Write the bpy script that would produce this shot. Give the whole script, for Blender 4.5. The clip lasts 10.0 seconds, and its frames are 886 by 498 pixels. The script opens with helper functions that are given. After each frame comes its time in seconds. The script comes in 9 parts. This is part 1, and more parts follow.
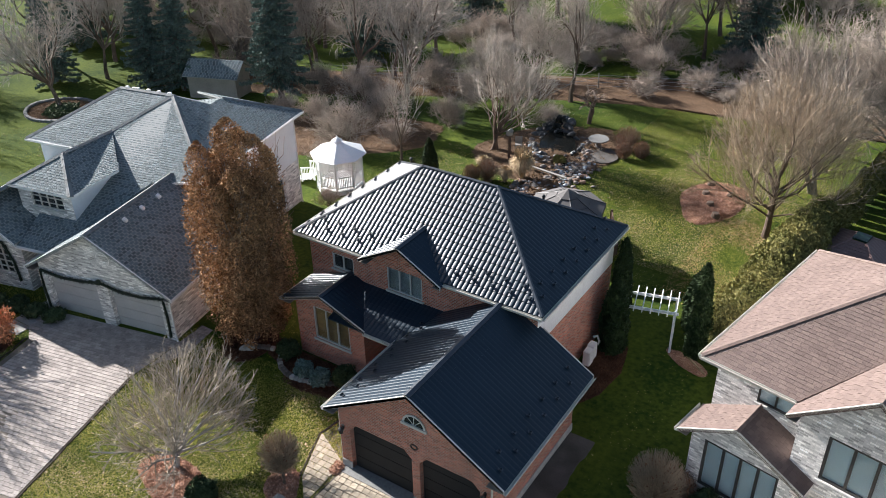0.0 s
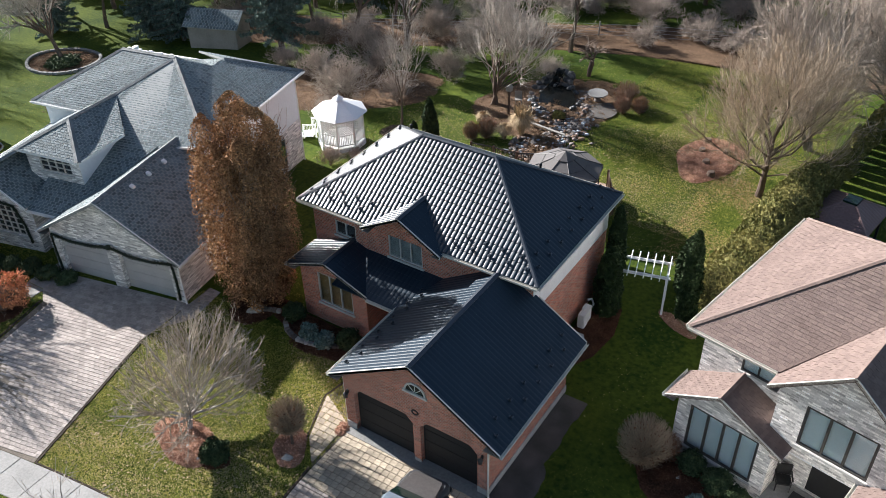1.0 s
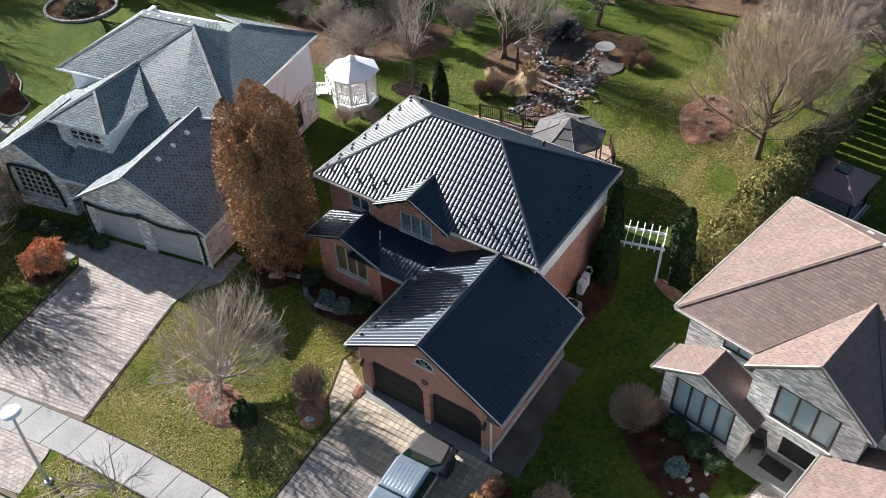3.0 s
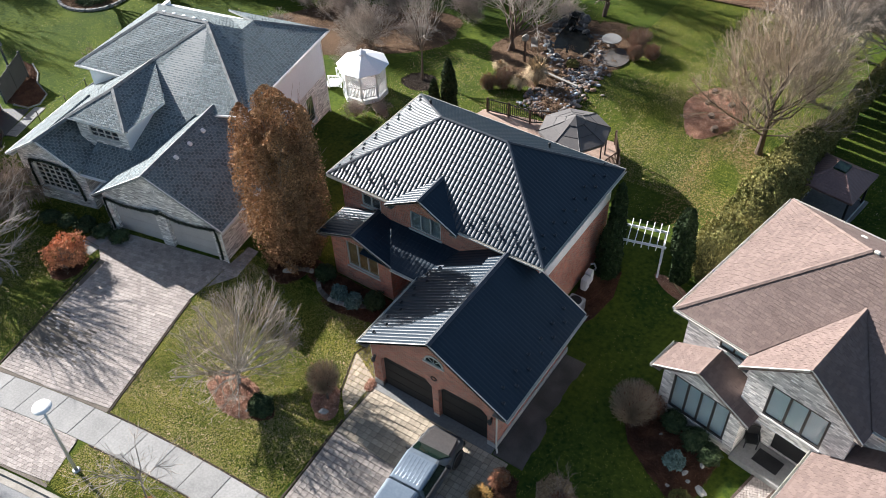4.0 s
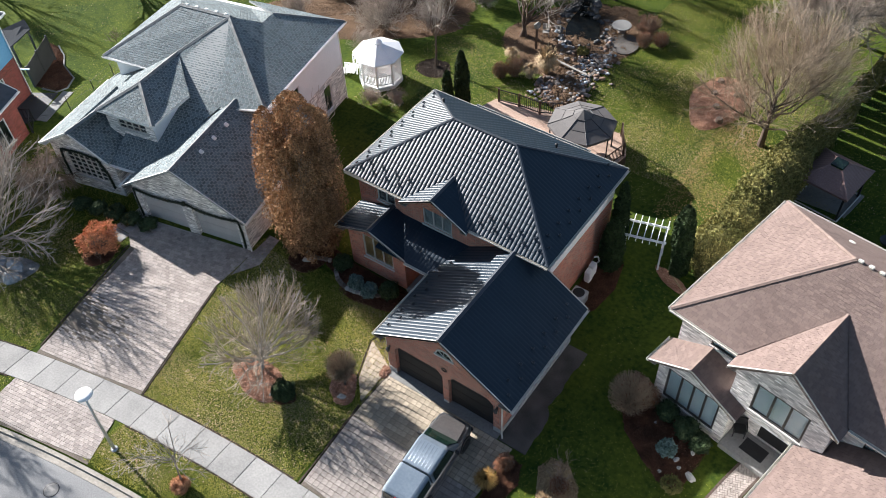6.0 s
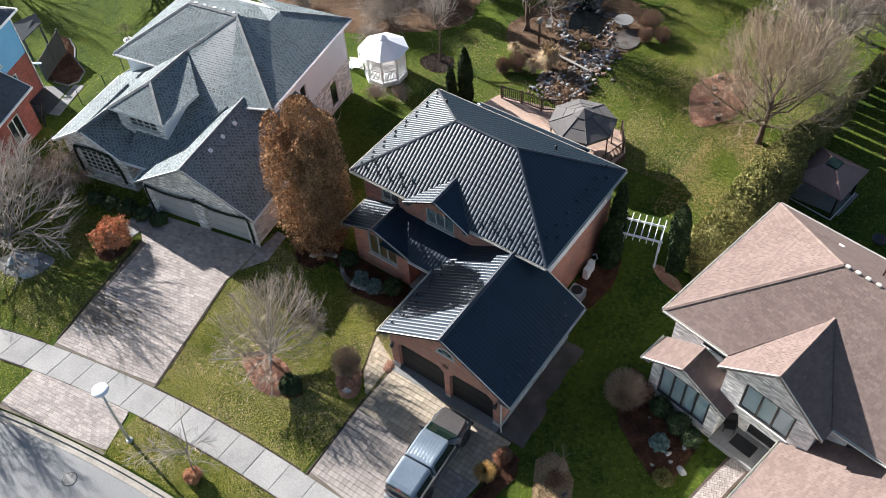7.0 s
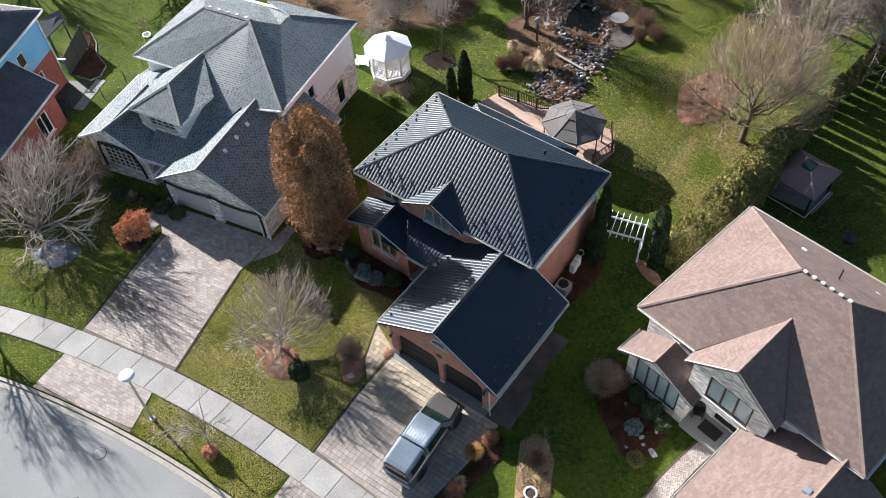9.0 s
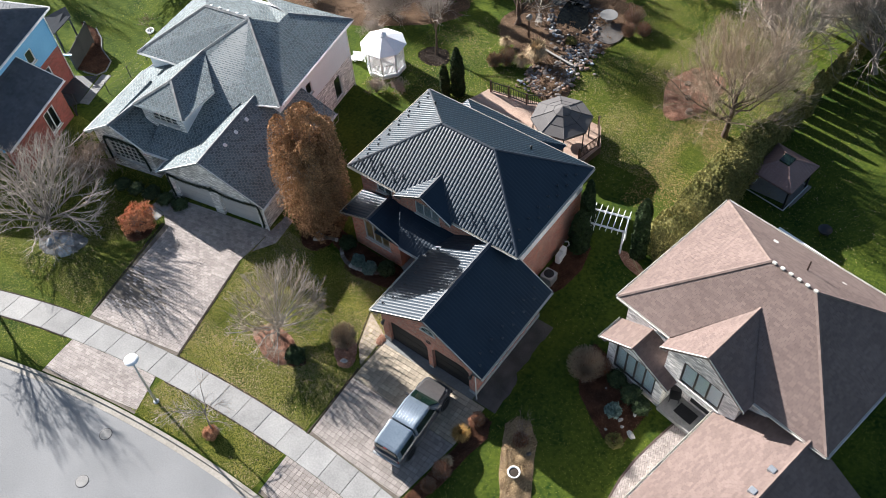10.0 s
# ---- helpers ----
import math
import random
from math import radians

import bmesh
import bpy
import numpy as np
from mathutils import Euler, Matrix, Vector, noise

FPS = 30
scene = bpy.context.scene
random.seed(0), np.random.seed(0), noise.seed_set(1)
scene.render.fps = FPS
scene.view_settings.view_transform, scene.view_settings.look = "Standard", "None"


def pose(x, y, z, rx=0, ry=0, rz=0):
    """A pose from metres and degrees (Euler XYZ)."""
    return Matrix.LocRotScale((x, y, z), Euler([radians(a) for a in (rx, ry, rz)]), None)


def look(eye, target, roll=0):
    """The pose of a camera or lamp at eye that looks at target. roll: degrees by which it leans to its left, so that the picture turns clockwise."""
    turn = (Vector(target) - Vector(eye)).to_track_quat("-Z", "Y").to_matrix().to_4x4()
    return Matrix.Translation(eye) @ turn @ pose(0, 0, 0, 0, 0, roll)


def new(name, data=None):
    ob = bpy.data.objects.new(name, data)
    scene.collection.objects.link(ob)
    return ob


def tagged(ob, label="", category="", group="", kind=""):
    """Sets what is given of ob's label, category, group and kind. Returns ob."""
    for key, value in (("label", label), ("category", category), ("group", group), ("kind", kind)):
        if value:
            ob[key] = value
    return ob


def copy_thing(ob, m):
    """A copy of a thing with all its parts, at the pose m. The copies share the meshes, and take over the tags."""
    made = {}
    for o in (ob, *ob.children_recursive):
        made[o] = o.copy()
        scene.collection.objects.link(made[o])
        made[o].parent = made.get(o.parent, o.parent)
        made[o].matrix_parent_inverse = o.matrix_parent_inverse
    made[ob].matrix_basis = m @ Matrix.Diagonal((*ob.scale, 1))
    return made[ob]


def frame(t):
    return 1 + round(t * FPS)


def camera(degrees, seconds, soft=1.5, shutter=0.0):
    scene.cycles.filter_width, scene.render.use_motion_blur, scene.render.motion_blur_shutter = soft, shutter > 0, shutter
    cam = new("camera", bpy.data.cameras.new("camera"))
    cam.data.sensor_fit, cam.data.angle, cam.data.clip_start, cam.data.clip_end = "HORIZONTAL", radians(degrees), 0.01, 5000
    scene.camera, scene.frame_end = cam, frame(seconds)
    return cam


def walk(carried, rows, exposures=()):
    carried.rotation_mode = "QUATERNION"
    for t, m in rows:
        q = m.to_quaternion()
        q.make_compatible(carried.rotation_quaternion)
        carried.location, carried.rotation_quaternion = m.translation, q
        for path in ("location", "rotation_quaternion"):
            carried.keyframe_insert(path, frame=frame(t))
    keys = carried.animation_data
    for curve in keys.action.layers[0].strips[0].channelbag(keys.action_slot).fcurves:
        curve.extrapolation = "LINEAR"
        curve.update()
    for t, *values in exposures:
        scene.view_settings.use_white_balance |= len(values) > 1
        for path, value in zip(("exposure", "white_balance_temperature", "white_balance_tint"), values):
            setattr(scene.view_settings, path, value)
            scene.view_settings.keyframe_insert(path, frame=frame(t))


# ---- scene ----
cam = camera(54.3, 10.0, 0.75)
PATH = [
    (0, (15.736, -17.123, 23.688), (14.788, -15.712, 22.634), -1.2),
    (0.5, (15.817, -17.161, 24.61), (14.89, -15.785, 23.493), -1.3),
    (1, (15.89, -17.093, 25.572), (14.985, -15.761, 24.386), -1.5),
    (1.5, (16.005, -17.015, 26.501), (15.114, -15.724, 25.259), -1.8),
    (2, (16.076, -17.007, 27.468), (15.198, -15.749, 26.185), -2.0),
    (2.5, (16.172, -16.997, 28.438), (15.304, -15.77, 27.119), -2.2),
    (4, (16.274, -17.125, 31.356), (15.428, -15.976, 29.955), -2.7),
    (4.5, (16.316, -17.18, 32.221), (15.474, -16.054, 30.799), -2.9),
    (5, (16.355, -17.172, 32.987), (15.52, -16.068, 31.543), -3.0),
    (5.5, (16.441, -17.121, 33.731), (15.609, -16.039, 32.27), -3.2),
    (7, (16.702, -16.831, 36.331), (15.888, -15.817, 34.811), -3.8),
    (7.5, (16.91, -16.731, 37.292), (16.099, -15.74, 35.755), -4.1),
    (8, (17.21, -16.783, 38.3), (16.404, -15.811, 36.749), -4.3),
    (8.5, (17.636, -16.813, 39.282), (16.831, -15.858, 37.72), -4.5),
    (9, (18.167, -16.888, 40.166), (17.363, -15.948, 38.594), -4.8),
    (9.5, (18.808, -16.961, 41.047), (18.008, -16.039, 39.463), -5.0),
    (10, (19.618, -17.259, 41.886), (18.817, -16.344, 40.298), -5.2),
]
walk(cam, [(t, look(eye, target, roll)) for t, eye, target, roll in PATH])
# ---- world and light ----
SUN_FROM, SUN_UP = 172.5, 24.0      # degrees: compass in the plan (from +x, turning left), and elevation
world = bpy.data.worlds.new("world")
scene.world = world
world.use_nodes = True
wn = world.node_tree.nodes
sky = wn.new("ShaderNodeTexSky")
sky.sky_type, sky.sun_disc = "NISHITA", False
sky.sun_elevation, sky.sun_rotation = radians(SUN_UP), radians(90 - SUN_FROM)
sky.air_density, sky.dust_density = 1.0, 0.9
world.node_tree.links.new(sky.outputs[0], wn["Background"].inputs[0])
wn["Background"].inputs[1].default_value = 0.062
scene.view_settings.exposure = 1.35
sun_data = bpy.data.lights.new("sun", "SUN")
sun_data.energy, sun_data.angle, sun_data.color = 6.2, radians(0.6), (1.0, 0.965, 0.94)
sun_ob = new("sun", sun_data)
sd = Vector((math.cos(radians(SUN_FROM)) * math.cos(radians(SUN_UP)), math.sin(radians(SUN_FROM)) * math.cos(radians(SUN_UP)), math.sin(radians(SUN_UP))))
sun_ob.matrix_world = look(sd * 80, (0, 0, 0))


# ---- materials ----
def col(c):
    return (*c, 1.0)


def mat(name, c1, c2, rough=0.8, s1=0.6, s2=9.0, bump=0.3, bscale=40.0, metal=0.0, island=0.0, piece=0.0, spec=0.5, coat=0.0, bdist=0.02):
    """Two-scale noise between two colours, with fine relief; island and piece: spread of brightness from piece to piece."""
    m = bpy.data.materials.new(name)
    m.use_nodes = True
    nt = m.node_tree
    N, Lk = nt.nodes, nt.links
    b = N["Principled BSDF"]
    tc = N.new("ShaderNodeTexCoord")
    a = N.new("ShaderNodeTexNoise"); a.inputs["Scale"].default_value = s1; a.inputs["Detail"].default_value = 5
    f = N.new("ShaderNodeTexNoise"); f.inputs["Scale"].default_value = s2; f.inputs["Detail"].default_value = 6
    for n in (a, f):
        Lk.new(tc.outputs["Object"], n.inputs["Vector"])
    mx = N.new("ShaderNodeMath"); mx.operation = "ADD"
    Lk.new(a.outputs[0], mx.inputs[0]); Lk.new(f.outputs[0], mx.inputs[1])
    mr = N.new("ShaderNodeMapRange"); mr.inputs[1].default_value, mr.inputs[2].default_value = 0.72, 1.28
    Lk.new(mx.outputs[0], mr.inputs[0])
    mc = N.new("ShaderNodeMix"); mc.data_type = "RGBA"
    mc.inputs[6].default_value, mc.inputs[7].default_value = col(c1), col(c2)
    Lk.new(mr.outputs[0], mc.inputs[0])
    out = mc.outputs[2]
    if island or piece:
        hs = N.new("ShaderNodeHueSaturation")
        src = N.new("ShaderNodeNewGeometry").outputs["Random Per Island"] if island else N.new("ShaderNodeObjectInfo").outputs["Random"]
        r = N.new("ShaderNodeMapRange"); amt = island or piece
        r.inputs[3].default_value, r.inputs[4].default_value = 1 - amt, 1 + amt
        Lk.new(src, r.inputs[0]); Lk.new(r.outputs[0], hs.inputs["Value"]); Lk.new(out, hs.inputs["Color"])
        out = hs.outputs[0]
    Lk.new(out, b.inputs["Base Color"])
    b.inputs["Roughness"].default_value, b.inputs["Metallic"].default_value = rough, metal
    b.inputs["Specular IOR Level"].default_value, b.inputs["Coat Weight"].default_value = spec, coat
    if bump:
        g = N.new("ShaderNodeTexNoise"); g.inputs["Scale"].default_value = bscale; g.inputs["Detail"].default_value = 4
        Lk.new(tc.outputs["Object"], g.inputs["Vector"])
        bp = N.new("ShaderNodeBump"); bp.inputs["Strength"].default_value = bump; bp.inputs["Distance"].default_value = bdist
        Lk.new(g.outputs[0], bp.inputs["Height"]); Lk.new(bp.outputs[0], b.inputs["Normal"])
    return m


def brick_mat(name, c1, c2, mortar, w=0.215, h=0.075, joint=0.011, offset=0.5, rough=0.85, spread=(0.55, 1.3)):
    """Coursed brick or stone laid out in metres on the wall's own plane."""
    m = mat(name, c1, c2, rough, 1.5, 14.0, 0.0)
    nt = m.node_tree
    N, Lk = nt.nodes, nt.links
    b = N["Principled BSDF"]
    uv = N.new("ShaderNodeUVMap"); uv.uv_map = "metres"
    br = N.new("ShaderNodeTexBrick")
    br.offset = offset
    for k, v in (("Scale", 1.0), ("Mortar Size", joint), ("Mortar Smooth", 0.2), ("Bias", 0.0), ("Brick Width", w), ("Row Height", h)):
        br.inputs[k].default_value = v
    Lk.new(uv.outputs[0], br.inputs["Vector"])
    br.inputs["Color1"].default_value, br.inputs["Color2"].default_value, br.inputs["Mortar"].default_value = (*[spread[0]] * 3, 1), (*[spread[1]] * 3, 1), (1, 1, 1, 1)
    mul = N.new("ShaderNodeMix"); mul.data_type, mul.blend_type = "RGBA", "MULTIPLY"
    mul.inputs[0].default_value = 1.0
    src = b.inputs["Base Color"].links[0].from_socket
    Lk.new(src, mul.inputs[6]); Lk.new(br.outputs["Color"], mul.inputs[7])
    mm = N.new("ShaderNodeMix"); mm.data_type = "RGBA"
    Lk.new(br.outputs["Fac"], mm.inputs[0]); Lk.new(mul.outputs[2], mm.inputs[6]); mm.inputs[7].default_value = col(mortar)
    Lk.new(mm.outputs[2], b.inputs["Base Color"])
    bp = N.new("ShaderNodeBump"); bp.invert = True; bp.inputs["Strength"].default_value = 0.6; bp.inputs["Distance"].default_value = 0.01
    Lk.new(br.outputs["Fac"], bp.inputs["Height"]); Lk.new(bp.outputs[0], b.inputs["Normal"])
    return m


def glass_mat(name, tint=(0.94, 0.98, 0.99)):
    m = bpy.data.materials.new(name)
    m.use_nodes = True
    b = m.node_tree.nodes["Principled BSDF"]
    b.inputs["Base Color"].default_value = col(tint)
    b.inputs["Transmission Weight"].default_value, b.inputs["Roughness"].default_value, b.inputs["IOR"].default_value = 1.0, 0.02, 1.5
    return m


M = {}
# ground
M["grass"] = mat("grass", (0.017, 0.038, 0.008), (0.078, 0.102, 0.015), 0.95, 0.3, 5.0, 0.5, 28.0, spec=0.05, bdist=0.03)
M["leaf_litter"] = mat("leaf_litter", (0.06, 0.038, 0.025), (0.17, 0.11, 0.07), 0.95, 0.5, 9.0, 1.0, 30.0, spec=0.1, bdist=0.05)
M["road"] = mat("road", (0.160, 0.163, 0.166), (0.235, 0.237, 0.239), 0.9, 0.25, 14.0, 0.3, 90.0)
M["kerb"] = mat("kerb", (0.23, 0.21, 0.18), (0.35, 0.32, 0.28), 0.9, 0.8, 8.0, 0.4, 60.0)
M["concrete"] = mat("concrete", (0.215, 0.212, 0.206), (0.315, 0.309, 0.296), 0.9, 0.7, 11.0, 0.3, 80.0, piece=0.10)
M["paver_grey"] = mat("paver_grey", (0.25, 0.218, 0.20), (0.40, 0.352, 0.322), 0.9, 0.8, 12.0, 0.4, 70.0, piece=0.2)
M["paver_grey_joined"] = mat("paver_grey_joined", (0.25, 0.218, 0.20), (0.40, 0.352, 0.322), 0.9, 0.8, 12.0, 0.4, 70.0, island=0.2)
M["paver_tan"] = mat("paver_tan", (0.285, 0.24, 0.18), (0.455, 0.385, 0.295), 0.9, 0.35, 12.0, 0.4, 70.0, piece=0.2)
M["paver_tan_joined"] = mat("paver_tan_joined", (0.285, 0.24, 0.18), (0.455, 0.385, 0.295), 0.9, 0.35, 12.0, 0.4, 70.0, island=0.2)
M["paver_mix"] = mat("paver_mix", (0.215, 0.188, 0.17), (0.345, 0.305, 0.278), 0.9, 0.35, 12.0, 0.4, 70.0, piece=0.18)
M["paver_mix_joined"] = mat("paver_mix_joined", (0.215, 0.188, 0.17), (0.345, 0.305, 0.278), 0.9, 0.35, 12.0, 0.4, 70.0, island=0.18)
M["joint"] = mat("joint_sand", (0.085, 0.07, 0.055), (0.16, 0.135, 0.11), 0.95, 1.0, 15.0, 0.3, 80.0)
M["mulch_red"] = mat("mulch_red", (0.17, 0.085, 0.058), (0.44, 0.245, 0.168), 0.95, 1.8, 26.0, 1.0, 45.0, spec=0.1, bdist=0.06)
M["mulch_dark"] = mat("mulch_dark", (0.035, 0.018, 0.012), (0.13, 0.06, 0.035), 0.95, 1.5, 24.0, 1.0, 45.0, spec=0.1, bdist=0.06)
M["soil"] = mat("soil", (0.03, 0.024, 0.02), (0.08, 0.062, 0.05), 0.95, 1.2, 18.0, 0.8, 40.0, spec=0.1)
M["edging_dark"] = mat("edging_dark", (0.05, 0.035, 0.03), (0.10, 0.07, 0.055), 0.9, 2.0, 14.0, 0.3, 40.0)
M["leaf_pale"] = mat("leaf_pale", (0.10, 0.065, 0.035), (0.40, 0.29, 0.17), 0.95, 1.2, 13.0, 1.0, 30.0, spec=0.1, bdist=0.06)
M["chip_mulch_red"] = mat("chip_mulch_red", (0.29, 0.165, 0.12), (0.57, 0.37, 0.28), 0.95, 1.8, 26.0, 0.0, island=0.45, spec=0.1)
M["chip_mulch_dark"] = mat("chip_mulch_dark", (0.05, 0.026, 0.018), (0.17, 0.085, 0.052), 0.95, 1.5, 24.0, 0.0, island=0.5, spec=0.1)
M["chip_leaf_litter"] = mat("chip_leaf_litter", (0.10, 0.065, 0.04), (0.30, 0.20, 0.125), 0.95, 1.5, 24.0, 0.0, island=0.5, spec=0.1)
M["chip_leaf_pale"] = mat("chip_leaf_pale", (0.16, 0.105, 0.06), (0.52, 0.40, 0.25), 0.95, 1.5, 24.0, 0.0, island=0.5, spec=0.1)
M["rock_wet"] = mat("rock_wet", (0.018, 0.020, 0.022), (0.06, 0.062, 0.064), 0.35, 2.2, 14.0, 0.7, 18.0, piece=0.3)
M["red_siding"] = brick_mat("red_siding", (0.22, 0.045, 0.035), (0.30, 0.065, 0.05), (0.22, 0.10, 0.08))
M["old_concrete"] = mat("old_concrete", (0.13, 0.132, 0.13), (0.21, 0.21, 0.205), 0.9, 0.7, 11.0, 0.3, 80.0, piece=0.12)
# near-black base colour replaces the shade missing on the blue house's patio
M["slate_shaded"] = mat("slate_shaded", (0.014, 0.018, 0.020), (0.032, 0.037, 0.039), 0.7, 0.8, 6.0, 0.2, 20.0)
M["dark_grey_wood"] = mat("dark_grey_wood", (0.035, 0.036, 0.034), (0.06, 0.06, 0.056), 0.85, 0.9, 14.0, 0.3, 40.0)
M["iron_plate"] = mat("iron_plate", (0.16, 0.155, 0.15), (0.24, 0.235, 0.225), 0.7, 2.0, 20.0, 0.3, 60.0)
M["gravel"] = mat("gravel", (0.16, 0.16, 0.16), (0.42, 0.42, 0.41), 0.9, 2.5, 30.0, 0.9, 45.0, bdist=0.05)
M["rock_blue"] = mat("rock_blue", (0.19, 0.22, 0.25), (0.40, 0.44, 0.48), 0.85, 2.2, 10.0, 0.6, 18.0, piece=0.2)
M["rock_rust"] = mat("rock_rust", (0.11, 0.065, 0.045), (0.28, 0.18, 0.125), 0.85, 2.2, 14.0, 0.7, 18.0, piece=0.4)
M["rock"] = mat("rock", (0.075, 0.066, 0.06), (0.23, 0.20, 0.18), 0.85, 2.2, 14.0, 0.7, 18.0, piece=0.4)
M["rock_pale"] = mat("rock_pale", (0.25, 0.25, 0.245), (0.46, 0.45, 0.43), 0.85, 2.2, 14.0, 0.6, 18.0, piece=0.2)
M["water"] = mat("pond_water", (0.003, 0.004, 0.004), (0.007, 0.008, 0.007), 0.06, 0.6, 5.0, 0.12, 9.0, spec=0.08)
# buildings
M["brick_red"] = brick_mat("brick_red", (0.36, 0.105, 0.062), (0.56, 0.20, 0.125), (0.42, 0.34, 0.29))
M["brick_grey"] = brick_mat("brick_grey", (0.54, 0.515, 0.49), (0.88, 0.85, 0.815), (0.62, 0.60, 0.575), 0.28, 0.088, spread=(0.46, 1.40))
# tone set low to carry the garage strip's shade; pond patio uses it too
M["dark_gravel"] = mat("dark_gravel", (0.05, 0.046, 0.042), (0.13, 0.12, 0.112), 0.92, 1.1, 22.0, 0.6, 45.0, spec=0.2)
M["stone_base"] = mat("stone_base", (0.36, 0.355, 0.35), (0.50, 0.49, 0.47), 0.9, 1.2, 10.0, 0.4, 30.0)
M["metal_roof"] = mat("metal_roof", (0.007, 0.018, 0.031), (0.011, 0.025, 0.041), 0.38, 0.8, 20.0, 0.05, 160.0, metal=0.0, spec=0.32, coat=0.0)
M["metal_trim"] = mat("metal_trim", (0.022, 0.029, 0.040), (0.032, 0.040, 0.053), 0.34, 0.8, 20.0, 0.0, spec=0.7)
M["shingle_grey"] = mat("shingle_grey", (0.100, 0.128, 0.137), (0.158, 0.190, 0.197), 0.85, 0.5, 60.0, 0.5, 240.0, island=0.34, spec=0.3)
M["shingle_brown"] = mat("shingle_brown", (0.155, 0.114, 0.101), (0.200, 0.149, 0.133), 0.9, 0.5, 60.0, 0.5, 240.0, island=0.12, spec=0.2)
M["shingle_grey_base"] = mat("shingle_grey_base", (0.26, 0.275, 0.275), (0.33, 0.345, 0.34), 0.85, 0.5, 60.0, 0.4, 240.0, spec=0.3)
M["shingle_brown_base"] = mat("shingle_brown_base", (0.105, 0.077, 0.067), (0.135, 0.10, 0.088), 0.9, 0.5, 60.0, 0.4, 240.0, spec=0.2)
M["shingle_cap"] = mat("shingle_cap", (0.12, 0.132, 0.138), (0.18, 0.19, 0.192), 0.85, 1.2, 50.0, 0.4, 200.0, island=0.2)
M["shingle_cap_brown"] = mat("shingle_cap_brown", (0.165, 0.122, 0.107), (0.21, 0.157, 0.138), 0.9, 1.2, 50.0, 0.4, 200.0, island=0.12, spec=0.2)
M["white_trim"] = mat("white_trim", (0.70, 0.70, 0.69), (0.82, 0.82, 0.81), 0.55, 1.5, 12.0, 0.05)
M["cream_trim"] = mat("cream_trim", (0.52, 0.50, 0.45), (0.66, 0.64, 0.58), 0.6, 1.5, 12.0, 0.05)
M["beige_siding"] = mat("white_siding", (0.72, 0.745, 0.765), (0.80, 0.825, 0.845), 0.55, 0.8, 9.0, 0.1)
M["soffit"] = mat("soffit", (0.16, 0.145, 0.13), (0.22, 0.20, 0.18), 0.7, 1.2, 9.0, 0.1)
M["window_grey"] = mat("window_grey", (0.42, 0.43, 0.41), (0.52, 0.53, 0.50), 0.5, 2.0, 14.0, 0.0)
M["window_dark"] = mat("window_dark", (0.035, 0.033, 0.032), (0.06, 0.056, 0.052), 0.45, 2.0, 14.0, 0.0)
M["door_black"] = mat("door_black", (0.007, 0.007, 0.008), (0.012, 0.012, 0.013), 0.75, 2.0, 14.0, 0.0)
M["door_grey"] = mat("door_grey", (0.40, 0.39, 0.385), (0.48, 0.47, 0.46), 0.5, 1.5, 14.0, 0.05)
M["glass"] = glass_mat("window_glass")
M["blind_teal"] = mat("blind_teal", (0.17, 0.21, 0.22), (0.27, 0.32, 0.33), 0.8, 1.2, 6.0, 0.0)
# pale blue behind the panes, painted for the sky's reflection in the glass
M["sky_reflect_pale"] = mat("sky_reflect_pale", (0.66, 0.80, 0.85), (0.80, 0.89, 0.92), 0.8, 1.2, 6.0, 0.0)
M["blind_amber"] = mat("blind_amber", (0.20, 0.125, 0.05), (0.33, 0.21, 0.09), 0.8, 1.2, 6.0, 0.0)
M["room_dark"] = mat("room_dark", (0.015, 0.016, 0.018), (0.03, 0.032, 0.035), 0.8, 1.2, 6.0, 0.0)
M["blue_siding"] = mat("blue_siding", (0.10, 0.30, 0.50), (0.14, 0.36, 0.57), 0.6, 0.8, 9.0, 0.1)
M["roof_navy"] = mat("roof_navy", (0.035, 0.045, 0.058), (0.065, 0.075, 0.09), 0.7, 1.2, 40.0, 0.4, 120.0, island=0.2)
M["white_vinyl"] = mat("white_vinyl", (0.76, 0.77, 0.78), (0.84, 0.84, 0.84), 0.5, 1.0, 12.0, 0.0)
M["gazebo_roof"] = mat("gazebo_roof", (0.72, 0.75, 0.78), (0.84, 0.85, 0.86), 0.4, 0.9, 8.0, 0.05)
M["canvas_grey"] = mat("canvas_grey", (0.075, 0.070, 0.070), (0.12, 0.112, 0.110), 0.85, 0.8, 18.0, 0.15, 60.0)
M["metal_brown"] = mat("metal_brown", (0.13, 0.075, 0.068), (0.21, 0.13, 0.118), 0.5, 0.9, 12.0, 0.1, spec=0.6)
M["iron"] = mat("black_iron", (0.012, 0.012, 0.013), (0.022, 0.022, 0.024), 0.5, 2.0, 14.0, 0.05)
M["deck_wood"] = mat("deck_wood", (0.30, 0.20, 0.15), (0.44, 0.32, 0.25), 0.8, 0.9, 12.0, 0.3, 40.0, piece=0.15)
M["dark_wood"] = mat("dark_wood", (0.055, 0.032, 0.024), (0.12, 0.075, 0.055), 0.75, 0.9, 14.0, 0.3, 40.0)
M["grey_wood"] = mat("grey_wood", (0.19, 0.18, 0.165), (0.29, 0.275, 0.25), 0.85, 0.9, 14.0, 0.3, 40.0)
M["steel"] = mat("galvanised", (0.38, 0.40, 0.42), (0.50, 0.52, 0.54), 0.45, 1.5, 14.0, 0.05, metal=0.6)
M["lamp_white"] = mat("lamp_white", (0.78, 0.78, 0.77), (0.86, 0.86, 0.85), 0.45, 1.5, 9.0, 0.0)
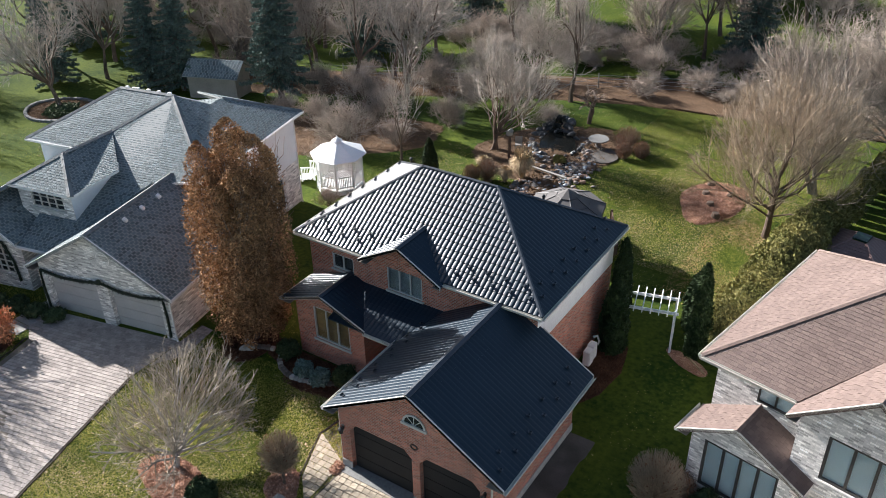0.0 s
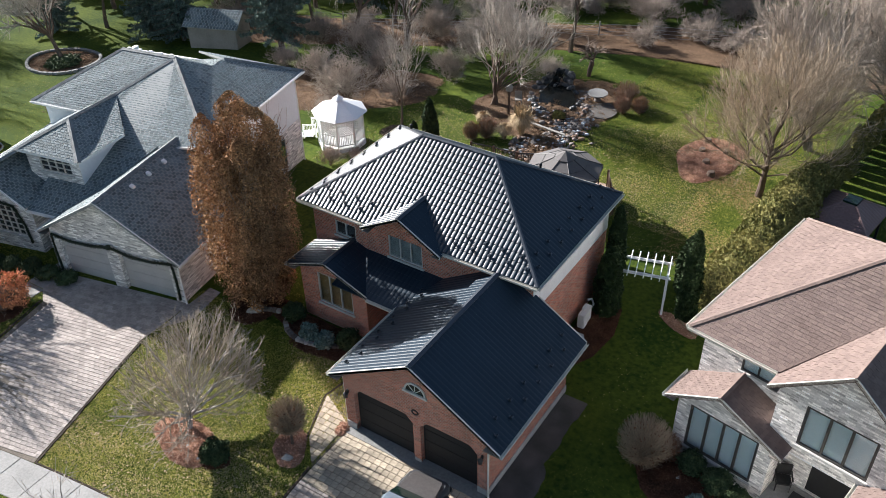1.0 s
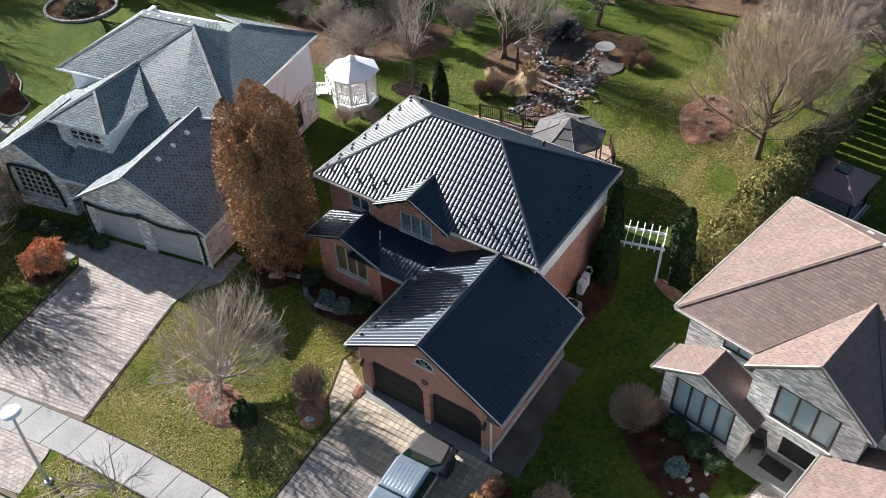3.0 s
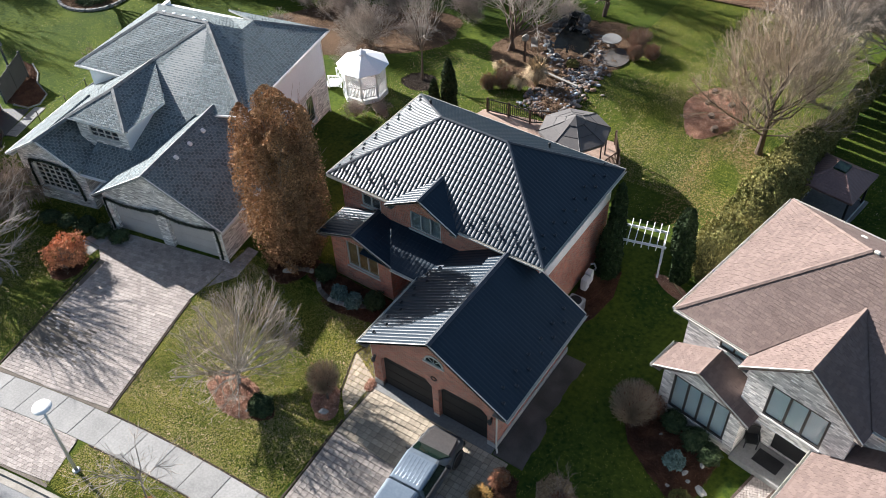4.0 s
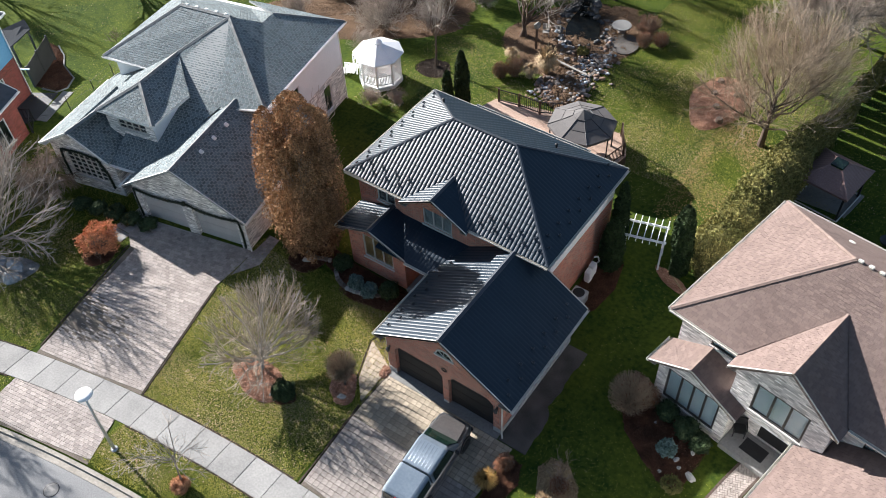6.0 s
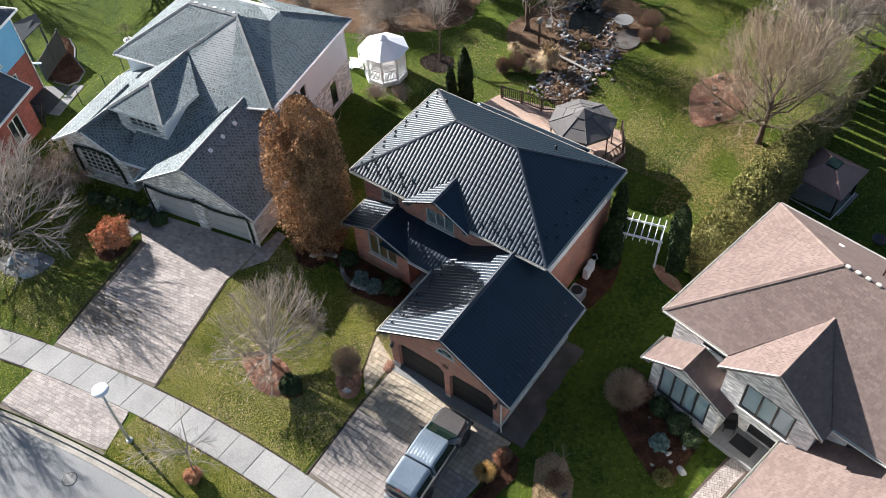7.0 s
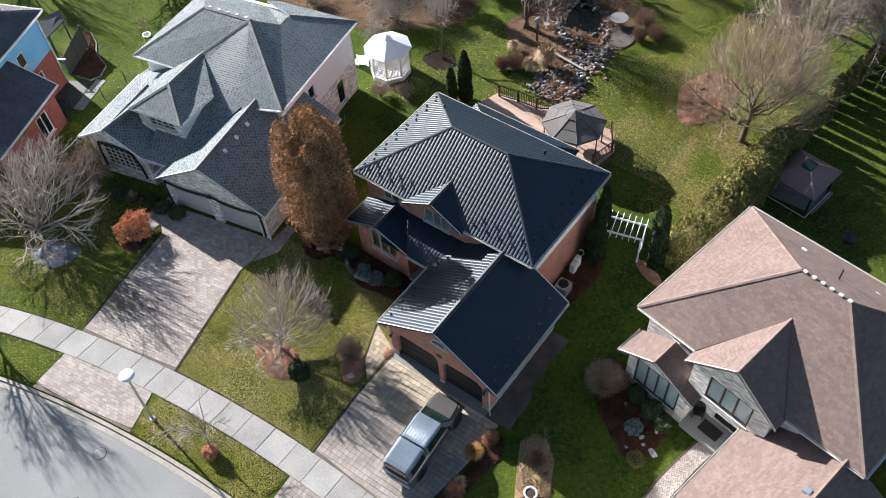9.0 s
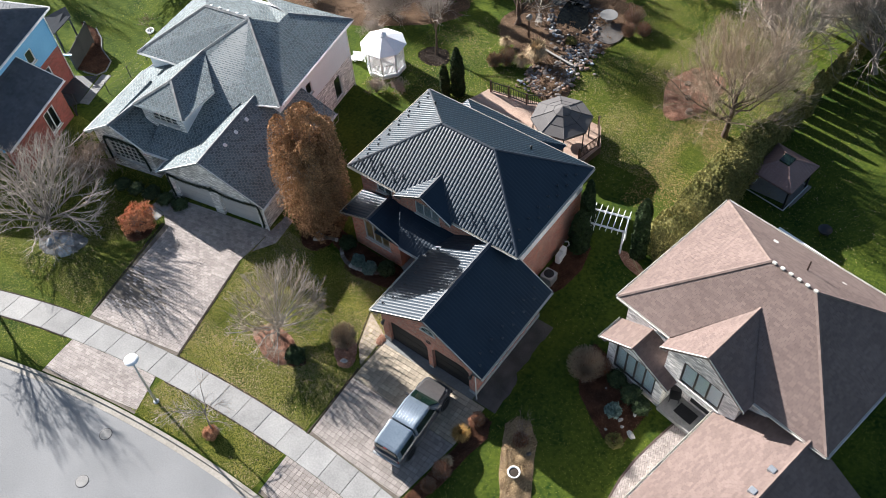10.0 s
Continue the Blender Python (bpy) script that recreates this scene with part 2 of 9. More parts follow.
M["garland"] = mat("garland", (0.010, 0.016, 0.009), (0.03, 0.042, 0.024), 0.9, 3.0, 30.0, 0.4)
# vehicle
M["truck_paint"] = mat("truck_paint", (0.085, 0.090, 0.10), (0.11, 0.115, 0.125), 0.28, 1.2, 9.0, 0.0, metal=0.4, coat=0.5)
M["truck_hood"] = mat("truck_hood", (0.085, 0.08, 0.08), (0.115, 0.108, 0.107), 0.3, 1.2, 9.0, 0.0, metal=0.3, coat=0.5)
M["cap_paint"] = mat("cap_paint", (0.15, 0.19, 0.235), (0.20, 0.245, 0.29), 0.25, 1.2, 9.0, 0.0, metal=0.3, coat=0.6)
M["tyre"] = mat("tyre", (0.012, 0.012, 0.012), (0.022, 0.022, 0.022), 0.85, 4.0, 20.0, 0.2)
M["car_glass"] = mat("car_glass", (0.006, 0.016, 0.012), (0.012, 0.026, 0.020), 0.08, 1.0, 6.0, 0.0, spec=0.4)
M["tail_red"] = mat("tail_red", (0.25, 0.012, 0.01), (0.32, 0.02, 0.015), 0.25, 3.0, 12.0, 0.0)
# plants
M["bark_grey"] = mat("bark_grey", (0.15, 0.13, 0.115), (0.30, 0.27, 0.24), 0.95, 1.5, 16.0, 0.8, 22.0, spec=0.1)
M["bark_brown"] = mat("bark_brown", (0.085, 0.062, 0.05), (0.17, 0.13, 0.105), 0.95, 1.5, 16.0, 0.8, 22.0, spec=0.1)
M["bark_pale"] = mat("bark_pale", (0.26, 0.235, 0.225), (0.46, 0.43, 0.41), 0.95, 1.5, 16.0, 0.8, 22.0, spec=0.1)
M["twig_orn"] = mat("twig_orn", (0.24, 0.20, 0.155), (0.44, 0.38, 0.31), 0.95, 0.8, 6.0, 0.0, island=0.35, spec=0.1)
M["twig_thicket"] = mat("twig_thicket", (0.27, 0.225, 0.19), (0.44, 0.38, 0.335), 0.95, 0.8, 6.0, 0.0, island=0.3, spec=0.1)
M["twig_grey"] = mat("twig_grey", (0.27, 0.235, 0.205), (0.47, 0.42, 0.375), 0.95, 0.8, 6.0, 0.0, island=0.25, spec=0.1)
M["twig_tan"] = mat("twig_tan", (0.25, 0.195, 0.14), (0.44, 0.35, 0.265), 0.95, 0.8, 6.0, 0.0, island=0.25, spec=0.1)
M["twig_brown"] = mat("twig_brown", (0.19, 0.145, 0.115), (0.34, 0.27, 0.22), 0.95, 0.8, 6.0, 0.0, island=0.3, spec=0.1)
M["pear_leaf"] = mat("pear_leaf", (0.13, 0.072, 0.038), (0.46, 0.265, 0.135), 0.8, 0.9, 5.0, 0.0, island=0.55, spec=0.12)
M["cedar"] = mat("cedar_leaf", (0.012, 0.026, 0.010), (0.038, 0.060, 0.020), 0.85, 0.8, 6.0, 0.0, island=0.35, spec=0.2)
M["hedge"] = mat("hedge_leaf", (0.085, 0.095, 0.026), (0.27, 0.235, 0.085), 0.85, 0.6, 5.0, 0.0, island=0.45, spec=0.2)
M["spruce"] = mat("spruce_needle", (0.055, 0.092, 0.080), (0.14, 0.185, 0.16), 0.9, 0.6, 5.0, 0.0, island=0.4, spec=0.15)
M["blue_shrub"] = mat("blue_shrub", (0.075, 0.125, 0.112), (0.20, 0.275, 0.25), 0.85, 2.0, 9.0, 0.0, island=0.45, spec=0.2)
M["green_shrub"] = mat("green_shrub", (0.022, 0.042, 0.018), (0.075, 0.10, 0.045), 0.85, 2.0, 9.0, 0.0, island=0.35, spec=0.2)
M["orange_leaf"] = mat("orange_leaf", (0.44, 0.16, 0.075), (0.74, 0.36, 0.19), 0.8, 2.0, 9.0, 0.0, island=0.4, spec=0.2)
M["copper_leaf"] = mat("copper_leaf", (0.28, 0.13, 0.07), (0.52, 0.28, 0.16), 0.85, 2.0, 9.0, 0.0, island=0.4, spec=0.2)
M["russet_leaf"] = mat("russet_leaf", (0.11, 0.045, 0.025), (0.26, 0.115, 0.06), 0.85, 2.0, 9.0, 0.0, island=0.4, spec=0.2)
M["leaf_tan"] = mat("leaf_tan", (0.22, 0.14, 0.06), (0.42, 0.29, 0.14), 0.9, 2.0, 9.0, 0.0, island=0.35, spec=0.15)
M["roof_tar"] = mat("roof_tar", (0.010, 0.015, 0.022), (0.020, 0.027, 0.036), 0.9, 1.0, 20.0, 0.3, 60.0)
M["straw"] = mat("straw", (0.28, 0.20, 0.115), (0.50, 0.39, 0.25), 0.85, 2.0, 9.0, 0.0, island=0.3, spec=0.2)
M["gold_grass"] = mat("gold_grass", (0.22, 0.12, 0.035), (0.40, 0.24, 0.08), 0.85, 2.0, 9.0, 0.0, island=0.3, spec=0.2)
M["lawn_leaf"] = mat("lawn_leaf", (0.27, 0.225, 0.085), (0.44, 0.37, 0.17), 0.85, 3.0, 9.0, 0.0, island=0.18, spec=0.2)
M["grass_blade"] = mat("grass_blade", (0.108, 0.142, 0.020), (0.325, 0.30, 0.066), 0.9, 0.35, 2.2, 0.0, island=0.22, spec=0.1)


# ---- building blocks ----
class Geo:
    """A growing list of corners and faces."""

    def __init__(self):
        self.v, self.f = [], []

    def add(self, vs, fs):
        k = len(self.v)
        self.v += [tuple(p) for p in vs]
        self.f += [tuple(k + i for i in f) for f in fs]
        return self

    def box(self, x0, y0, z0, x1, y1, z1, m=None):
        c = [(x, y, z) for z in (z0, z1) for x, y in ((x0, y0), (x1, y0), (x1, y1), (x0, y1))]
        if m is not None:
            c = [m @ Vector(p) for p in c]
        return self.add(c, [(3, 2, 1, 0), (4, 5, 6, 7), (0, 1, 5, 4), (1, 2, 6, 5), (2, 3, 7, 6), (3, 0, 4, 7)])

    def prism(self, poly, off):
        """A flat outline pushed by the vector off."""
        n = len(poly)
        top = [tuple(Vector(p) + Vector(off)) for p in poly]
        return self.add(list(poly) + top, [tuple(range(n))[::-1], tuple(range(n, 2 * n))] + [(i, (i + 1) % n, n + (i + 1) % n, n + i) for i in range(n)])

    def tube(self, path, radii, n=6, cap=True):
        k0 = len(self.v)
        path = [Vector(p) for p in path]
        for i, p in enumerate(path):
            d = (path[min(i + 1, len(path) - 1)] - path[max(i - 1, 0)]).normalized()
            a = d.cross(Vector((0.31, 0.17, 0.93)) if abs(d.z) < 0.9 else Vector((1, 0.2, 0))).normalized()
            b = d.cross(a)
            for j in range(n):
                w = 2 * math.pi * j / n
                self.v.append(tuple(p + radii[i] * (math.cos(w) * a + math.sin(w) * b)))
        for i in range(len(path) - 1):
            for j in range(n):
                self.f.append((k0 + i * n + j, k0 + i * n + (j + 1) % n, k0 + (i + 1) * n + (j + 1) % n, k0 + (i + 1) * n + j))
        if cap:
            self.f.append(tuple(k0 + j for j in range(n))[::-1])
            self.f.append(tuple(k0 + (len(path) - 1) * n + j for j in range(n)))
        return self

    def lathe(self, prof, n=24, at=(0, 0, 0), twist=0.0):
        """A turned shape from (radius, height) pairs."""
        k0 = len(self.v)
        for r, z in prof:
            for j in range(n):
                w = 2 * math.pi * j / n + twist
                self.v.append((at[0] + r * math.cos(w), at[1] + r * math.sin(w), at[2] + z))
        for i in range(len(prof) - 1):
            for j in range(n):
                self.f.append((k0 + i * n + j, k0 + i * n + (j + 1) % n, k0 + (i + 1) * n + (j + 1) % n, k0 + (i + 1) * n + j))
        self.f.append(tuple(k0 + j for j in range(n))[::-1])
        self.f.append(tuple(k0 + (len(prof) - 1) * n + j for j in range(n)))
        return self


def link_mesh(name, me, material, parent=None, smooth=False):
    me.materials.append(material)
    if smooth:
        me.polygons.foreach_set("use_smooth", [True] * len(me.polygons))
    ob = new(name, me)
    if parent is not None:
        ob.parent = parent
    return ob


def metres_uv(me):
    """Every face laid out in metres on its own plane, rows level."""
    uv = me.uv_layers.new(name="metres").data
    vs = me.vertices
    for p in me.polygons:
        n = p.normal
        u = Vector((0, 0, 1)).cross(n)
        u = u.normalized() if u.length > 0.05 else Vector((1, 0, 0))
        w = n.cross(u)
        for li in p.loop_indices:
            c = vs[me.loops[li].vertex_index].co
            uv[li].uv = (c.dot(u), c.dot(w) if abs(n.z) > 0.3 else c.z)


def part(name, geo, material, parent, label="", uv=False, smooth=False, bevel=0.0):
    """One mesh object under a thing or a part."""
    me = bpy.data.meshes.new(name)
    me.from_pydata(geo.v, [], geo.f)
    if bevel:
        bm = bmesh.new(); bm.from_mesh(me)
        bmesh.ops.recalc_face_normals(bm, faces=bm.faces)
        bmesh.ops.bevel(bm, geom=[e for e in bm.edges if e.calc_face_angle(0) > 0.5], offset=bevel, segments=2, affect="EDGES", clamp_overlap=True)
        bm.to_mesh(me); bm.free()
    me.update()
    if uv:
        metres_uv(me)
    ob = link_mesh(name, me, material, parent, smooth)
    return tagged(ob, label) if label else ob


def thing(name, label, category, m=None, group="", kind=""):
    ob = new(name)
    ob.empty_display_size = 0.2
    if m is not None:
        ob.matrix_world = m
    return tagged(ob, label, category, group, kind)


def single(name, geo, material, label, category, group="", kind="", uv=False, smooth=False, bevel=0.0, m=None):
    ob = part(name, geo, material, None, "", uv, smooth, bevel)
    if m is not None:
        ob.matrix_world = m
    return tagged(ob, label, category, group, kind)


def smoothstep(a, b, x):
    t = min(1.0, max(0.0, (x - a) / (b - a)))
    return t * t * (3 - 2 * t)


def gz(x, y):
    """Height of the ground."""
    z = -0.30 + 0.22 * smoothstep(-9, 1, y) - 0.07 * smoothstep(2, 14, y)
    z -= 0.05 * max(0.0, min(y, 28) - 14) + 0.10 * max(0.0, min(y, 48) - 28) + 0.02 * max(0.0, min(y, 90) - 48)
    s = smoothstep(0, 14, y)
    z -= 0.06 * s * max(0.0, -7 - max(x, -45)) + 0.05 * (1 - s) * max(0.0, -18 - max(x, -45))
    return z


CX, CY = 2.0, -82.0     # middle of the street's bend
R_KERB, R_WALK0, R_WALK1 = 71.0, 73.5, 75.07


def bend(r, x):
    """The point with this x on the circle of radius r round the bend's middle."""
    return (x, CY + math.sqrt(r * r - (x - CX) ** 2))


def clip_convex(poly, edges):
    """Cut a 2D outline by half planes (px, py, nx, ny), keeping n . (q - p) >= 0."""
    for px, py, nx, ny in edges:
        out = []
        for i, a in enumerate(poly):
            b = poly[(i + 1) % len(poly)]
            da, db = (a[0] - px) * nx + (a[1] - py) * ny, (b[0] - px) * nx + (b[1] - py) * ny
            if da >= 0:
                out.append(a)
            if da * db < 0:
                t = da / (da - db)
                out.append((a[0] + t * (b[0] - a[0]), a[1] + t * (b[1] - a[1])))
        poly = out
        if len(poly) < 3:
            return []
    return poly


def convex_edges(poly):
    area = sum(a[0] * b[1] - b[0] * a[1] for a, b in zip(poly, poly[1:] + poly[:1]))
    s = 1 if area > 0 else -1
    return [(a[0], a[1], -s * (b[1] - a[1]), s * (b[0] - a[0])) for a, b in zip(poly, poly[1:] + poly[:1])]


def area2(poly):
    return abs(sum(a[0] * b[1] - b[0] * a[1] for a, b in zip(poly, poly[1:] + poly[:1]))) / 2
# ---- ground, street, drives ----
def spread(lo, hi, fine0, fine1, step):
    a = list(np.arange(fine0, fine1 + 1e-6, step))
    q, s = fine0, step
    while q > lo:
        s *= 1.35
        q -= s
        a.insert(0, q)
    q, s = fine1, step
    while q < hi:
        s *= 1.35
        q += s
        a.append(q)
    return a


gx, gy = spread(-900, 900, -48, 30, 0.6), spread(-400, 1500, -16, 60, 0.6)
g = Geo()
nx_ = len(gx)
for y in gy:
    for x in gx:
        d = math.hypot(x - CX, y - CY)
        px, py, low = x, y, False
        if y > -40:
            low = d < R_KERB
            snap = R_KERB + 0.06 if 0 <= d - R_KERB < 0.62 else R_KERB - 0.04 if -0.62 < d - R_KERB < 0 else d
            px, py = CX + (x - CX) * snap / d, CY + (y - CY) * snap / d
        g.v.append((px, py, gz(px, py) - (1.2 if low else 0.0)))
g.f = [(j * nx_ + i, j * nx_ + i + 1, (j + 1) * nx_ + i + 1, (j + 1) * nx_ + i) for j in range(len(gy) - 1) for i in range(nx_ - 1)]
single("ground", g, M["grass"], "autumn lawn and meadow with yellowing patches", "ground", kind="structure", smooth=True)


def ring(name, r0, r1, x0, x1, z_of, material, label, category, thick=0.12, step=0.5):
    """A band of the street's bend between two radii."""
    g = Geo()
    n = max(2, int((x1 - x0) / step))
    for i in range(n):
        a, b = x0 + (x1 - x0) * i / n, x0 + (x1 - x0) * (i + 1) / n
        ps = [bend(r0, a), bend(r0, b), bend(r1, b), bend(r1, a)]
        top = [(p[0], p[1], z_of(*p)) for p in ps]
        bot = [(p[0], p[1], z_of(*p) - thick) for p in ps]
        fs = [(0, 1, 2, 3), (4, 5, 1, 0), (6, 7, 3, 2)]
        if i == 0:
            fs.append((0, 3, 7, 4))
        if i == n - 1:
            fs.append((1, 5, 6, 2))
        g.add(top + bot, fs)
    return single(name, g, material, label, category, kind="structure", uv=False)


ring("road", 58.0, R_KERB - 0.42, -42.0, 44.0, lambda x, y: -0.43, M["road"], "pale worn asphalt residential street", "road", 0.05, 1.0)
ring("gutter", R_KERB - 0.46, R_KERB - 0.14, -42.0, 44.0, lambda x, y: -0.415, M["kerb"], "stained concrete gutter strip with fallen leaves", "gutter", 0.1)
ring("kerb", R_KERB - 0.14, R_KERB + 0.10, -42.0, 44.0, lambda x, y: gz(x, y) - 0.03, M["kerb"], "low weathered concrete kerb along the street", "kerb", 0.30)

# pavement: separate slabs between the boulevard and the lawns
pavement = tagged(new("pavement"), "pale concrete slab pavement following the street bend", "pavement", kind="structure")
x = -33.0
while x < 28:
    w = 1.52
    a, b = x + 0.008, x + w - 0.008
    g = Geo()
    ps = [bend(R_WALK0, a), bend(R_WALK0, b), bend(R_WALK1, b), bend(R_WALK1, a)]
    dz = random.uniform(-0.006, 0.006)
    g.prism([(p[0], p[1], gz(*p) - 0.08) for p in ps], (0, 0, 0.115 + dz))
    part("slab", g, M["concrete"], pavement, bevel=0.012)
    x += w


def paver_field(owner, outline, w, h, angle, mats, zf, parts=0, near=(0, 0), stagger=True, gap=0.012, ngap=0.0):
    """Pavers clipped to a convex outline; the whole ones nearest to a point are pieces of their own, the rest one mesh."""
    ca, sa = math.cos(radians(angle)), math.sin(radians(angle))
    loc = [(p[0] * ca + p[1] * sa, -p[0] * sa + p[1] * ca) for p in outline]
    ed = convex_edges(loc)
    a0, a1 = min(p[0] for p in loc), max(p[0] for p in loc)
    b0, b1 = min(p[1] for p in loc), max(p[1] for p in loc)
    cells = []
    j, b = 0, b0
    while b < b1:
        a = a0 - (w / 2 if stagger and j % 2 else 0)
        while a < a1:
            q = clip_convex([(a + gap / 2, b + gap / 2), (a + w - gap / 2, b + gap / 2), (a + w - gap / 2, b + h - gap / 2), (a + gap / 2, b + h - gap / 2)], ed)
            if len(q) >= 3 and area2(q) > 0.004:
                c = (a + w / 2, b + h / 2)
                cells.append((area2(q) > 0.999 * (w - gap) * (h - gap), (c[0] * ca - c[1] * sa, c[0] * sa + c[1] * ca), q))
            a += w
        b += h
        j += 1
    base = Geo()
    hull = [(p[0], p[1], zf(*p) - 0.10) for p in outline]
    base.prism(hull, (0, 0, 0.105))
    part("bedding", base, M["joint"], owner, "dark sand joints")
    cells.sort(key=lambda c: (not c[0], (c[1][0] - near[0]) ** 2 + (c[1][1] - near[1]) ** 2))
    shape = Geo()
    i = 0.006
    W, H = (w - gap) / 2, (h - gap) / 2
    shape.add([(-W, -H, -0.03), (W, -H, -0.03), (W, H, -0.03), (-W, H, -0.03), (-W, -H, 0.02), (W, -H, 0.02), (W, H, 0.02), (-W, H, 0.02),
               (-W + i, -H + i, 0.026), (W - i, -H + i, 0.026), (W - i, H - i, 0.026), (-W + i, H - i, 0.026)],
              [(0, 1, 5, 4), (1, 2, 6, 5), (2, 3, 7, 6), (3, 0, 4, 7), (4, 5, 9, 8), (5, 6, 10, 9), (6, 7, 11, 10), (7, 4, 8, 11), (8, 9, 10, 11)])
    me = bpy.data.meshes.new("paver")
    me.from_pydata(shape.v, [], shape.f)
    me.materials.append(mats[0])
    rest = Geo()
    made = 0
    for whole, c, q in cells:
        z = zf(*c) + random.uniform(-0.003, 0.003)
        if whole and made < parts:
            ob = new("paver", me)
            ob.parent = owner
            ob.matrix_local = pose(c[0], c[1], z, random.uniform(-0.4, 0.4), random.uniform(-0.4, 0.4), angle)
            made += 1
        else:
            n = len(q)
            wp = [(p[0] * ca - p[1] * sa, p[0] * sa + p[1] * ca) for p in q]
            mx_, my_ = sum(p[0] for p in wp) / n, sum(p[1] for p in wp) / n
            lo = [(p[0], p[1], z + 0.0) for p in wp]
            hi = [(p[0] + (mx_ - p[0]) * 0.03, p[1] + (my_ - p[1]) * 0.03, z + 0.026) for p in wp]
            rest.add(lo + hi, [tuple(range(n, 2 * n))] + [(k, (k + 1) % n, n + (k + 1) % n, n + k) for k in range(n)])
    if rest.f:
        tagged(part("pavers", rest, mats[1], owner), kind="stuff")


zg = lambda x, y: gz(x, y) + 0.012
drive_main = tagged(new("driveway_main"), "tan and grey square paver driveway with leaf stains", "driveway", kind="structure")
drive_left = tagged(new("driveway_left"), "grey and pink rectangular paver driveway", "driveway", kind="structure")
path_right = tagged(new("path_right"), "herringbone paver garden path edged in brick", "path", kind="structure")


def each_piece(name, g, material, owner, corners=8, uv=False):
    """Every box (or prism of so many corners) in g as a part of its own."""
    for k in range(0, len(g.v), corners):
        part(name, Geo().add(g.v[k:k + corners], [tuple(i - k for i in f) for f in g.f if k <= f[0] < k + corners]), material, owner, uv=uv)


# ---- walls, roofs, windows ----
def wall(owner, p0, p1, z0, z1, thick, material, holes=(), label=""):
    """An upright slab from p0 to p1 (outer face on the line, thickness to its left), with openings (u0, u1, z0, z1)."""
    d = Vector((p1[0] - p0[0], p1[1] - p0[1], 0))
    ln = d.length
    d.normalize()
    nrm = Vector((-d.y, d.x, 0)) * thick
    us = sorted({0.0, ln, *[h[0] for h in holes], *[h[1] for h in holes]})
    zs = sorted({z0, z1, *[h[2] for h in holes], *[h[3] for h in holes]})
    g = Geo()
    for a, b in zip(us, us[1:]):
        for c, e in zip(zs, zs[1:]):
            if any(h[0] < (a + b) / 2 < h[1] and h[2] < (c + e) / 2 < h[3] for h in holes):
                continue
            a_, b_ = max(a, 0.003), min(b, ln - 0.003)     # ends kept just behind the neighbouring wall's face
            q0, q1 = Vector((p0[0], p0[1], 0)) + d * a_, Vector((p0[0], p0[1], 0)) + d * b_
            g.prism([(q0.x, q0.y, c), (q1.x, q1.y, c), (q1.x, q1.y, e), (q0.x, q0.y, e)], nrm)
    return part("wall", g, material, owner, label, uv=True)


def gable(owner, p0, p1, z0, apex_u, apex_z, thick, material):
    d = Vector((p1[0] - p0[0], p1[1] - p0[1], 0))
    dn = d.normalized()
    nrm = Vector((-dn.y, dn.x, 0)) * thick
    g = Geo().prism([(p0[0], p0[1], z0), (p1[0], p1[1], z0), (p0[0] + dn.x * apex_u, p0[1] + dn.y * apex_u, apex_z)], nrm)
    return part("gable", g, material, owner, uv=True)


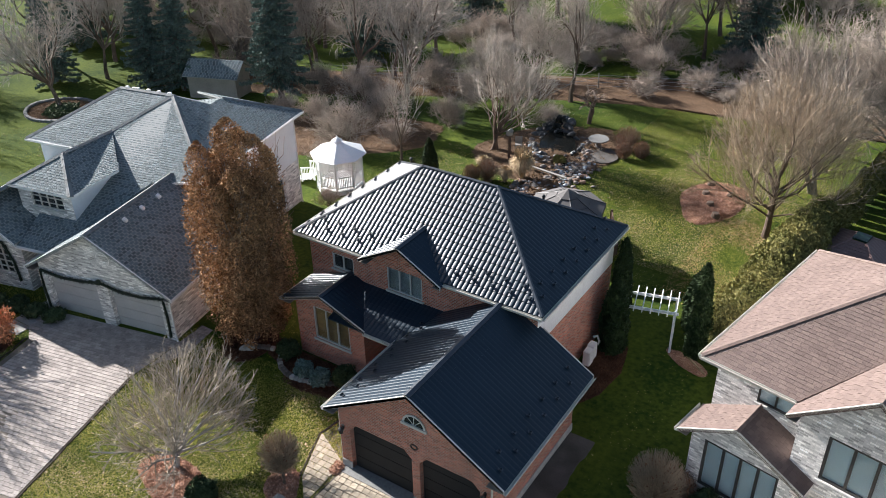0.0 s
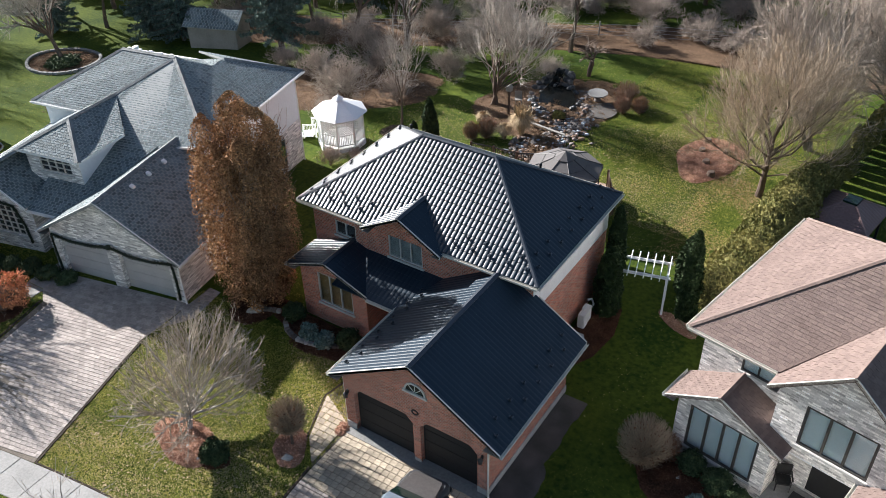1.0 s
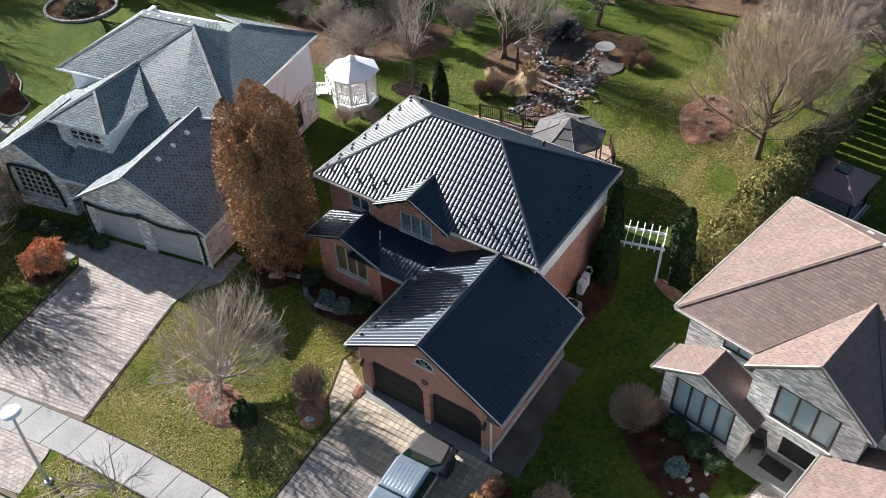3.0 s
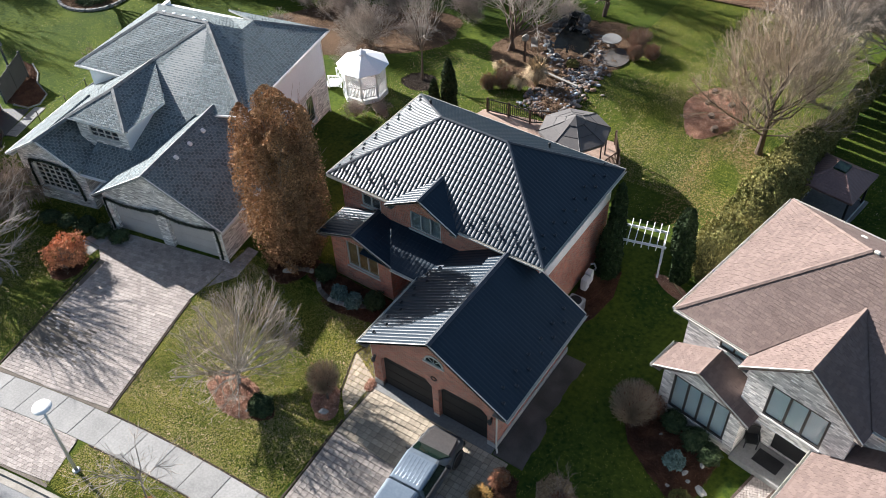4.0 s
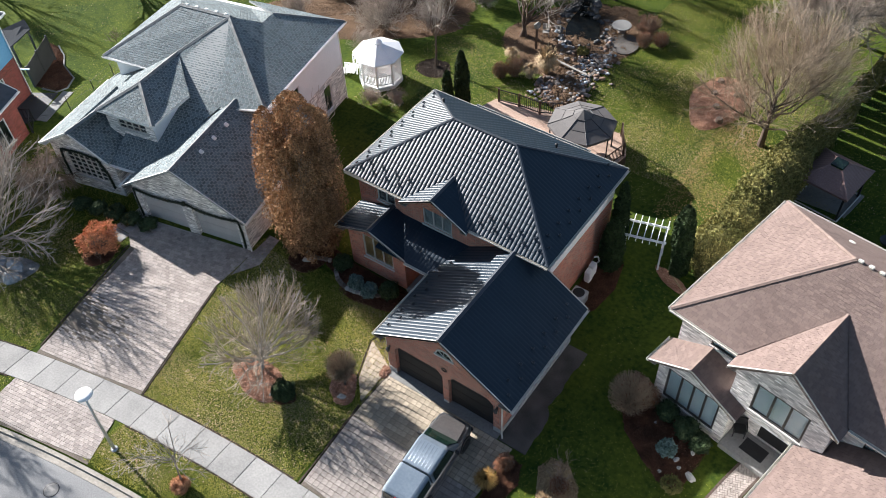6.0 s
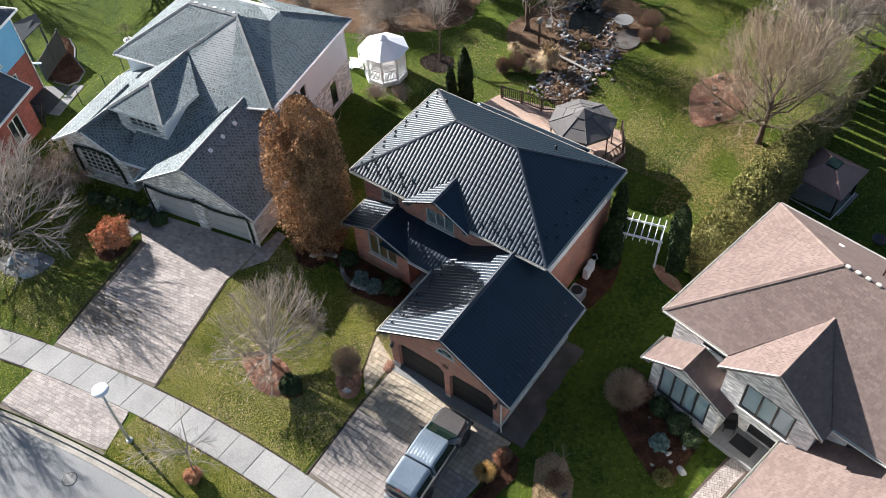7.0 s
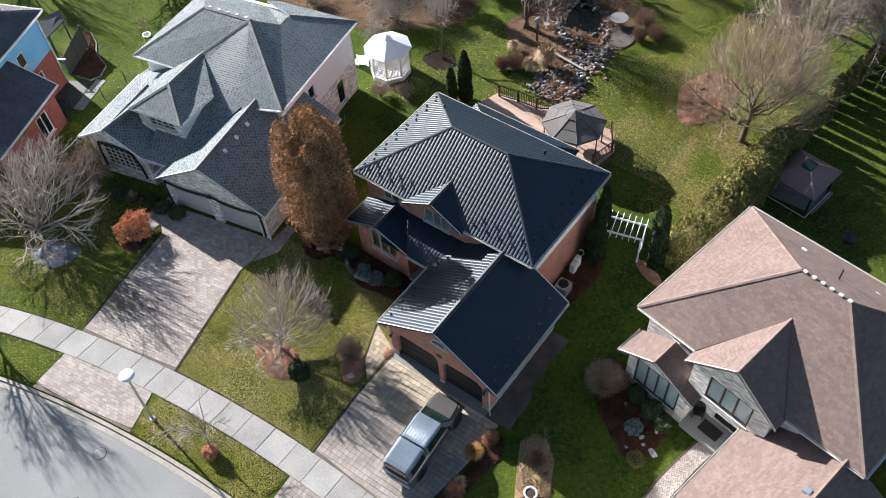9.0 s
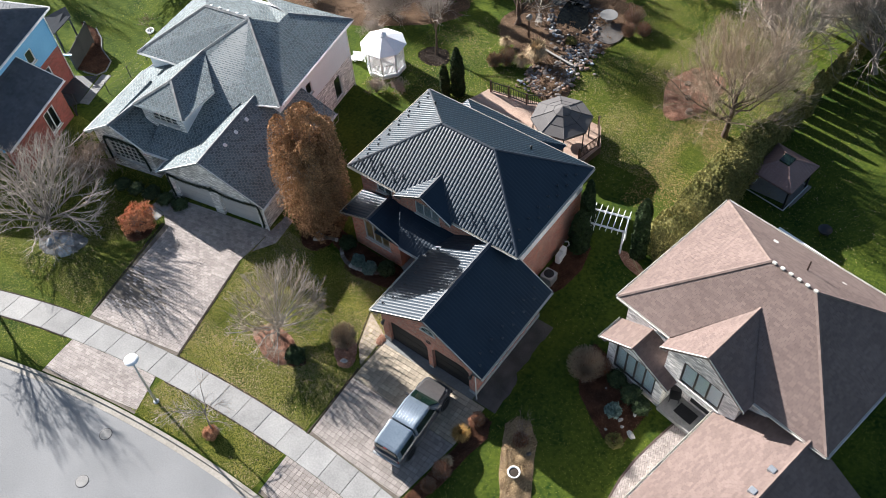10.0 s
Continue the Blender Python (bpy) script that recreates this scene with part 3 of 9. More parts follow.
def window(owner, p0, p1, u0, u1, z0, z1, panes, trim, blind, depth=0.10, rails=(), bar=0.06, sill=True, name="window"):
    """A framed window in the wall line p0-p1, between u0 and u1 along it, with upright panes and level glazing bars."""
    d = Vector((p1[0] - p0[0], p1[1] - p0[1], 0)).normalized()
    n = Vector((d.y, -d.x, 0))     # outward
    o = Vector((p0[0], p0[1], 0)) - n * depth
    q = lambda u, z, e: tuple(o + d * u + n * e + Vector((0, 0, z)))

    def bar_box(g, ua, ub, za, zb, e0, e1):
        g.prism([q(ua, za, e0), q(ub, za, e0), q(ub, zb, e0), q(ua, zb, e0)], n * (e1 - e0))
    # one closed ring for the frame, each glazing bar a piece of its own
    ro = [(u0, z0), (u1, z0), (u1, z1), (u0, z1)]
    ri = [(u0 + bar, z0 + bar), (u1 - bar, z0 + bar), (u1 - bar, z1 - bar), (u0 + bar, z1 - bar)]
    g = Geo().add([q(u, z, e) for e in (0, depth * 0.8) for rg in (ro, ri) for u, z in rg],
                  [f for k in range(4) for f in ((k, 4 + k, 4 + (k + 1) % 4, (k + 1) % 4), (8 + k, 8 + (k + 1) % 4, 12 + (k + 1) % 4, 12 + k),
                                                 (k, (k + 1) % 4, 8 + (k + 1) % 4, 8 + k), (4 + k, 12 + k, 12 + (k + 1) % 4, 4 + (k + 1) % 4))])
    w = part(name, g, trim, owner, bevel=0.006)
    step = (u1 - u0 - 2 * bar) / panes
    for i in range(1, panes):
        c = u0 + bar + i * step
        g = Geo()
        bar_box(g, c - bar / 2, c + bar / 2, z0 + bar, z1 - bar, 0.005, depth * 0.7)
        part("mullion", g, trim, w)
    for r in rails:
        zz = z0 + (z1 - z0) * r
        g = Geo()
        bar_box(g, u0 + bar, u1 - bar, zz - 0.02, zz + 0.02, 0.004, depth * 0.6)
        part("glazing_bar", g, trim, w)
    for i in range(panes):
        a = u0 + bar + i * step + (bar / 2 if i else 0)
        b = u0 + bar + (i + 1) * step - (bar / 2 if i < panes - 1 else 0)
        gg = Geo()
        gg.prism([q(a, z0 + bar, 0.012), q(b, z0 + bar, 0.012), q(b, z1 - bar, 0.012), q(a, z1 - bar, 0.012)], n * 0.006)
        pn = part("pane", gg, M["glass"], w)
        pn.visible_shadow = False
    gb = Geo().prism([q(u0, z0, -0.03), q(u1, z0, -0.03), q(u1, z1, -0.03), q(u0, z1, -0.03)], -n * 0.02)
    part("blind", gb, blind, w)
    if sill:
        gs = Geo()
        bar_box(gs, u0 - 0.06, u1 + 0.06, z0 - 0.09, z0 - 0.004, -0.02, depth + 0.06)
        part("sill", gs, M["window_grey"] if trim is not M["window_dark"] else M["stone_base"], w)
    return w


def plane_axes(poly):
    """Origin, level axis, up-slope axis and normal of a flat roof face given eave first."""
    p = [Vector(q) for q in poly]
    n = (p[1] - p[0]).cross(p[2] - p[0]).normalized()
    if n.z < 0:
        n = -n
    u = Vector((0, 0, 1)).cross(n).normalized()
    return p[0], u, n.cross(u), n


def slab(poly, thick):
    _, _, _, n = plane_axes(poly)
    g = Geo()
    k = len(poly)
    top, bot = [tuple(p) for p in poly], [tuple(Vector(p) - n * thick) for p in poly]
    g.add(top + bot, [tuple(range(k)), tuple(range(k, 2 * k))[::-1]] + [(i, k + i, k + (i + 1) % k, (i + 1) % k) for i in range(k)])
    return g


def shingles(owner, poly, material, tab=0.32, row=0.145, thick=0.10, name="roof", base=None, slot=0.016):
    """A shingled roof face: a deck with overlapping tabs, each with its own lower edge."""
    base = base or {M["shingle_brown"]: M["shingle_brown_base"], M["shingle_grey"]: M["shingle_grey_base"]}.get(material)
    tab, slot = (0.28, 0.008) if material == M["shingle_brown"] else (0.27, 0.030)
    if len(poly) > 3:       # a warped face is laid as flat triangles
        p = [Vector(q) for q in poly]
        nn = (p[1] - p[0]).cross(p[2] - p[0]).normalized()
        if max(abs((q - p[0]).dot(nn)) for q in p) > 0.03:
            for i in range(1, len(poly) - 1):
                shingles(owner, [poly[0], poly[i], poly[i + 1]], material, tab, row, thick, name, base)
            return None
    deck = part(name, slab(poly, thick), base or material, owner)
    o, u, w, n = plane_axes(poly)
    loc = [((Vector(p) - o).dot(u), (Vector(p) - o).dot(w)) for p in poly]
    ed = convex_edges(loc)
    a0, a1 = min(p[0] for p in loc), max(p[0] for p in loc)
    b0, b1 = min(p[1] for p in loc), max(p[1] for p in loc)
    g = Geo()
    j, b = 0, b0
    while b < b1:
        a = a0 - tab * (0.5 * (j % 2) + random.uniform(0, 0.12))
        while a < a1:
            ww = tab * random.uniform(0.93, 1.07)
            dip = random.choice((0.0, 0.0, 0.008, 0.014))
            qd = clip_convex([(a + slot, b + slot * 0.8 - dip), (a + ww - slot, b + slot * 0.8 - dip), (a + ww - slot, b + row), (a + slot, b + row)], ed)
            if len(qd) >= 3:
                k = len(qd)
                lift = random.uniform(0.010, 0.017)
                hs = [0.003 + (lift if qb < b + row * 0.5 else 0.0) for _, qb in qd]
                top = [tuple(o + u * qa + w * qb + n * h) for (qa, qb), h in zip(qd, hs)]
                bot = [tuple(o + u * qa + w * qb) for qa, qb in qd]
                g.add(top + bot, [tuple(range(k))] + [(i, k + i, k + (i + 1) % k, (i + 1) % k) for i in range(k)])
            a += ww
        b += row
        j += 1
    if g.f:
        tagged(part("shingles", g, material, deck), kind="stuff")
    return deck


def metal_tiles(owner, poly, material, wave=0.205, step=0.35, thick=0.09, amp=0.020, lift=0.026, name="roof", like=None):
    """A pressed metal tile face: waves down the slope and a step at each course, cut to the outline; its courses run on from the face given as like."""
    deck = part(name, slab(poly, thick), material, owner)
    o, u, w, n = plane_axes(like or poly)
    loc = [((Vector(p) - o).dot(u), (Vector(p) - o).dot(w)) for p in poly]
    a0, a1 = min(p[0] for p in loc) - 0.02, max(p[0] for p in loc) + 0.02
    b0, b1 = min(p[1] for p in loc) - 0.02, max(p[1] for p in loc) + 0.02
    if like:
        a0, b0 = wave * math.floor(a0 / wave), step * math.floor(b0 / step)
    prof = [(0.0, 0.0), (0.10, 0.20), (0.26, 0.60), (0.46, 0.92), (0.62, 1.0), (0.76, 0.78), (0.90, 0.08)]
    cols = []
    k = 0
    while a0 + k * wave < a1:
        cols += [(a0 + (k + q) * wave, h * amp) for q, h in prof]
        k += 1
    g = Geo()
    nc = len(cols)
    b = b0
    while b < b1:
        i0 = len(g.v)
        for bb, add in ((b, -0.002), (b, lift), (b + step * 0.22, lift * 0.82), (b + step, 0.001)):
            g.v += [tuple(o + u * a + w * bb + n * (0.004 + h + add if add >= 0 else 0.0)) for a, h in cols]
        for r in range(3):
            g.f += [(i0 + r * nc + c, i0 + r * nc + c + 1, i0 + (r + 1) * nc + c + 1, i0 + (r + 1) * nc + c) for c in range(nc - 1)]
        b += step
    me = bpy.data.meshes.new("metal_tiles")
    me.from_pydata(g.v, [], g.f)
    bm = bmesh.new(); bm.from_mesh(me)
    for px, py, ex, ey in convex_edges(loc):
        bmesh.ops.bisect_plane(bm, geom=bm.verts[:] + bm.edges[:] + bm.faces[:], plane_co=o + u * px + w * py, plane_no=-(u * ex + w * ey), clear_outer=True)
    bm.to_mesh(me); bm.free()
    link_mesh("metal_tiles", me, material, deck)
    return deck


def ridge_cap(owner, a, b, material, r=0.09, name="ridge_cap", n=8, pieces=0):
    """Cap along a ridge or hip; in short overlapping lengths where asked."""
    a, b = Vector(a), Vector(b)
    d = b - a
    g = Geo()
    cnt = max(1, int(d.length / pieces)) if pieces else 1
    for i in range(cnt):
        p, q = a + d * (i / cnt), a + d * ((i + 1.06) / cnt if pieces else 1)
        up = Vector((0, 0, 0.012 if i % 2 else 0.006))
        side = Vector((-d.y, d.x, 0)).normalized()
        for s0, s1 in ((-1, 0), (0, 1)):
            h = {-1: -0.55, 0: 0.18, 1: -0.55}
            ps = [p + side * r * 1.5 * s0 + Vector((0, 0, h[s0] * r)), p + side * r * 1.5 * s1 + Vector((0, 0, h[s1] * r)), q + side * r * 1.5 * s1 + Vector((0, 0, h[s1] * r)), q + side * r * 1.5 * s0 + Vector((0, 0, h[s0] * r))]
            g.prism([tuple(v + up) for v in ps], (0, 0, 0.02))
    return tagged(part(name, g, material, owner), kind="stuff")


def trim_line(owner, a, b, material, w=0.05, h=0.14, name="fascia", drop=0.06):
    """A board along an eave or a rake; its upper edge lies a little over the line."""
    a, b = Vector(a), Vector(b)
    side = Vector((-(b - a).y, (b - a).x, 0)).normalized() * w
    lo = Vector((0, 0, -h + drop))
    g = Geo().prism([tuple(a + lo), tuple(b + lo), tuple(b + Vector((0, 0, drop))), tuple(a + Vector((0, 0, drop)))], side)
    return part(name, g, material, owner)


def gutter(owner, a, b, material, r=0.07, name="gutter"):
    g = Geo()
    a, b = Vector(a), Vector(b)
    side = Vector(((b - a).y, -(b - a).x, 0)).normalized()
    prof = [(-0.0, 0.0), (-0.0, -0.11), (0.09, -0.12), (0.12, -0.02), (0.12, 0.0), (0.105, 0.0), (0.085, -0.10), (0.012, -0.095), (0.012, 0.0)]
    k = len(prof)
    for p in (a, b):
        g.v += [tuple(p + side * x + Vector((0, 0, z))) for x, z in prof]
    g.f = [(i, (i + 1) % k, k + (i + 1) % k, k + i) for i in range(k)] + [tuple(range(k))[::-1], tuple(range(k, 2 * k))]
    return part(name, g, material, owner)


def downpipe(owner, x, y, z0, z1, material):
    g = Geo().tube([(x, y, z0 + 0.25), (x, y, z1)], [0.04, 0.04], 8).tube([(x + 0.12, y - 0.12, z0 + 0.06), (x, y, z0 + 0.27)], [0.04, 0.04], 8)
    return part("downpipe", g, material, owner)


def leaf_mesh(name, pts, size, rng, up=0.3, stretch=1.4, flat=None):
    """Small four-cornered leaves at the points, turned every way."""
    n = len(pts)
    a = rng.normal(size=(n, 3)); a[:, 2] += up
    a /= np.linalg.norm(a, axis=1)[:, None]
    if flat is not None:        # lying leaves
        a[:, 2] *= flat
    a /= np.linalg.norm(a, axis=1)[:, None]
    b = np.cross(a, rng.normal(size=(n, 3)) * (1, 1, 1) if flat is None else np.array((0.0, 0.0, 1.0)) + rng.normal(size=(n, 3)) * flat)
    b /= np.linalg.norm(b, axis=1)[:, None]
    s = size * rng.uniform(0.6, 1.3, size=(n, 1))
    v = np.stack([pts - a * s * stretch, pts + b * s * 0.55, pts + a * s * stretch, pts - b * s * 0.55], 1).reshape(-1, 3)
    f = np.arange(4 * n).reshape(-1, 4)
    me = bpy.data.meshes.new(name)
    me.vertices.add(4 * n); me.vertices.foreach_set("co", v.ravel())
    me.loops.add(4 * n); me.loops.foreach_set("vertex_index", f.ravel())
    me.polygons.add(n); me.polygons.foreach_set("loop_start", np.arange(n) * 4)
    me.update(calc_edges=True)
    return me


# ---- the brick house with the dark metal roof ----
house = thing("house", "two-storey red brick house with a dark metal tile roof", "house", pose(0, 0, 0))
BR, MR = M["brick_red"], M["metal_roof"]
EZ, RZ = 5.06, 7.53
FL, FR_, BRc, BL = (-7.23, 5.74, EZ), (4.64, 5.74, EZ), (4.64, 13.5, EZ), (-7.23, 13.5, EZ)
RL, RR = (-3.13, 9.6, RZ), (0.51, 9.6, RZ)
up_front = lambda x, y: (x, y, EZ + (RZ - EZ) / (9.6 - 5.74) * (y - 5.74))
# upper walls
F0, F1 = (-6.8, 6.15), (4.25, 6.15)
wall(house, F0, F1, -0.2, 4.98, 0.25, BR, [(1.2, 2.35, 3.55, 4.3), (4.1, 5.85, 3.45, 4.75)])
wall(house, F1, (4.25, 13.1), -0.2, 4.98, 0.25, BR)
wall(house, (4.25, 13.1), (-6.8, 13.1), -0.2, 4.98, 0.25, BR)
wall(house, (-6.8, 13.1), F0, -0.2, 4.98, 0.25, BR)
window(house, F0, F1, 1.2, 2.35, 3.55, 4.3, 2, M["window_grey"], M["room_dark"])
window(house, F0, F1, 4.1, 5.85, 3.45, 4.75, 3, M["window_grey"], M["blind_teal"])
# arched brick head over the gable window
g = Geo()
for i in range(15):
    w0, w1 = math.pi * (0.12 + 0.76 * i / 15), math.pi * (0.12 + 0.76 * (i + 0.9) / 15)
    arc = lambda w, r: (-1.825 - r * math.cos(w), 6.13, 4.28 + 0.62 * r * math.sin(w))
    g.prism([arc(w0, 0.98), arc(w1, 0.98), arc(w1, 1.18), arc(w0, 1.18)][::-1], (0, -0.02, 0))
part("brick_arch", g, BR, house, "soldier-course brick arch", uv=True)
g = Geo().box(-3.15, 6.10, 4.6, -0.1, 6.14, 4.98)
part("wall", g, BR, house, uv=True)
gable(house, (-3.25, 6.12), (0.0, 6.12), 4.95, 1.63, 5.95, 0.2, BR)
# upper roof
FRONT = [FL, FR_, RR, RL]
metal_tiles(house, [FL, (-3.45, 5.74, EZ), up_front(-3.45, 9.30)], MR, amp=0.025, like=FRONT)
metal_tiles(house, [(0.25, 5.74, EZ), FR_, RR, up_front(0.25, 9.6)], MR, amp=0.025, like=FRONT)
metal_tiles(house, [up_front(-3.45, 6.2), up_front(0.25, 6.2), up_front(0.25, 9.6), RL, up_front(-3.45, 9.30)], MR, amp=0.025, like=FRONT)
metal_tiles(house, [up_front(-0.4, 6.2), up_front(0.25, 5.74), up_front(0.25, 6.2)], MR, amp=0.025, like=FRONT)
metal_tiles(house, [up_front(-3.45, 6.2), up_front(-3.45, 5.74), up_front(-2.8, 6.2)], MR, amp=0.025, like=FRONT)
metal_tiles(house, [FR_, BRc, RR], MR, amp=0.007, lift=0.009)
metal_tiles(house, [BRc, BL, RL, RR], MR)
metal_tiles(house, [BL, FL, RL], MR, amp=0.020, lift=0.010)
for a, b in ((RL, RR), (FL, RL), (FR_, RR), (BRc, RR), (BL, RL)):
    up = Vector((0, 0, 0.03))
    ridge_cap(house, Vector(a) + up, Vector(b) + up, M["metal_trim"], 0.05, pieces=0.38)
# gable over the middle window
DA, DB = (-1.6, 5.42, 6.12), (-1.6, 7.42, 6.12)
metal_tiles(house, [(-3.6, 5.66, 5.0), (-3.6, 5.42, 5.0), DA, DB], MR, amp=0.020, lift=0.010)
metal_tiles(house, [(0.4, 5.42, 5.0), (0.4, 5.66, 5.0), DB, DA], MR, amp=0.007, lift=0.008)
ridge_cap(house, Vector(DA) + Vector((0, 0, 0.03)), Vector(DB) + Vector((0, 0, 0.03)), M["metal_trim"], 0.08, pieces=0.38)
trim_line(house, (-3.6, 5.42, 4.97), (-1.6, 5.42, 6.09), M["cream_trim"])
trim_line(house, (-1.6, 5.42, 6.09), (0.4, 5.42, 4.97), M["cream_trim"])
# eaves: soffit boards, fascia and gutters
g = Geo()
z0, z1 = EZ - 0.13, EZ - 0.10
g.box(-7.2, 5.76, z0, -3.4, 6.15, z1).box(0.1, 5.76, z0, 4.6, 6.15, z1).box(-7.2, 13.1, z0, 4.6, 13.47, z1).box(-7.2, 6.15, z0, -6.8, 13.1, z1).box(4.25, 6.15, z0, 4.6, 13.1, z1)
g.box(-3.55, 5.45, 4.86, -3.2, 6.15, 4.89).box(0.0, 5.45, 4.86, 0.36, 6.15, 4.89)
each_piece("soffit", g, M["soffit"], house)
for a, b in ((FL, (-3.55, 5.74, EZ)), ((0.35, 5.74, EZ), FR_), (FR_, BRc), (BRc, BL), (BL, FL)):
    gutter(house, Vector(a) - Vector((0, 0, 0.02)), Vector(b) - Vector((0, 0, 0.02)), M["cream_trim"])
g = Geo().box(4.252, 6.16, 3.30, 4.275, 13.1, 4.97)
part("frieze_board", g, M["white_trim"], house, "white siding band under the eave")
# garage
G0, G1 = (-0.42, 0.0), (5.90, 0.0)
wall(house, G0, G1, -0.1, 2.98, 0.3, BR, [(0.45, 3.17, -0.1, 2.22), (3.49, 5.92, -0.1, 2.22)])
gable(house, G0, (6.15, 0.0), 2.98, 3.30, 4.93, 0.3, BR)
wall(house, G1, (5.90, 6.2), -0.2, 2.95, 0.25, BR)
wall(house, (5.90, 6.2), (4.25, 6.2), -0.2, 2.95, 0.25, BR)
g = Geo().prism([(5.90, 6.2, 2.95), (4.25, 6.2, 2.95), (4.25, 6.2, 4.0)], (0, -0.2, 0))
part("gable", g, BR, house, uv=True)
wall(house, (-0.42, 6.15), G0, -0.2, 2.95, 0.25, BR)
g = Geo()
for x0, s in ((0.03, 1), (2.75, -1), (3.07, 1), (5.50, -1)):     # clipped door corners
    g.prism([(x0, 0.0, 2.22), (x0 + 0.32 * s, 0.0, 2.22), (x0, 0.0, 1.90)], (0, 0.3, 0))
each_piece("door_corner", g, BR, house, 6, True)
for x0, x1 in ((0.03, 2.75), (3.07, 5.50)):
    g = Geo()
    for k in range(4):
        z = -0.06 + 0.575 * k
        g.box(x0 + 0.01, 0.20, z, x1 - 0.01, 0.25, z + 0.56)
    part("garage_door", g, M["door_black"], house, "black sectional garage door", bevel=0.008)
for bx in ((-0.44, -0.03, -0.1, 0.03, 0.3, 0.28), (5.50, -0.03, -0.1, 5.89, 0.0, 0.26), (5.90, -0.03, -0.2, 5.94, 6.2, 0.24), (2.76, -0.025, -0.1, 3.06, 0.3, 0.10)):
    part("plinth", Geo().box(*bx), M["stone_base"], house, "grey parged foundation", bevel=0.01)
g = Geo().box(-0.3, -0.36, -0.12, 5.9, 0.2, -0.035)
part("door_apron", g, M["old_concrete"], house, "concrete strip before the garage doors")
# half-round window in the garage gable
g = Geo()
hc = (2.93, -0.045, 3.56)
for i in range(12):
    w0, w1 = math.pi * i / 12, math.pi * (i + 1) / 12
    arc = lambda w, r: (hc[0] + r * math.cos(w), hc[1], hc[2] + 0.95 * r * math.sin(w))
    g.prism([arc(w0, 0.40), arc(w0, 0.47), arc(w1, 0.47), arc(w1, 0.40)], (0, 0.06, 0))
for w in (0.25, 0.5, 0.75):
    w *= math.pi
    g.box(-0.012, 0, 0.05, 0.012, 0.03, 0.40, pose(hc[0], hc[1] + 0.015, hc[2], 0, 90 - math.degrees(w), 0))
g.box(hc[0] - 0.52, -0.07, hc[2] - 0.10, hc[0] + 0.52, 0.02, hc[2])
hw = part("window", g, M["window_grey"], house, "half-round gable window")
g = Geo().prism([(hc[0] + 0.41 * math.cos(math.pi * i / 12), 0.012, hc[2] + 0.39 * math.sin(math.pi * i / 12)) for i in range(13)], (0, -0.02, 0))
part("pane", g, M["car_glass"], hw)
g = Geo()
for a in range(12):
    w = 2 * math.pi * a / 12
    g.box(-0.035, 0, -0.02, 0.035, 0.03, 0.02, pose(2.88 + 0.13 * math.cos(w), -0.03, 2.55 + 0.10 * math.sin(w), 0, -math.degrees(w) - 90, 0))
part("wall_plaque", g, M["iron"], house, "small dark oval plaque")
for x in (-0.24, 5.71):
    g = Geo().box(x - 0.04, -0.05, 1.86, x + 0.04, 0.0, 2.02).tube([(x, -0.03, 1.98), (x, -0.14, 2.06), (x, -0.16, 2.0)], [0.015] * 3, 6)
    g.lathe([(0.03, 0.0), (0.085, 0.05), (0.095, 0.20), (0.11, 0.22), (0.03, 0.30), (0.01, 0.33)], 6, (x, -0.16, 1.70))
    part("wall_lantern", g, M["iron"], house, "black iron coach lantern")
GL0, GL1, GR0, GR1 = (-0.845, -0.32, 2.775), (-0.845, 6.2, 2.775), (6.56, -0.32, 2.775), (6.56, 6.32, 2.775)
GA, GB = (2.88, -0.32, 5.03), (2.88, 6.2, 5.03)
metal_tiles(house, [GL1, GL0, GA, GB], MR, amp=0.010, lift=0.006)
metal_tiles(house, [GR0, GR1, (2.88, 6.32, 5.03), GA], MR, amp=0.008, lift=0.008)
ridge_cap(house, Vector(GA) + Vector((0, 0, 0.03)), Vector(GB) + Vector((0, 0, 0.03)), M["metal_trim"], 0.085, pieces=0.38)
trim_line(house, Vector(GL0) - Vector((0, 0, 0.03)), Vector(GA) - Vector((0, 0, 0.03)), M["cream_trim"])
trim_line(house, Vector(GA) - Vector((0, 0, 0.03)), Vector(GR0) - Vector((0, 0, 0.03)), M["cream_trim"])
trim_line(house, (4.4, 6.34, 4.07), Vector(GR1) - Vector((0, 0, 0.03)), M["cream_trim"])
gutter(house, GL1, GL0, M["cream_trim"])
gutter(house, GR0, GR1, M["cream_trim"])
g = Geo().box(-0.82, -0.30, 2.64, -0.42, 6.1, 2.67).box(5.90, -0.30, 2.64, 6.53, 6.3, 2.67)
each_piece("soffit", g, M["soffit"], house)
downpipe(house, 5.98, -0.06, -0.1, 2.65, M["cream_trim"])
downpipe(house, -0.48, 0.10, -0.1, 2.65, M["cream_trim"])
# front room and porch
Q0, Q1 = (-6.33, 4.4), (-2.72, 4.4)
wall(house, Q0, Q1, -0.2, 2.72, 0.25, BR, [(0.95, 2.85, 1.0, 2.66)])
gable(house, Q0, Q1, 2.72, 1.75, 3.50, 0.25, BR)
wall(house, (-6.33, 6.15), Q0, -0.2, 2.72, 0.25, BR)
wall(house, Q1, (-2.72, 6.15), -0.2, 2.72, 0.25, BR)
window(house, Q0, Q1, 0.95, 2.85, 1.0, 2.66, 3, M["window_grey"], M["blind_amber"])
g = Geo().box(-2.70, 4.3, -0.15, -0.44, 6.14, 0.10).box(-2.5, 3.9, -0.15, -0.44, 4.3, -0.02)
part("porch_floor", g, M["concrete"], house, "concrete porch and step", bevel=0.015)
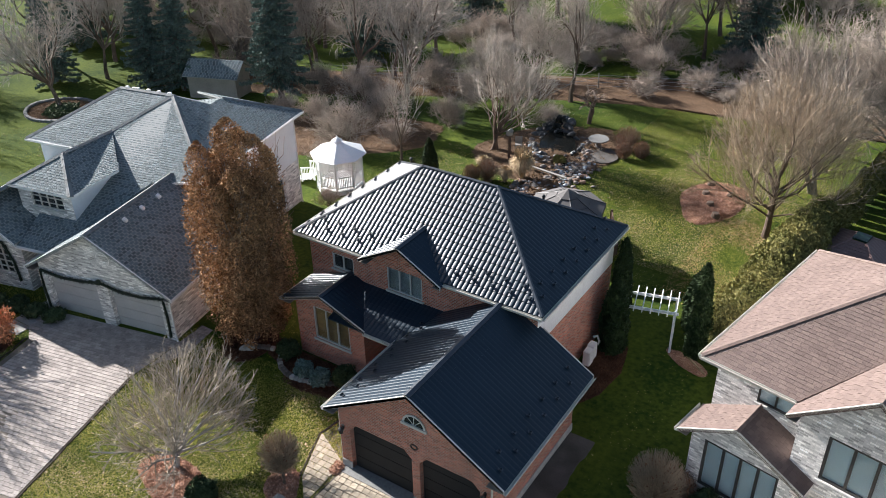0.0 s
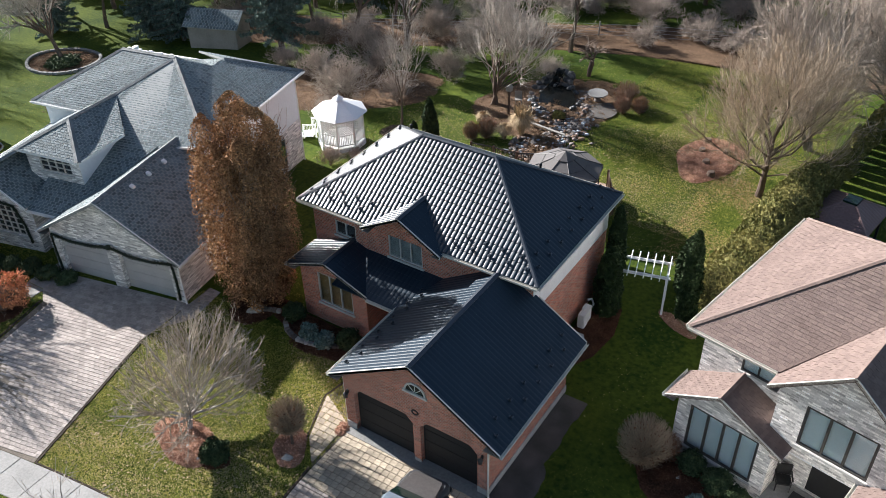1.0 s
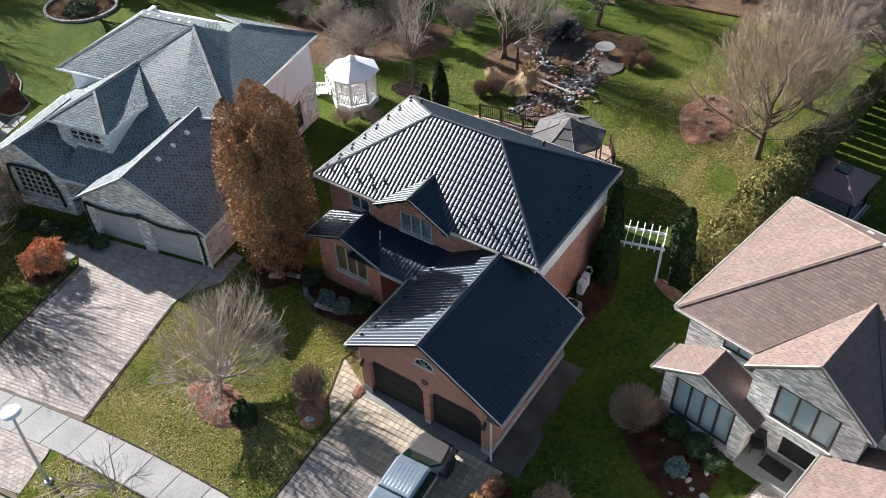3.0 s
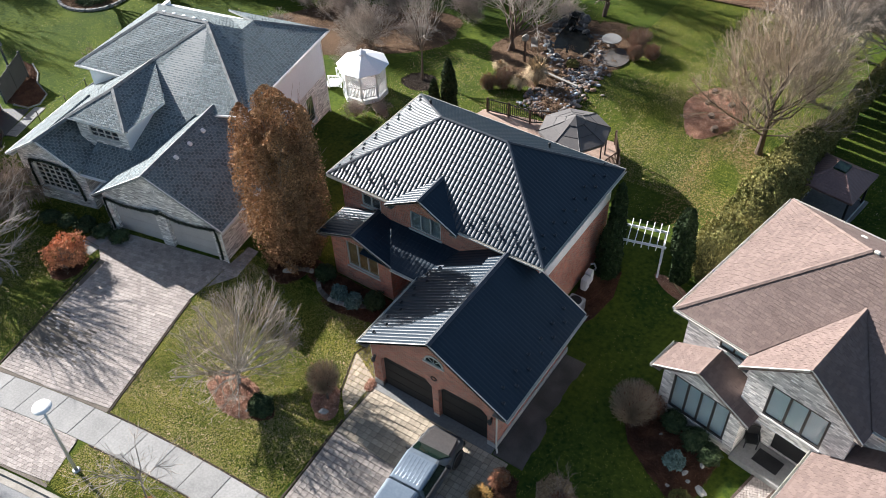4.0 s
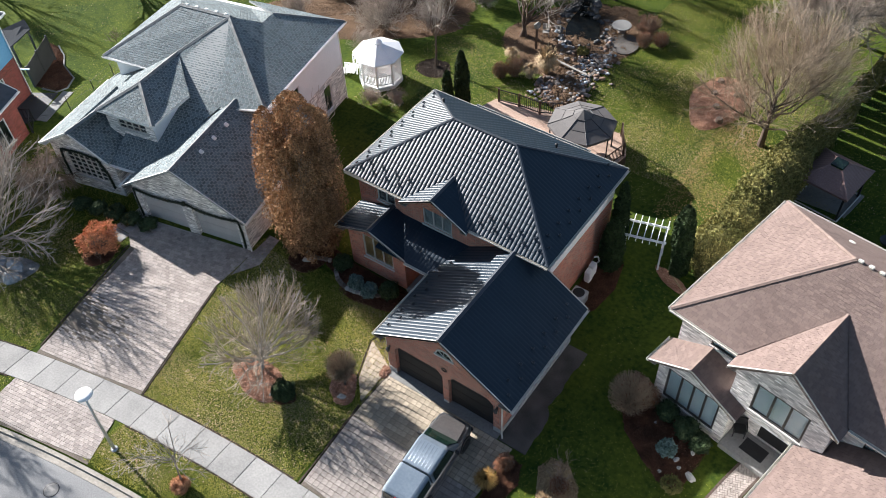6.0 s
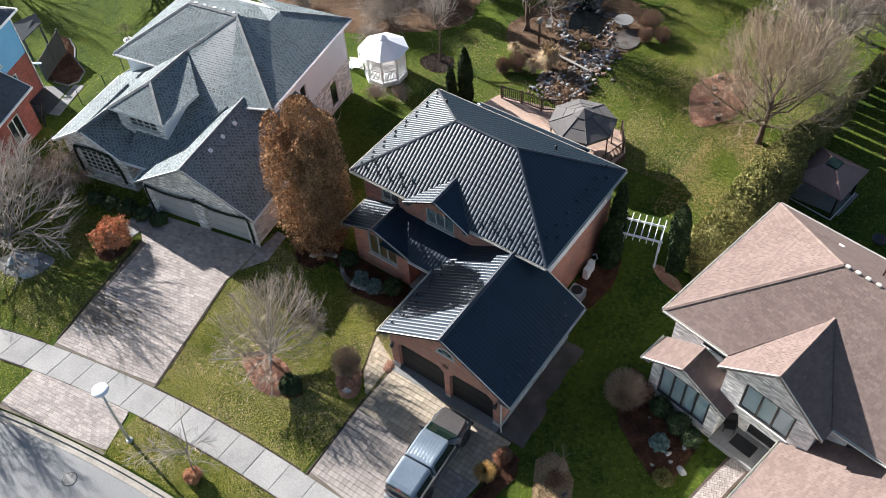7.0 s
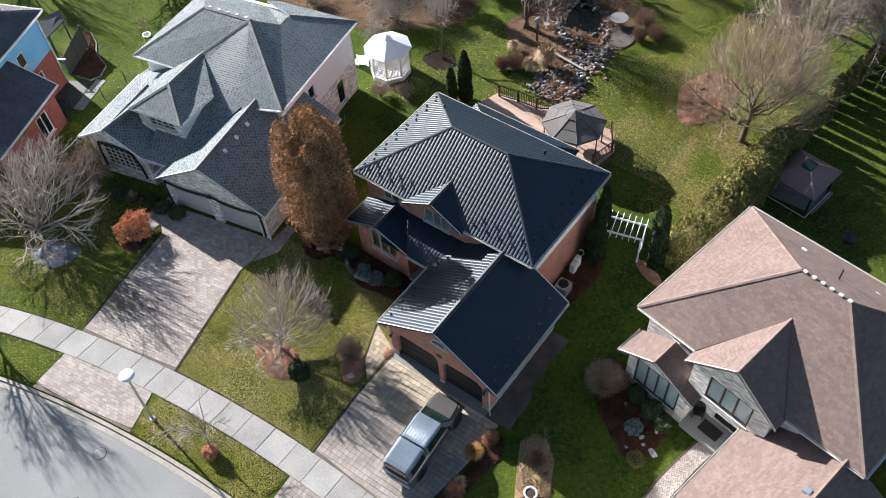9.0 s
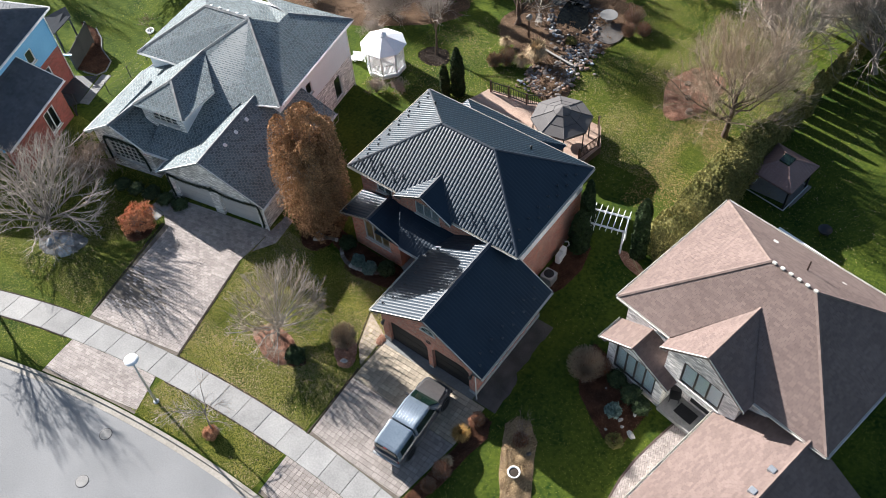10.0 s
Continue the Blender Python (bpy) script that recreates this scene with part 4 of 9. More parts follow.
g = Geo().box(-1.95, 6.10, 0.1, -1.0, 6.148, 2.15)
fd = part("front_door", g, M["dark_wood"], house, bevel=0.01)
g = Geo().lathe([(0.012, 0), (0.03, 0.02), (0.03, 0.05), (0.012, 0.06)], 10, (-1.85, 6.06, 1.1))
part("door_knob", g, M["steel"], fd)
PA, PB = (-4.6, 4.0, 3.60), (-4.6, 6.15, 3.60)
metal_tiles(house, [(-6.78, 6.15, 2.78), (-6.78, 4.0, 2.78), PA, PB], MR)
metal_tiles(house, [(-2.3, 4.0, 2.69), (-2.3, 6.15, 2.69), PB, PA], MR, amp=0.008, lift=0.008)
metal_tiles(house, [(-4.2, 4.0, 2.71), (-0.55, 4.0, 2.71), (0.3, 6.15, 3.34), (-4.2, 6.15, 3.34)], MR, amp=0.010, lift=0.010)
ridge_cap(house, Vector(PA) + Vector((0, 0, 0.03)), Vector(PB) + Vector((0, 0, 0.03)), M["metal_trim"], 0.08, pieces=0.38)
trim_line(house, (-6.78, 4.0, 2.75), (-4.6, 4.0, 3.57), M["cream_trim"])
trim_line(house, (-4.6, 4.0, 3.57), (-2.3, 4.0, 2.66), M["cream_trim"])
gutter(house, (-2.35, 4.0, 2.70), (-0.85, 4.0, 2.70), M["cream_trim"])
gutter(house, (-6.78, 6.1, 2.77), (-6.78, 4.0, 2.77), M["cream_trim"])
g = Geo().box(-6.75, 4.03, 2.62, -6.33, 6.1, 2.65).box(-2.72, 4.03, 2.58, -0.8, 6.14, 2.61)
each_piece("soffit", g, M["soffit"], house)
# rear room
wall(house, (0.8, 13.1), (0.8, 15.8), -0.4, 2.6, 0.25, BR)
wall(house, (0.8, 15.8), (-5.9, 15.8), -0.4, 2.6, 0.25, BR)
wall(house, (-5.9, 15.8), (-5.9, 13.1), -0.4, 2.6, 0.25, BR)
XR, XZ = 2.62, 3.58
x4 = [(-6.3, 13.1, XR), (1.25, 13.1, XR), (1.25, 16.2, XR), (-6.3, 16.2, XR)]
xa, xb = (-4.75, 14.65, XZ), (-0.3, 14.65, XZ)
metal_tiles(house, [x4[0], x4[1], xb, xa], MR)
metal_tiles(house, [x4[1], x4[2], xb], MR)
metal_tiles(house, [x4[2], x4[3], xa, xb], MR)
metal_tiles(house, [x4[3], x4[0], xa], MR)
ridge_cap(house, Vector(xa) + Vector((0, 0, 0.03)), Vector(xb) + Vector((0, 0, 0.03)), M["metal_trim"], 0.08, pieces=0.38)
gutter(house, x4[2], x4[3], M["cream_trim"])
# roof vents
for x, y, z in ((-5.2, 11.6, 6.25), (1.4, 11.9, 6.05)):
    g = Geo().lathe([(0.05, -0.1), (0.05, 0.24), (0.075, 0.24), (0.075, 0.30), (0.04, 0.33)], 12, (x, y, z))
    part("roof_vent", g, M["iron"], house, "black plumbing vent", smooth=True)
# snow guards, in pairs across the lower slopes
g = Geo()
g.box(-0.06, -0.09, 0.0, 0.06, 0.09, 0.012).box(-0.075, -0.10, 0.0, 0.075, -0.085, 0.125).box(-0.075, -0.10, 0.115, 0.075, -0.04, 0.13)
g.box(-0.075, -0.10, 0.03, -0.06, 0.02, 0.125).box(0.06, -0.10, 0.03, 0.075, 0.02, 0.125)
sg = bpy.data.meshes.new("snow_guard")
sg.from_pydata([(a * 0.75, b * 0.75, c * 0.7) for a, b, c in g.v], [], g.f)
sg.materials.append(M["metal_trim"])


def snow_guards(poly, rows, a_range, spacing):
    o, u, w, n = plane_axes(poly)
    for r, b in enumerate(rows):
        a = a_range[0] + (r % 2) * spacing / 2
        while a < a_range[1]:
            ob = new("snow_guard", sg)
            ob.parent = house
            p = o + u * a + w * b + n * 0.04
            ob.matrix_local = Matrix.Translation(p) @ Matrix((u, w, n)).transposed().to_4x4()
            a += spacing


snow_guards(FRONT, (0.55, 0.95), (0.7, 3.6), 0.8)
snow_guards(FRONT, (0.55, 0.95), (7.9, 11.5), 0.8)
snow_guards([FR_, BRc, RR], (0.55, 0.95), (0.8, 7.2), 0.95)
snow_guards([BL, FL, RL], (0.55, 0.95), (0.6, 7.3), 0.95)
snow_guards([GR0, GR1, (2.88, 6.32, 5.03), GA], (0.55, 0.95), (0.5, 6.2), 1.0)
snow_guards([GL1, GL0, GA, GB], (0.55, 0.95), (0.9, 6.2), 1.0)


# ---- the grey stone house ----
stone_house = thing("house", "grey stone house with grey shingle hip roofs and white trim", "house", pose(-15.04, 0.84, 0, 0, 0, 11.7))
H2, SG, ST = stone_house, M["shingle_grey"], M["brick_grey"]
l3, l4, lbr, l2, l1 = (-2.85, 10.85, 6.80), (2.0, 6.15, 4.79), (2.07, 15.44, 4.79), (-6.4, 11.0, 6.75), (-9.62, 6.81, 5.07)
l5 = (-4.95, 8.15, 5.61)
s1 = lambda u, v: (u, v, 2.55 + 0.4350 * (v - 1.12))
# garage
wall(H2, (-3.6, 0.35), (3.6, 0.35), -0.4, 2.6, 0.3, ST, [(0.45, 3.30, -0.4, 2.02), (3.95, 6.75, -0.4, 2.02)])
gable(H2, (-3.6, 0.35), (3.6, 0.35), 2.6, 3.6, 4.72, 0.3, ST)
wall(H2, (3.6, 0.35), (3.6, 8.6), -0.4, 2.55, 0.25, ST)
wall(H2, (-3.6, 6.0), (-3.6, 0.35), -0.4, 2.55, 0.25, ST)
wall(H2, (3.6, 8.6), (1.6, 8.6), -0.4, 2.55, 0.25, ST)
for u0, u1 in ((-3.15, -0.30), (0.35, 3.15)):
    g = Geo()
    for k in range(4):
        z = -0.2 + 0.555 * k
        g.box(u0, 0.50, z, u1, 0.55, z + 0.545)
    part("garage_door", g, M["door_grey"], H2, "plain grey garage door", bevel=0.01)
for bx in ((-3.66, 0.29, -0.25, -3.15, 0.35, 2.1), (-0.30, 0.27, -0.25, 0.35, 0.35, 2.1), (3.15, 0.29, -0.25, 3.66, 0.35, 2.1)):
    part("pier", Geo().box(*bx), ST, H2, uv=True)
gA, gB = (0.0, 0.0, 4.84), (0.0, 6.3, 4.84)
shingles(H2, [(4.03, 0, 2.4), (4.03, 9.0, 2.4), (0.0, 9.0, 4.84), gA], SG)
shingles(H2, [(-4.03, 6.0, 2.4), (-4.03, 0, 2.4), gA, gB], SG)
trim_line(H2, (-4.03, 0, 2.38), (0, 0, 4.82), M["white_trim"])
trim_line(H2, (0, 0, 4.82), (4.03, 0, 2.38), M["white_trim"])
g = Geo().box(-4.0, 0.03, 2.26, -3.6, 0.6, 2.29).box(3.6, 0.03, 2.26, 4.0, 9.0, 2.29)
each_piece("soffit", g, M["soffit"], H2)
gutter(H2, (4.03, 0, 2.4), (4.03, 9.0, 2.4), M["white_trim"])
gutter(H2, (-4.03, 6.0, 2.4), (-4.03, 0, 2.4), M["white_trim"])
downpipe(H2, 3.68, 0.3, -0.25, 2.3, M["white_trim"])
g = Geo().lathe([(0.38, 0), (0.38, 0.04), (0.33, 0.05)], 20)
part("gable_medallion", g, ST, H2, "round stone medallion", uv=True).matrix_local = pose(0.45, 0.36, 3.55, 90, 0, 0)
for v in (2.0, 3.2, 4.4):
    g = Geo().prism([(0.40, v, 4.60), (0.60, v, 4.47), (0.62, v, 4.60), (0.42, v, 4.72)], (0, 0.22, 0))
    part("roof_vent", g, M["white_trim"], H2, "square white roof vent", bevel=0.03)
# long front slope, split round the garage roof
shingles(H2, [s1(-5.6, 1.12), s1(-3.3, 1.12), s1(-0.75, 5.7), l3, l5, s1(-5.6, 5.5)], SG)
shingles(H2, [s1(-0.75, 5.7), l4, l3], SG)
shingles(H2, [l1, s1(-5.0, 6.81), l3, l2], SG)
# right hip with a small second crest behind
rf = lambda u, v: (u, v, 4.79 + 0.372 * (2.03 - u))
mdl, crest = rf(-1.43, 11.9), rf(-1.35, 13.0)
shingles(H2, [l4, rf(2.05, 12.0), mdl, l3], SG)
shingles(H2, [rf(2.05, 12.0), lbr, crest, mdl], SG)
shingles(H2, [lbr, (-4.0, 15.44, 4.79), (-4.0, 14.3, 5.6), crest], SG)
shingles(H2, [mdl, crest, (-4.2, 14.4, 4.98)], SG)
shingles(H2, [l3, mdl, (-4.2, 14.4, 4.98)], SG)
shingles(H2, [(-9.7, 14.7, 4.75), l1, l2], SG)
shingles(H2, [(-4.2, 14.7, 4.75), (-9.7, 14.7, 4.75), l2, l3, (-4.2, 14.4, 4.98)], SG)
# left-facing slope and left gable wing
la, lb, l13 = (-10.45, 0.95, 2.75), (-10.3, 7.2, 2.9), (-7.75, 0.85, 4.35)
shingles(H2, [la, lb, l5, l13], SG)
shingles(H2, [lb, (-7.6, 8.6, 4.7), l3, l5], SG)
shingles(H2, [(-5.5, 0.9, 2.72), (-5.5, 4.6, 2.72), (-7.75, 5.4, 4.35), l13], SG)
# dormer
d7, d8, d9, d6 = (-6.95, 2.72, 4.82), (-3.0, 2.65, 4.84), (-2.5, 5.5, 5.02), (-5.0, 4.72, 5.84)
shingles(H2, [d7, d8, d6], SG)
shingles(H2, [d8, d9, l5, d6], SG)
shingles(H2, [(-6.95, 6.2, 4.8), d7, d6, l5], SG)
D0, D1 = (-6.6, 2.95), (-3.35, 2.95)
wall(H2, D0, D1, 3.0, 4.78, 0.2, ST, [(0.75, 2.7, 3.72, 4.62)])
window(H2, D0, D1, 0.75, 2.7, 3.72, 4.62, 4, M["cream_trim"], M["room_dark"], rails=(0.33, 0.66), bar=0.05)
g = Geo().prism([(-3.353, 2.97, 3.15), (-3.1, 6.2, 4.72), (-3.1, 6.2, 4.98), (-3.353, 2.97, 4.82)], (-0.15, 0, 0))
part("wall", g, M["beige_siding"], H2, "pale siding on the dormer cheek")
g = Geo().prism([(-6.6, 3.2, 3.2), (-6.6, 6.2, 4.5), (-6.6, 6.2, 4.85), (-6.6, 3.2, 4.78)], (0.15, 0, 0))
part("wall", g, M["beige_siding"], H2)
for a, b in ((d7, d8), (d8, d9)):
    trim_line(H2, a, b, M["white_trim"], 0.04, 0.13, drop=0.0)
# caps
for a, b in ((l3, l5), (l3, l4), (l2, l3), (l1, l2), (gA, gB), (d6, l5), (d6, d8), (d6, d7), (crest, lbr), (l5, l13)):
    ridge_cap(H2, Vector(a) + Vector((0, 0, 0.02)), Vector(b) + Vector((0, 0, 0.02)), M["shingle_cap"], 0.10, pieces=0.22)
for k in range(5):
    p = Vector(l2).lerp(Vector(l3), 0.08 + 0.2 * k)
    g = Geo().box(p.x, p.y - 0.02, p.z - 0.02, p.x + 0.22, p.y + 0.18, p.z + 0.09)
    part("roof_vent", g, M["white_trim"], H2, "square white roof vent", bevel=0.03)
# walls
W0, W1 = (-10.1, 1.35), (-5.65, 1.35)
wall(H2, W0, W1, -1.0, 2.7, 0.25, ST, [(0.95, 3.55, 0.55, 2.25)])
gable(H2, W0, W1, 2.7, 2.35, 4.2, 0.25, ST)
window(H2, W0, W1, 0.95, 3.55, 0.55, 2.25, 6, M["cream_trim"], M["room_dark"], rails=(0.2, 0.4, 0.6, 0.8), bar=0.05)
wall(H2, W1, (-5.65, 3.2), -1.0, 2.6, 0.25, ST)
wall(H2, (-10.1, 8.0), W0, -1.2, 2.6, 0.25, ST)
wall(H2, (-5.65, 2.6), (-3.6, 2.6), -0.6, 2.8, 0.25, ST)
g = Geo().box(-5.0, 2.52, -0.2, -4.1, 2.59, 1.95)
part("front_door", g, M["dark_wood"], H2, bevel=0.01)
wall(H2, (1.65, 6.4), (1.65, 15.0), -1.0, 1.9, 0.25, ST, [(6.1, 7.0, -0.4, 1.5)])
wall(H2, (1.65, 6.4), (1.65, 15.0), 1.9, 4.7, 0.25, M["beige_siding"], [(3.0, 3.7, 2.6, 3.6)])
window(H2, (1.65, 6.4), (1.65, 15.0), 3.0, 3.7, 2.6, 3.6, 1, M["white_trim"], M["room_dark"])
window(H2, (1.65, 6.4), (1.65, 15.0), 6.1, 7.0, -0.4, 1.5, 1, M["white_trim"], M["room_dark"])
wall(H2, (1.65, 15.0), (-9.2, 15.0), -1.5, 4.7, 0.25, M["beige_siding"])
wall(H2, (-0.6, 6.4), (1.65, 6.4), 2.0, 4.72, 0.2, M["beige_siding"])
wall(H2, (-9.2, 15.0), (-9.2, 7.25), -1.5, 4.95, 0.25, M["beige_siding"])
wall(H2, (-9.2, 7.25), (-5.0, 7.25), -1.5, 4.95, 0.25, M["beige_siding"])
g = Geo().box(1.65, 6.2, 4.62, 2.0, 15.4, 4.65).box(-9.6, 6.84, 4.9, -5.2, 7.25, 4.93).box(-10.4, 1.0, 2.6, -10.1, 7.2, 2.63).box(-0.1, 6.18, 4.64, 1.9, 6.4, 4.67)
each_piece("soffit", g, M["white_trim"], H2)
for a, b in ((l4, lbr), (s1(-0.7, 5.72), l4), (l1, s1(-5.4, 6.81)), (s1(-5.6, 1.12), s1(-3.3, 1.12)), (lb, la)):
    gutter(H2, a, b, M["white_trim"])
trim_line(H2, (-10.45, 0.9, 2.73), (-7.75, 0.85, 4.33), M["white_trim"])
trim_line(H2, (-7.75, 0.85, 4.33), (-5.5, 0.9, 2.70), M["white_trim"])
downpipe(H2, 1.75, 14.9, -1.0, 4.6, M["white_trim"])


def garland(owner, path, r=0.10, n=1500):
    g = Geo()
    path = [Vector(p) for p in path]
    seg = [(path[i + 1] - path[i]).length for i in range(len(path) - 1)]
    for _ in range(int(n * sum(seg) / 6)):
        i = random.choices(range(len(seg)), seg)[0]
        p = path[i].lerp(path[i + 1], random.random())
        d = Vector((random.gauss(0, 1), random.gauss(0, 1), random.gauss(0, 1))).normalized()
        a = d.cross(Vector((0.3, 0.5, 0.8))).normalized() * 0.014
        t = p + d * r * random.uniform(0.8, 1.5)
        g.add([p - a, p + a, t + a * 0.4, t - a * 0.4], [(0, 1, 2, 3)])
    g.tube([tuple(p) for p in path], [r * 0.55] * len(path), 6)
    return part("garland", g, M["garland"], owner, "dark evergreen holiday garland")


garland(H2, [(-3.45, 0.24, 0.1), (-3.5, 0.24, 1.2), (-3.45, 0.24, 2.2), (-2.3, 0.22, 2.05), (-1.1, 0.22, 2.08), (0.0, 0.2, 2.28), (1.0, 0.22, 2.02), (2.2, 0.22, 2.0), (3.4, 0.24, 2.15), (3.45, 0.24, 1.2), (3.42, 0.24, 0.1)])
garland(H2, [(-9.4, 1.26, 0.3), (-9.45, 1.26, 1.6), (-9.3, 1.26, 2.4), (-8.0, 1.24, 2.55), (-6.7, 1.26, 2.4), (-6.3, 1.26, 1.4), (-6.2, 1.26, 0.3)])
g = Geo().lathe([(0.05, 0), (0.12, 0.05), (0.13, 0.2), (0.05, 0.26)], 10, (0.0, 0.15, 2.2))
part("bow", g, M["garland"], H2, "dark bow", smooth=True)


# ---- the house with the brown shingle roof ----
brown_house = thing("house", "pale brick house with brown shingle roofs and dark windows", "house", pose(10.21, 6.54, 0, 0, 0, -11.2))
H3, SB = brown_house, M["shingle_brown"]
e = 5.2
a_, b_, c_, d_ = (0, 0, e), (12.0, 0.1, e), (12.0, 9.6, e), (0, 9.05, e)
ra, rb = (4.75, 5.0, 8.1), (7.25, 5.0, 8.1)
fz = lambda u, v: (u, v, e + 2.9 / 5.0 * v)
shingles(H3, [d_, a_, ra], SB)
shingles(H3, [a_, (3.4, 0, e), (5.8, 3.2, 7.056), fz(5.8, 5.0), ra], SB)
shingles(H3, [(8.2, 0, e), b_, rb, fz(5.8, 5.0), (5.8, 3.2, 7.056)], SB)
shingles(H3, [b_, c_, rb], SB)
shingles(H3, [c_, d_, ra, rb], SB)
gf, gb_ = (5.8, -0.75, 7.06), (5.8, 3.2, 7.06)
shingles(H3, [(3.35, 0.1, 5.1), (3.35, -0.75, 5.1), gf, gb_], SB)
shingles(H3, [(8.25, -0.75, 5.1), (8.25, 0.1, 5.1), gb_, gf], SB)
trim_line(H3, (3.35, -0.75, 5.08), (5.8, -0.75, 7.04), M["cream_trim"])
trim_line(H3, (5.8, -0.75, 7.04), (8.25, -0.75, 5.08), M["cream_trim"])
wall(H3, (0.45, 0.5), (3.7, 0.5), -0.3, 5.1, 0.25, ST, [(1.5, 2.75, 4.0, 4.85)])
window(H3, (0.45, 0.5), (3.7, 0.5), 1.5, 2.75, 4.0, 4.85, 2, M["window_dark"], M["sky_reflect_pale"])
wall(H3, (3.7, -0.4), (7.9, -0.4), 2.5, 5.1, 0.25, ST, [(0.95, 3.3, 3.05, 4.85)])
window(H3, (3.7, -0.4), (7.9, -0.4), 0.95, 3.3, 3.05, 4.85, 3, M["window_dark"], M["sky_reflect_pale"], bar=0.09)
gable(H3, (3.7, -0.4), (7.9, -0.4), 5.1, 2.1, 6.9, 0.25, ST)
wall(H3, (3.7, 0.5), (3.7, -0.4), 2.5, 5.1, 0.25, ST)
wall(H3, (7.9, -0.4), (7.9, 0.5), 2.5, 5.1, 0.25, ST)
wall(H3, (7.9, 0.5), (11.6, 0.5), -0.3, 5.1, 0.25, ST, [(1.0, 3.1, 3.9, 4.8)])
window(H3, (7.9, 0.5), (11.6, 0.5), 1.0, 3.1, 3.9, 4.8, 3, M["window_dark"], M["sky_reflect_pale"])
wall(H3, (11.6, 0.5), (11.6, 9.1), -0.3, 5.1, 0.25, ST)
wall(H3, (11.6, 9.1), (0.45, 8.65), -0.3, 5.1, 0.25, ST)
wall(H3, (0.45, 8.65), (0.45, 0.5), -0.3, 5.1, 0.25, ST)
g = Geo().box(0.02, 0.05, 5.08, 0.45, 9.0, 5.11).box(0.02, 0.02, 5.08, 3.4, 0.5, 5.11).box(8.2, 0.05, 5.08, 11.98, 0.5, 5.11).box(0.45, 8.65, 5.08, 11.9, 9.0, 5.11)
g.box(3.4, -0.7, 4.98, 3.7, 0.1, 5.01).box(7.9, -0.7, 4.98, 8.2, 0.1, 5.01)
each_piece("soffit", g, M["soffit"], H3)
for p, q in ((d_, a_), (a_, (3.35, 0, e)), ((8.25, 0, e), b_), (b_, c_), (c_, d_)):
    gutter(H3, p, q, M["cream_trim"])
# bay with its own gable
p0, p1 = (0.5, -0.75), (4.15, -0.75)
wall(H3, p0, p1, -0.3, 2.7, 0.25, ST, [(0.5, 3.15, 0.45, 2.55)])
window(H3, p0, p1, 0.5, 3.15, 0.45, 2.55, 4, M["window_dark"], M["sky_reflect_pale"], bar=0.09)
gable(H3, p0, p1, 2.7, 1.7, 3.75, 0.25, ST)
wall(H3, (0.5, 0.5), p0, -0.3, 2.7, 0.25, ST)
wall(H3, p1, (4.15, 0.5), -0.3, 2.7, 0.25, ST)
bf, bb = (2.15, -1.2, 3.95), (2.15, 0.5, 3.95)
shingles(H3, [(0.15, 0.5, 2.78), (0.15, -1.2, 2.78), bf, bb], SB)
shingles(H3, [(4.6, -1.2, 2.78), (4.6, 0.5, 2.78), bb, bf], SB)
trim_line(H3, (0.15, -1.2, 2.76), (2.15, -1.2, 3.93), M["cream_trim"])
trim_line(H3, (2.15, -1.2, 3.93), (4.6, -1.2, 2.76), M["cream_trim"])
gutter(H3, (0.15, 0.5, 2.78), (0.15, -1.2, 2.78), M["cream_trim"])
g = Geo().box(0.18, -1.15, 2.64, 0.5, 0.5, 2.67).box(4.15, -1.15, 2.64, 4.55, 0.4, 2.67)
each_piece("soffit", g, M["soffit"], H3)
# porch
g = Geo().box(4.17, -0.9, -0.3, 7.3, 0.5, 0.22)
part("porch_floor", g, M["concrete"], H3, bevel=0.02)
wall(H3, (4.15, 0.52), (7.9, 0.52), -0.3, 2.7, 0.25, ST, [(1.0, 2.7, 0.22, 2.45)])
g = Geo().box(5.15, 0.6, 0.22, 6.85, 0.66, 2.45)
part("front_door", g, M["door_black"], H3, bevel=0.01)
g = Geo().box(4.15, -0.4, 2.5, 7.9, 0.5, 2.56)
part("porch_ceiling", g, M["beige_siding"], H3)
# garage wing towards the street
gw = [(6.85, 0.5, 2.8), (6.85, -8.2, 2.8), (15.3, -8.2, 2.8), (15.3, 0.5, 2.8)]
k0, k1 = (11.1, -4.2, 5.25), (11.1, 0.5, 5.25)
shingles(H3, [gw[0], gw[1], k0, k1], SB)
shingles(H3, [gw[1], gw[2], k0], SB)
shingles(H3, [gw[2], gw[3], k1, k0], SB)
wall(H3, (7.3, 0.5), (7.3, -7.8), -0.3, 2.7, 0.25, ST)
wall(H3, (7.3, -7.8), (14.9, -7.8), -0.3, 2.7, 0.25, ST)
wall(H3, (14.9, -7.8), (14.9, 0.5), -0.3, 2.7, 0.25, ST)
gutter(H3, gw[0], gw[1], M["cream_trim"])
g = Geo().box(6.9, -8.15, 2.66, 7.3, 0.4, 2.69)
each_piece("soffit", g, M["soffit"], H3)
for v in (-3.6, -2.2):
    g = Geo().box(10.55, v, 4.86, 10.9, v + 0.3, 5.2)
    part("roof_vent", g, M["steel"], H3, "square metal roof vent", bevel=0.03)
for p, q in ((a_, ra), (b_, rb), (d_, ra), (c_, rb), (gf, gb_), (k0, k1), (bf, bb)):
    ridge_cap(H3, Vector(p) + Vector((0, 0, 0.02)), Vector(q) + Vector((0, 0, 0.02)), M["shingle_cap_brown"], 0.065, pieces=0.22)
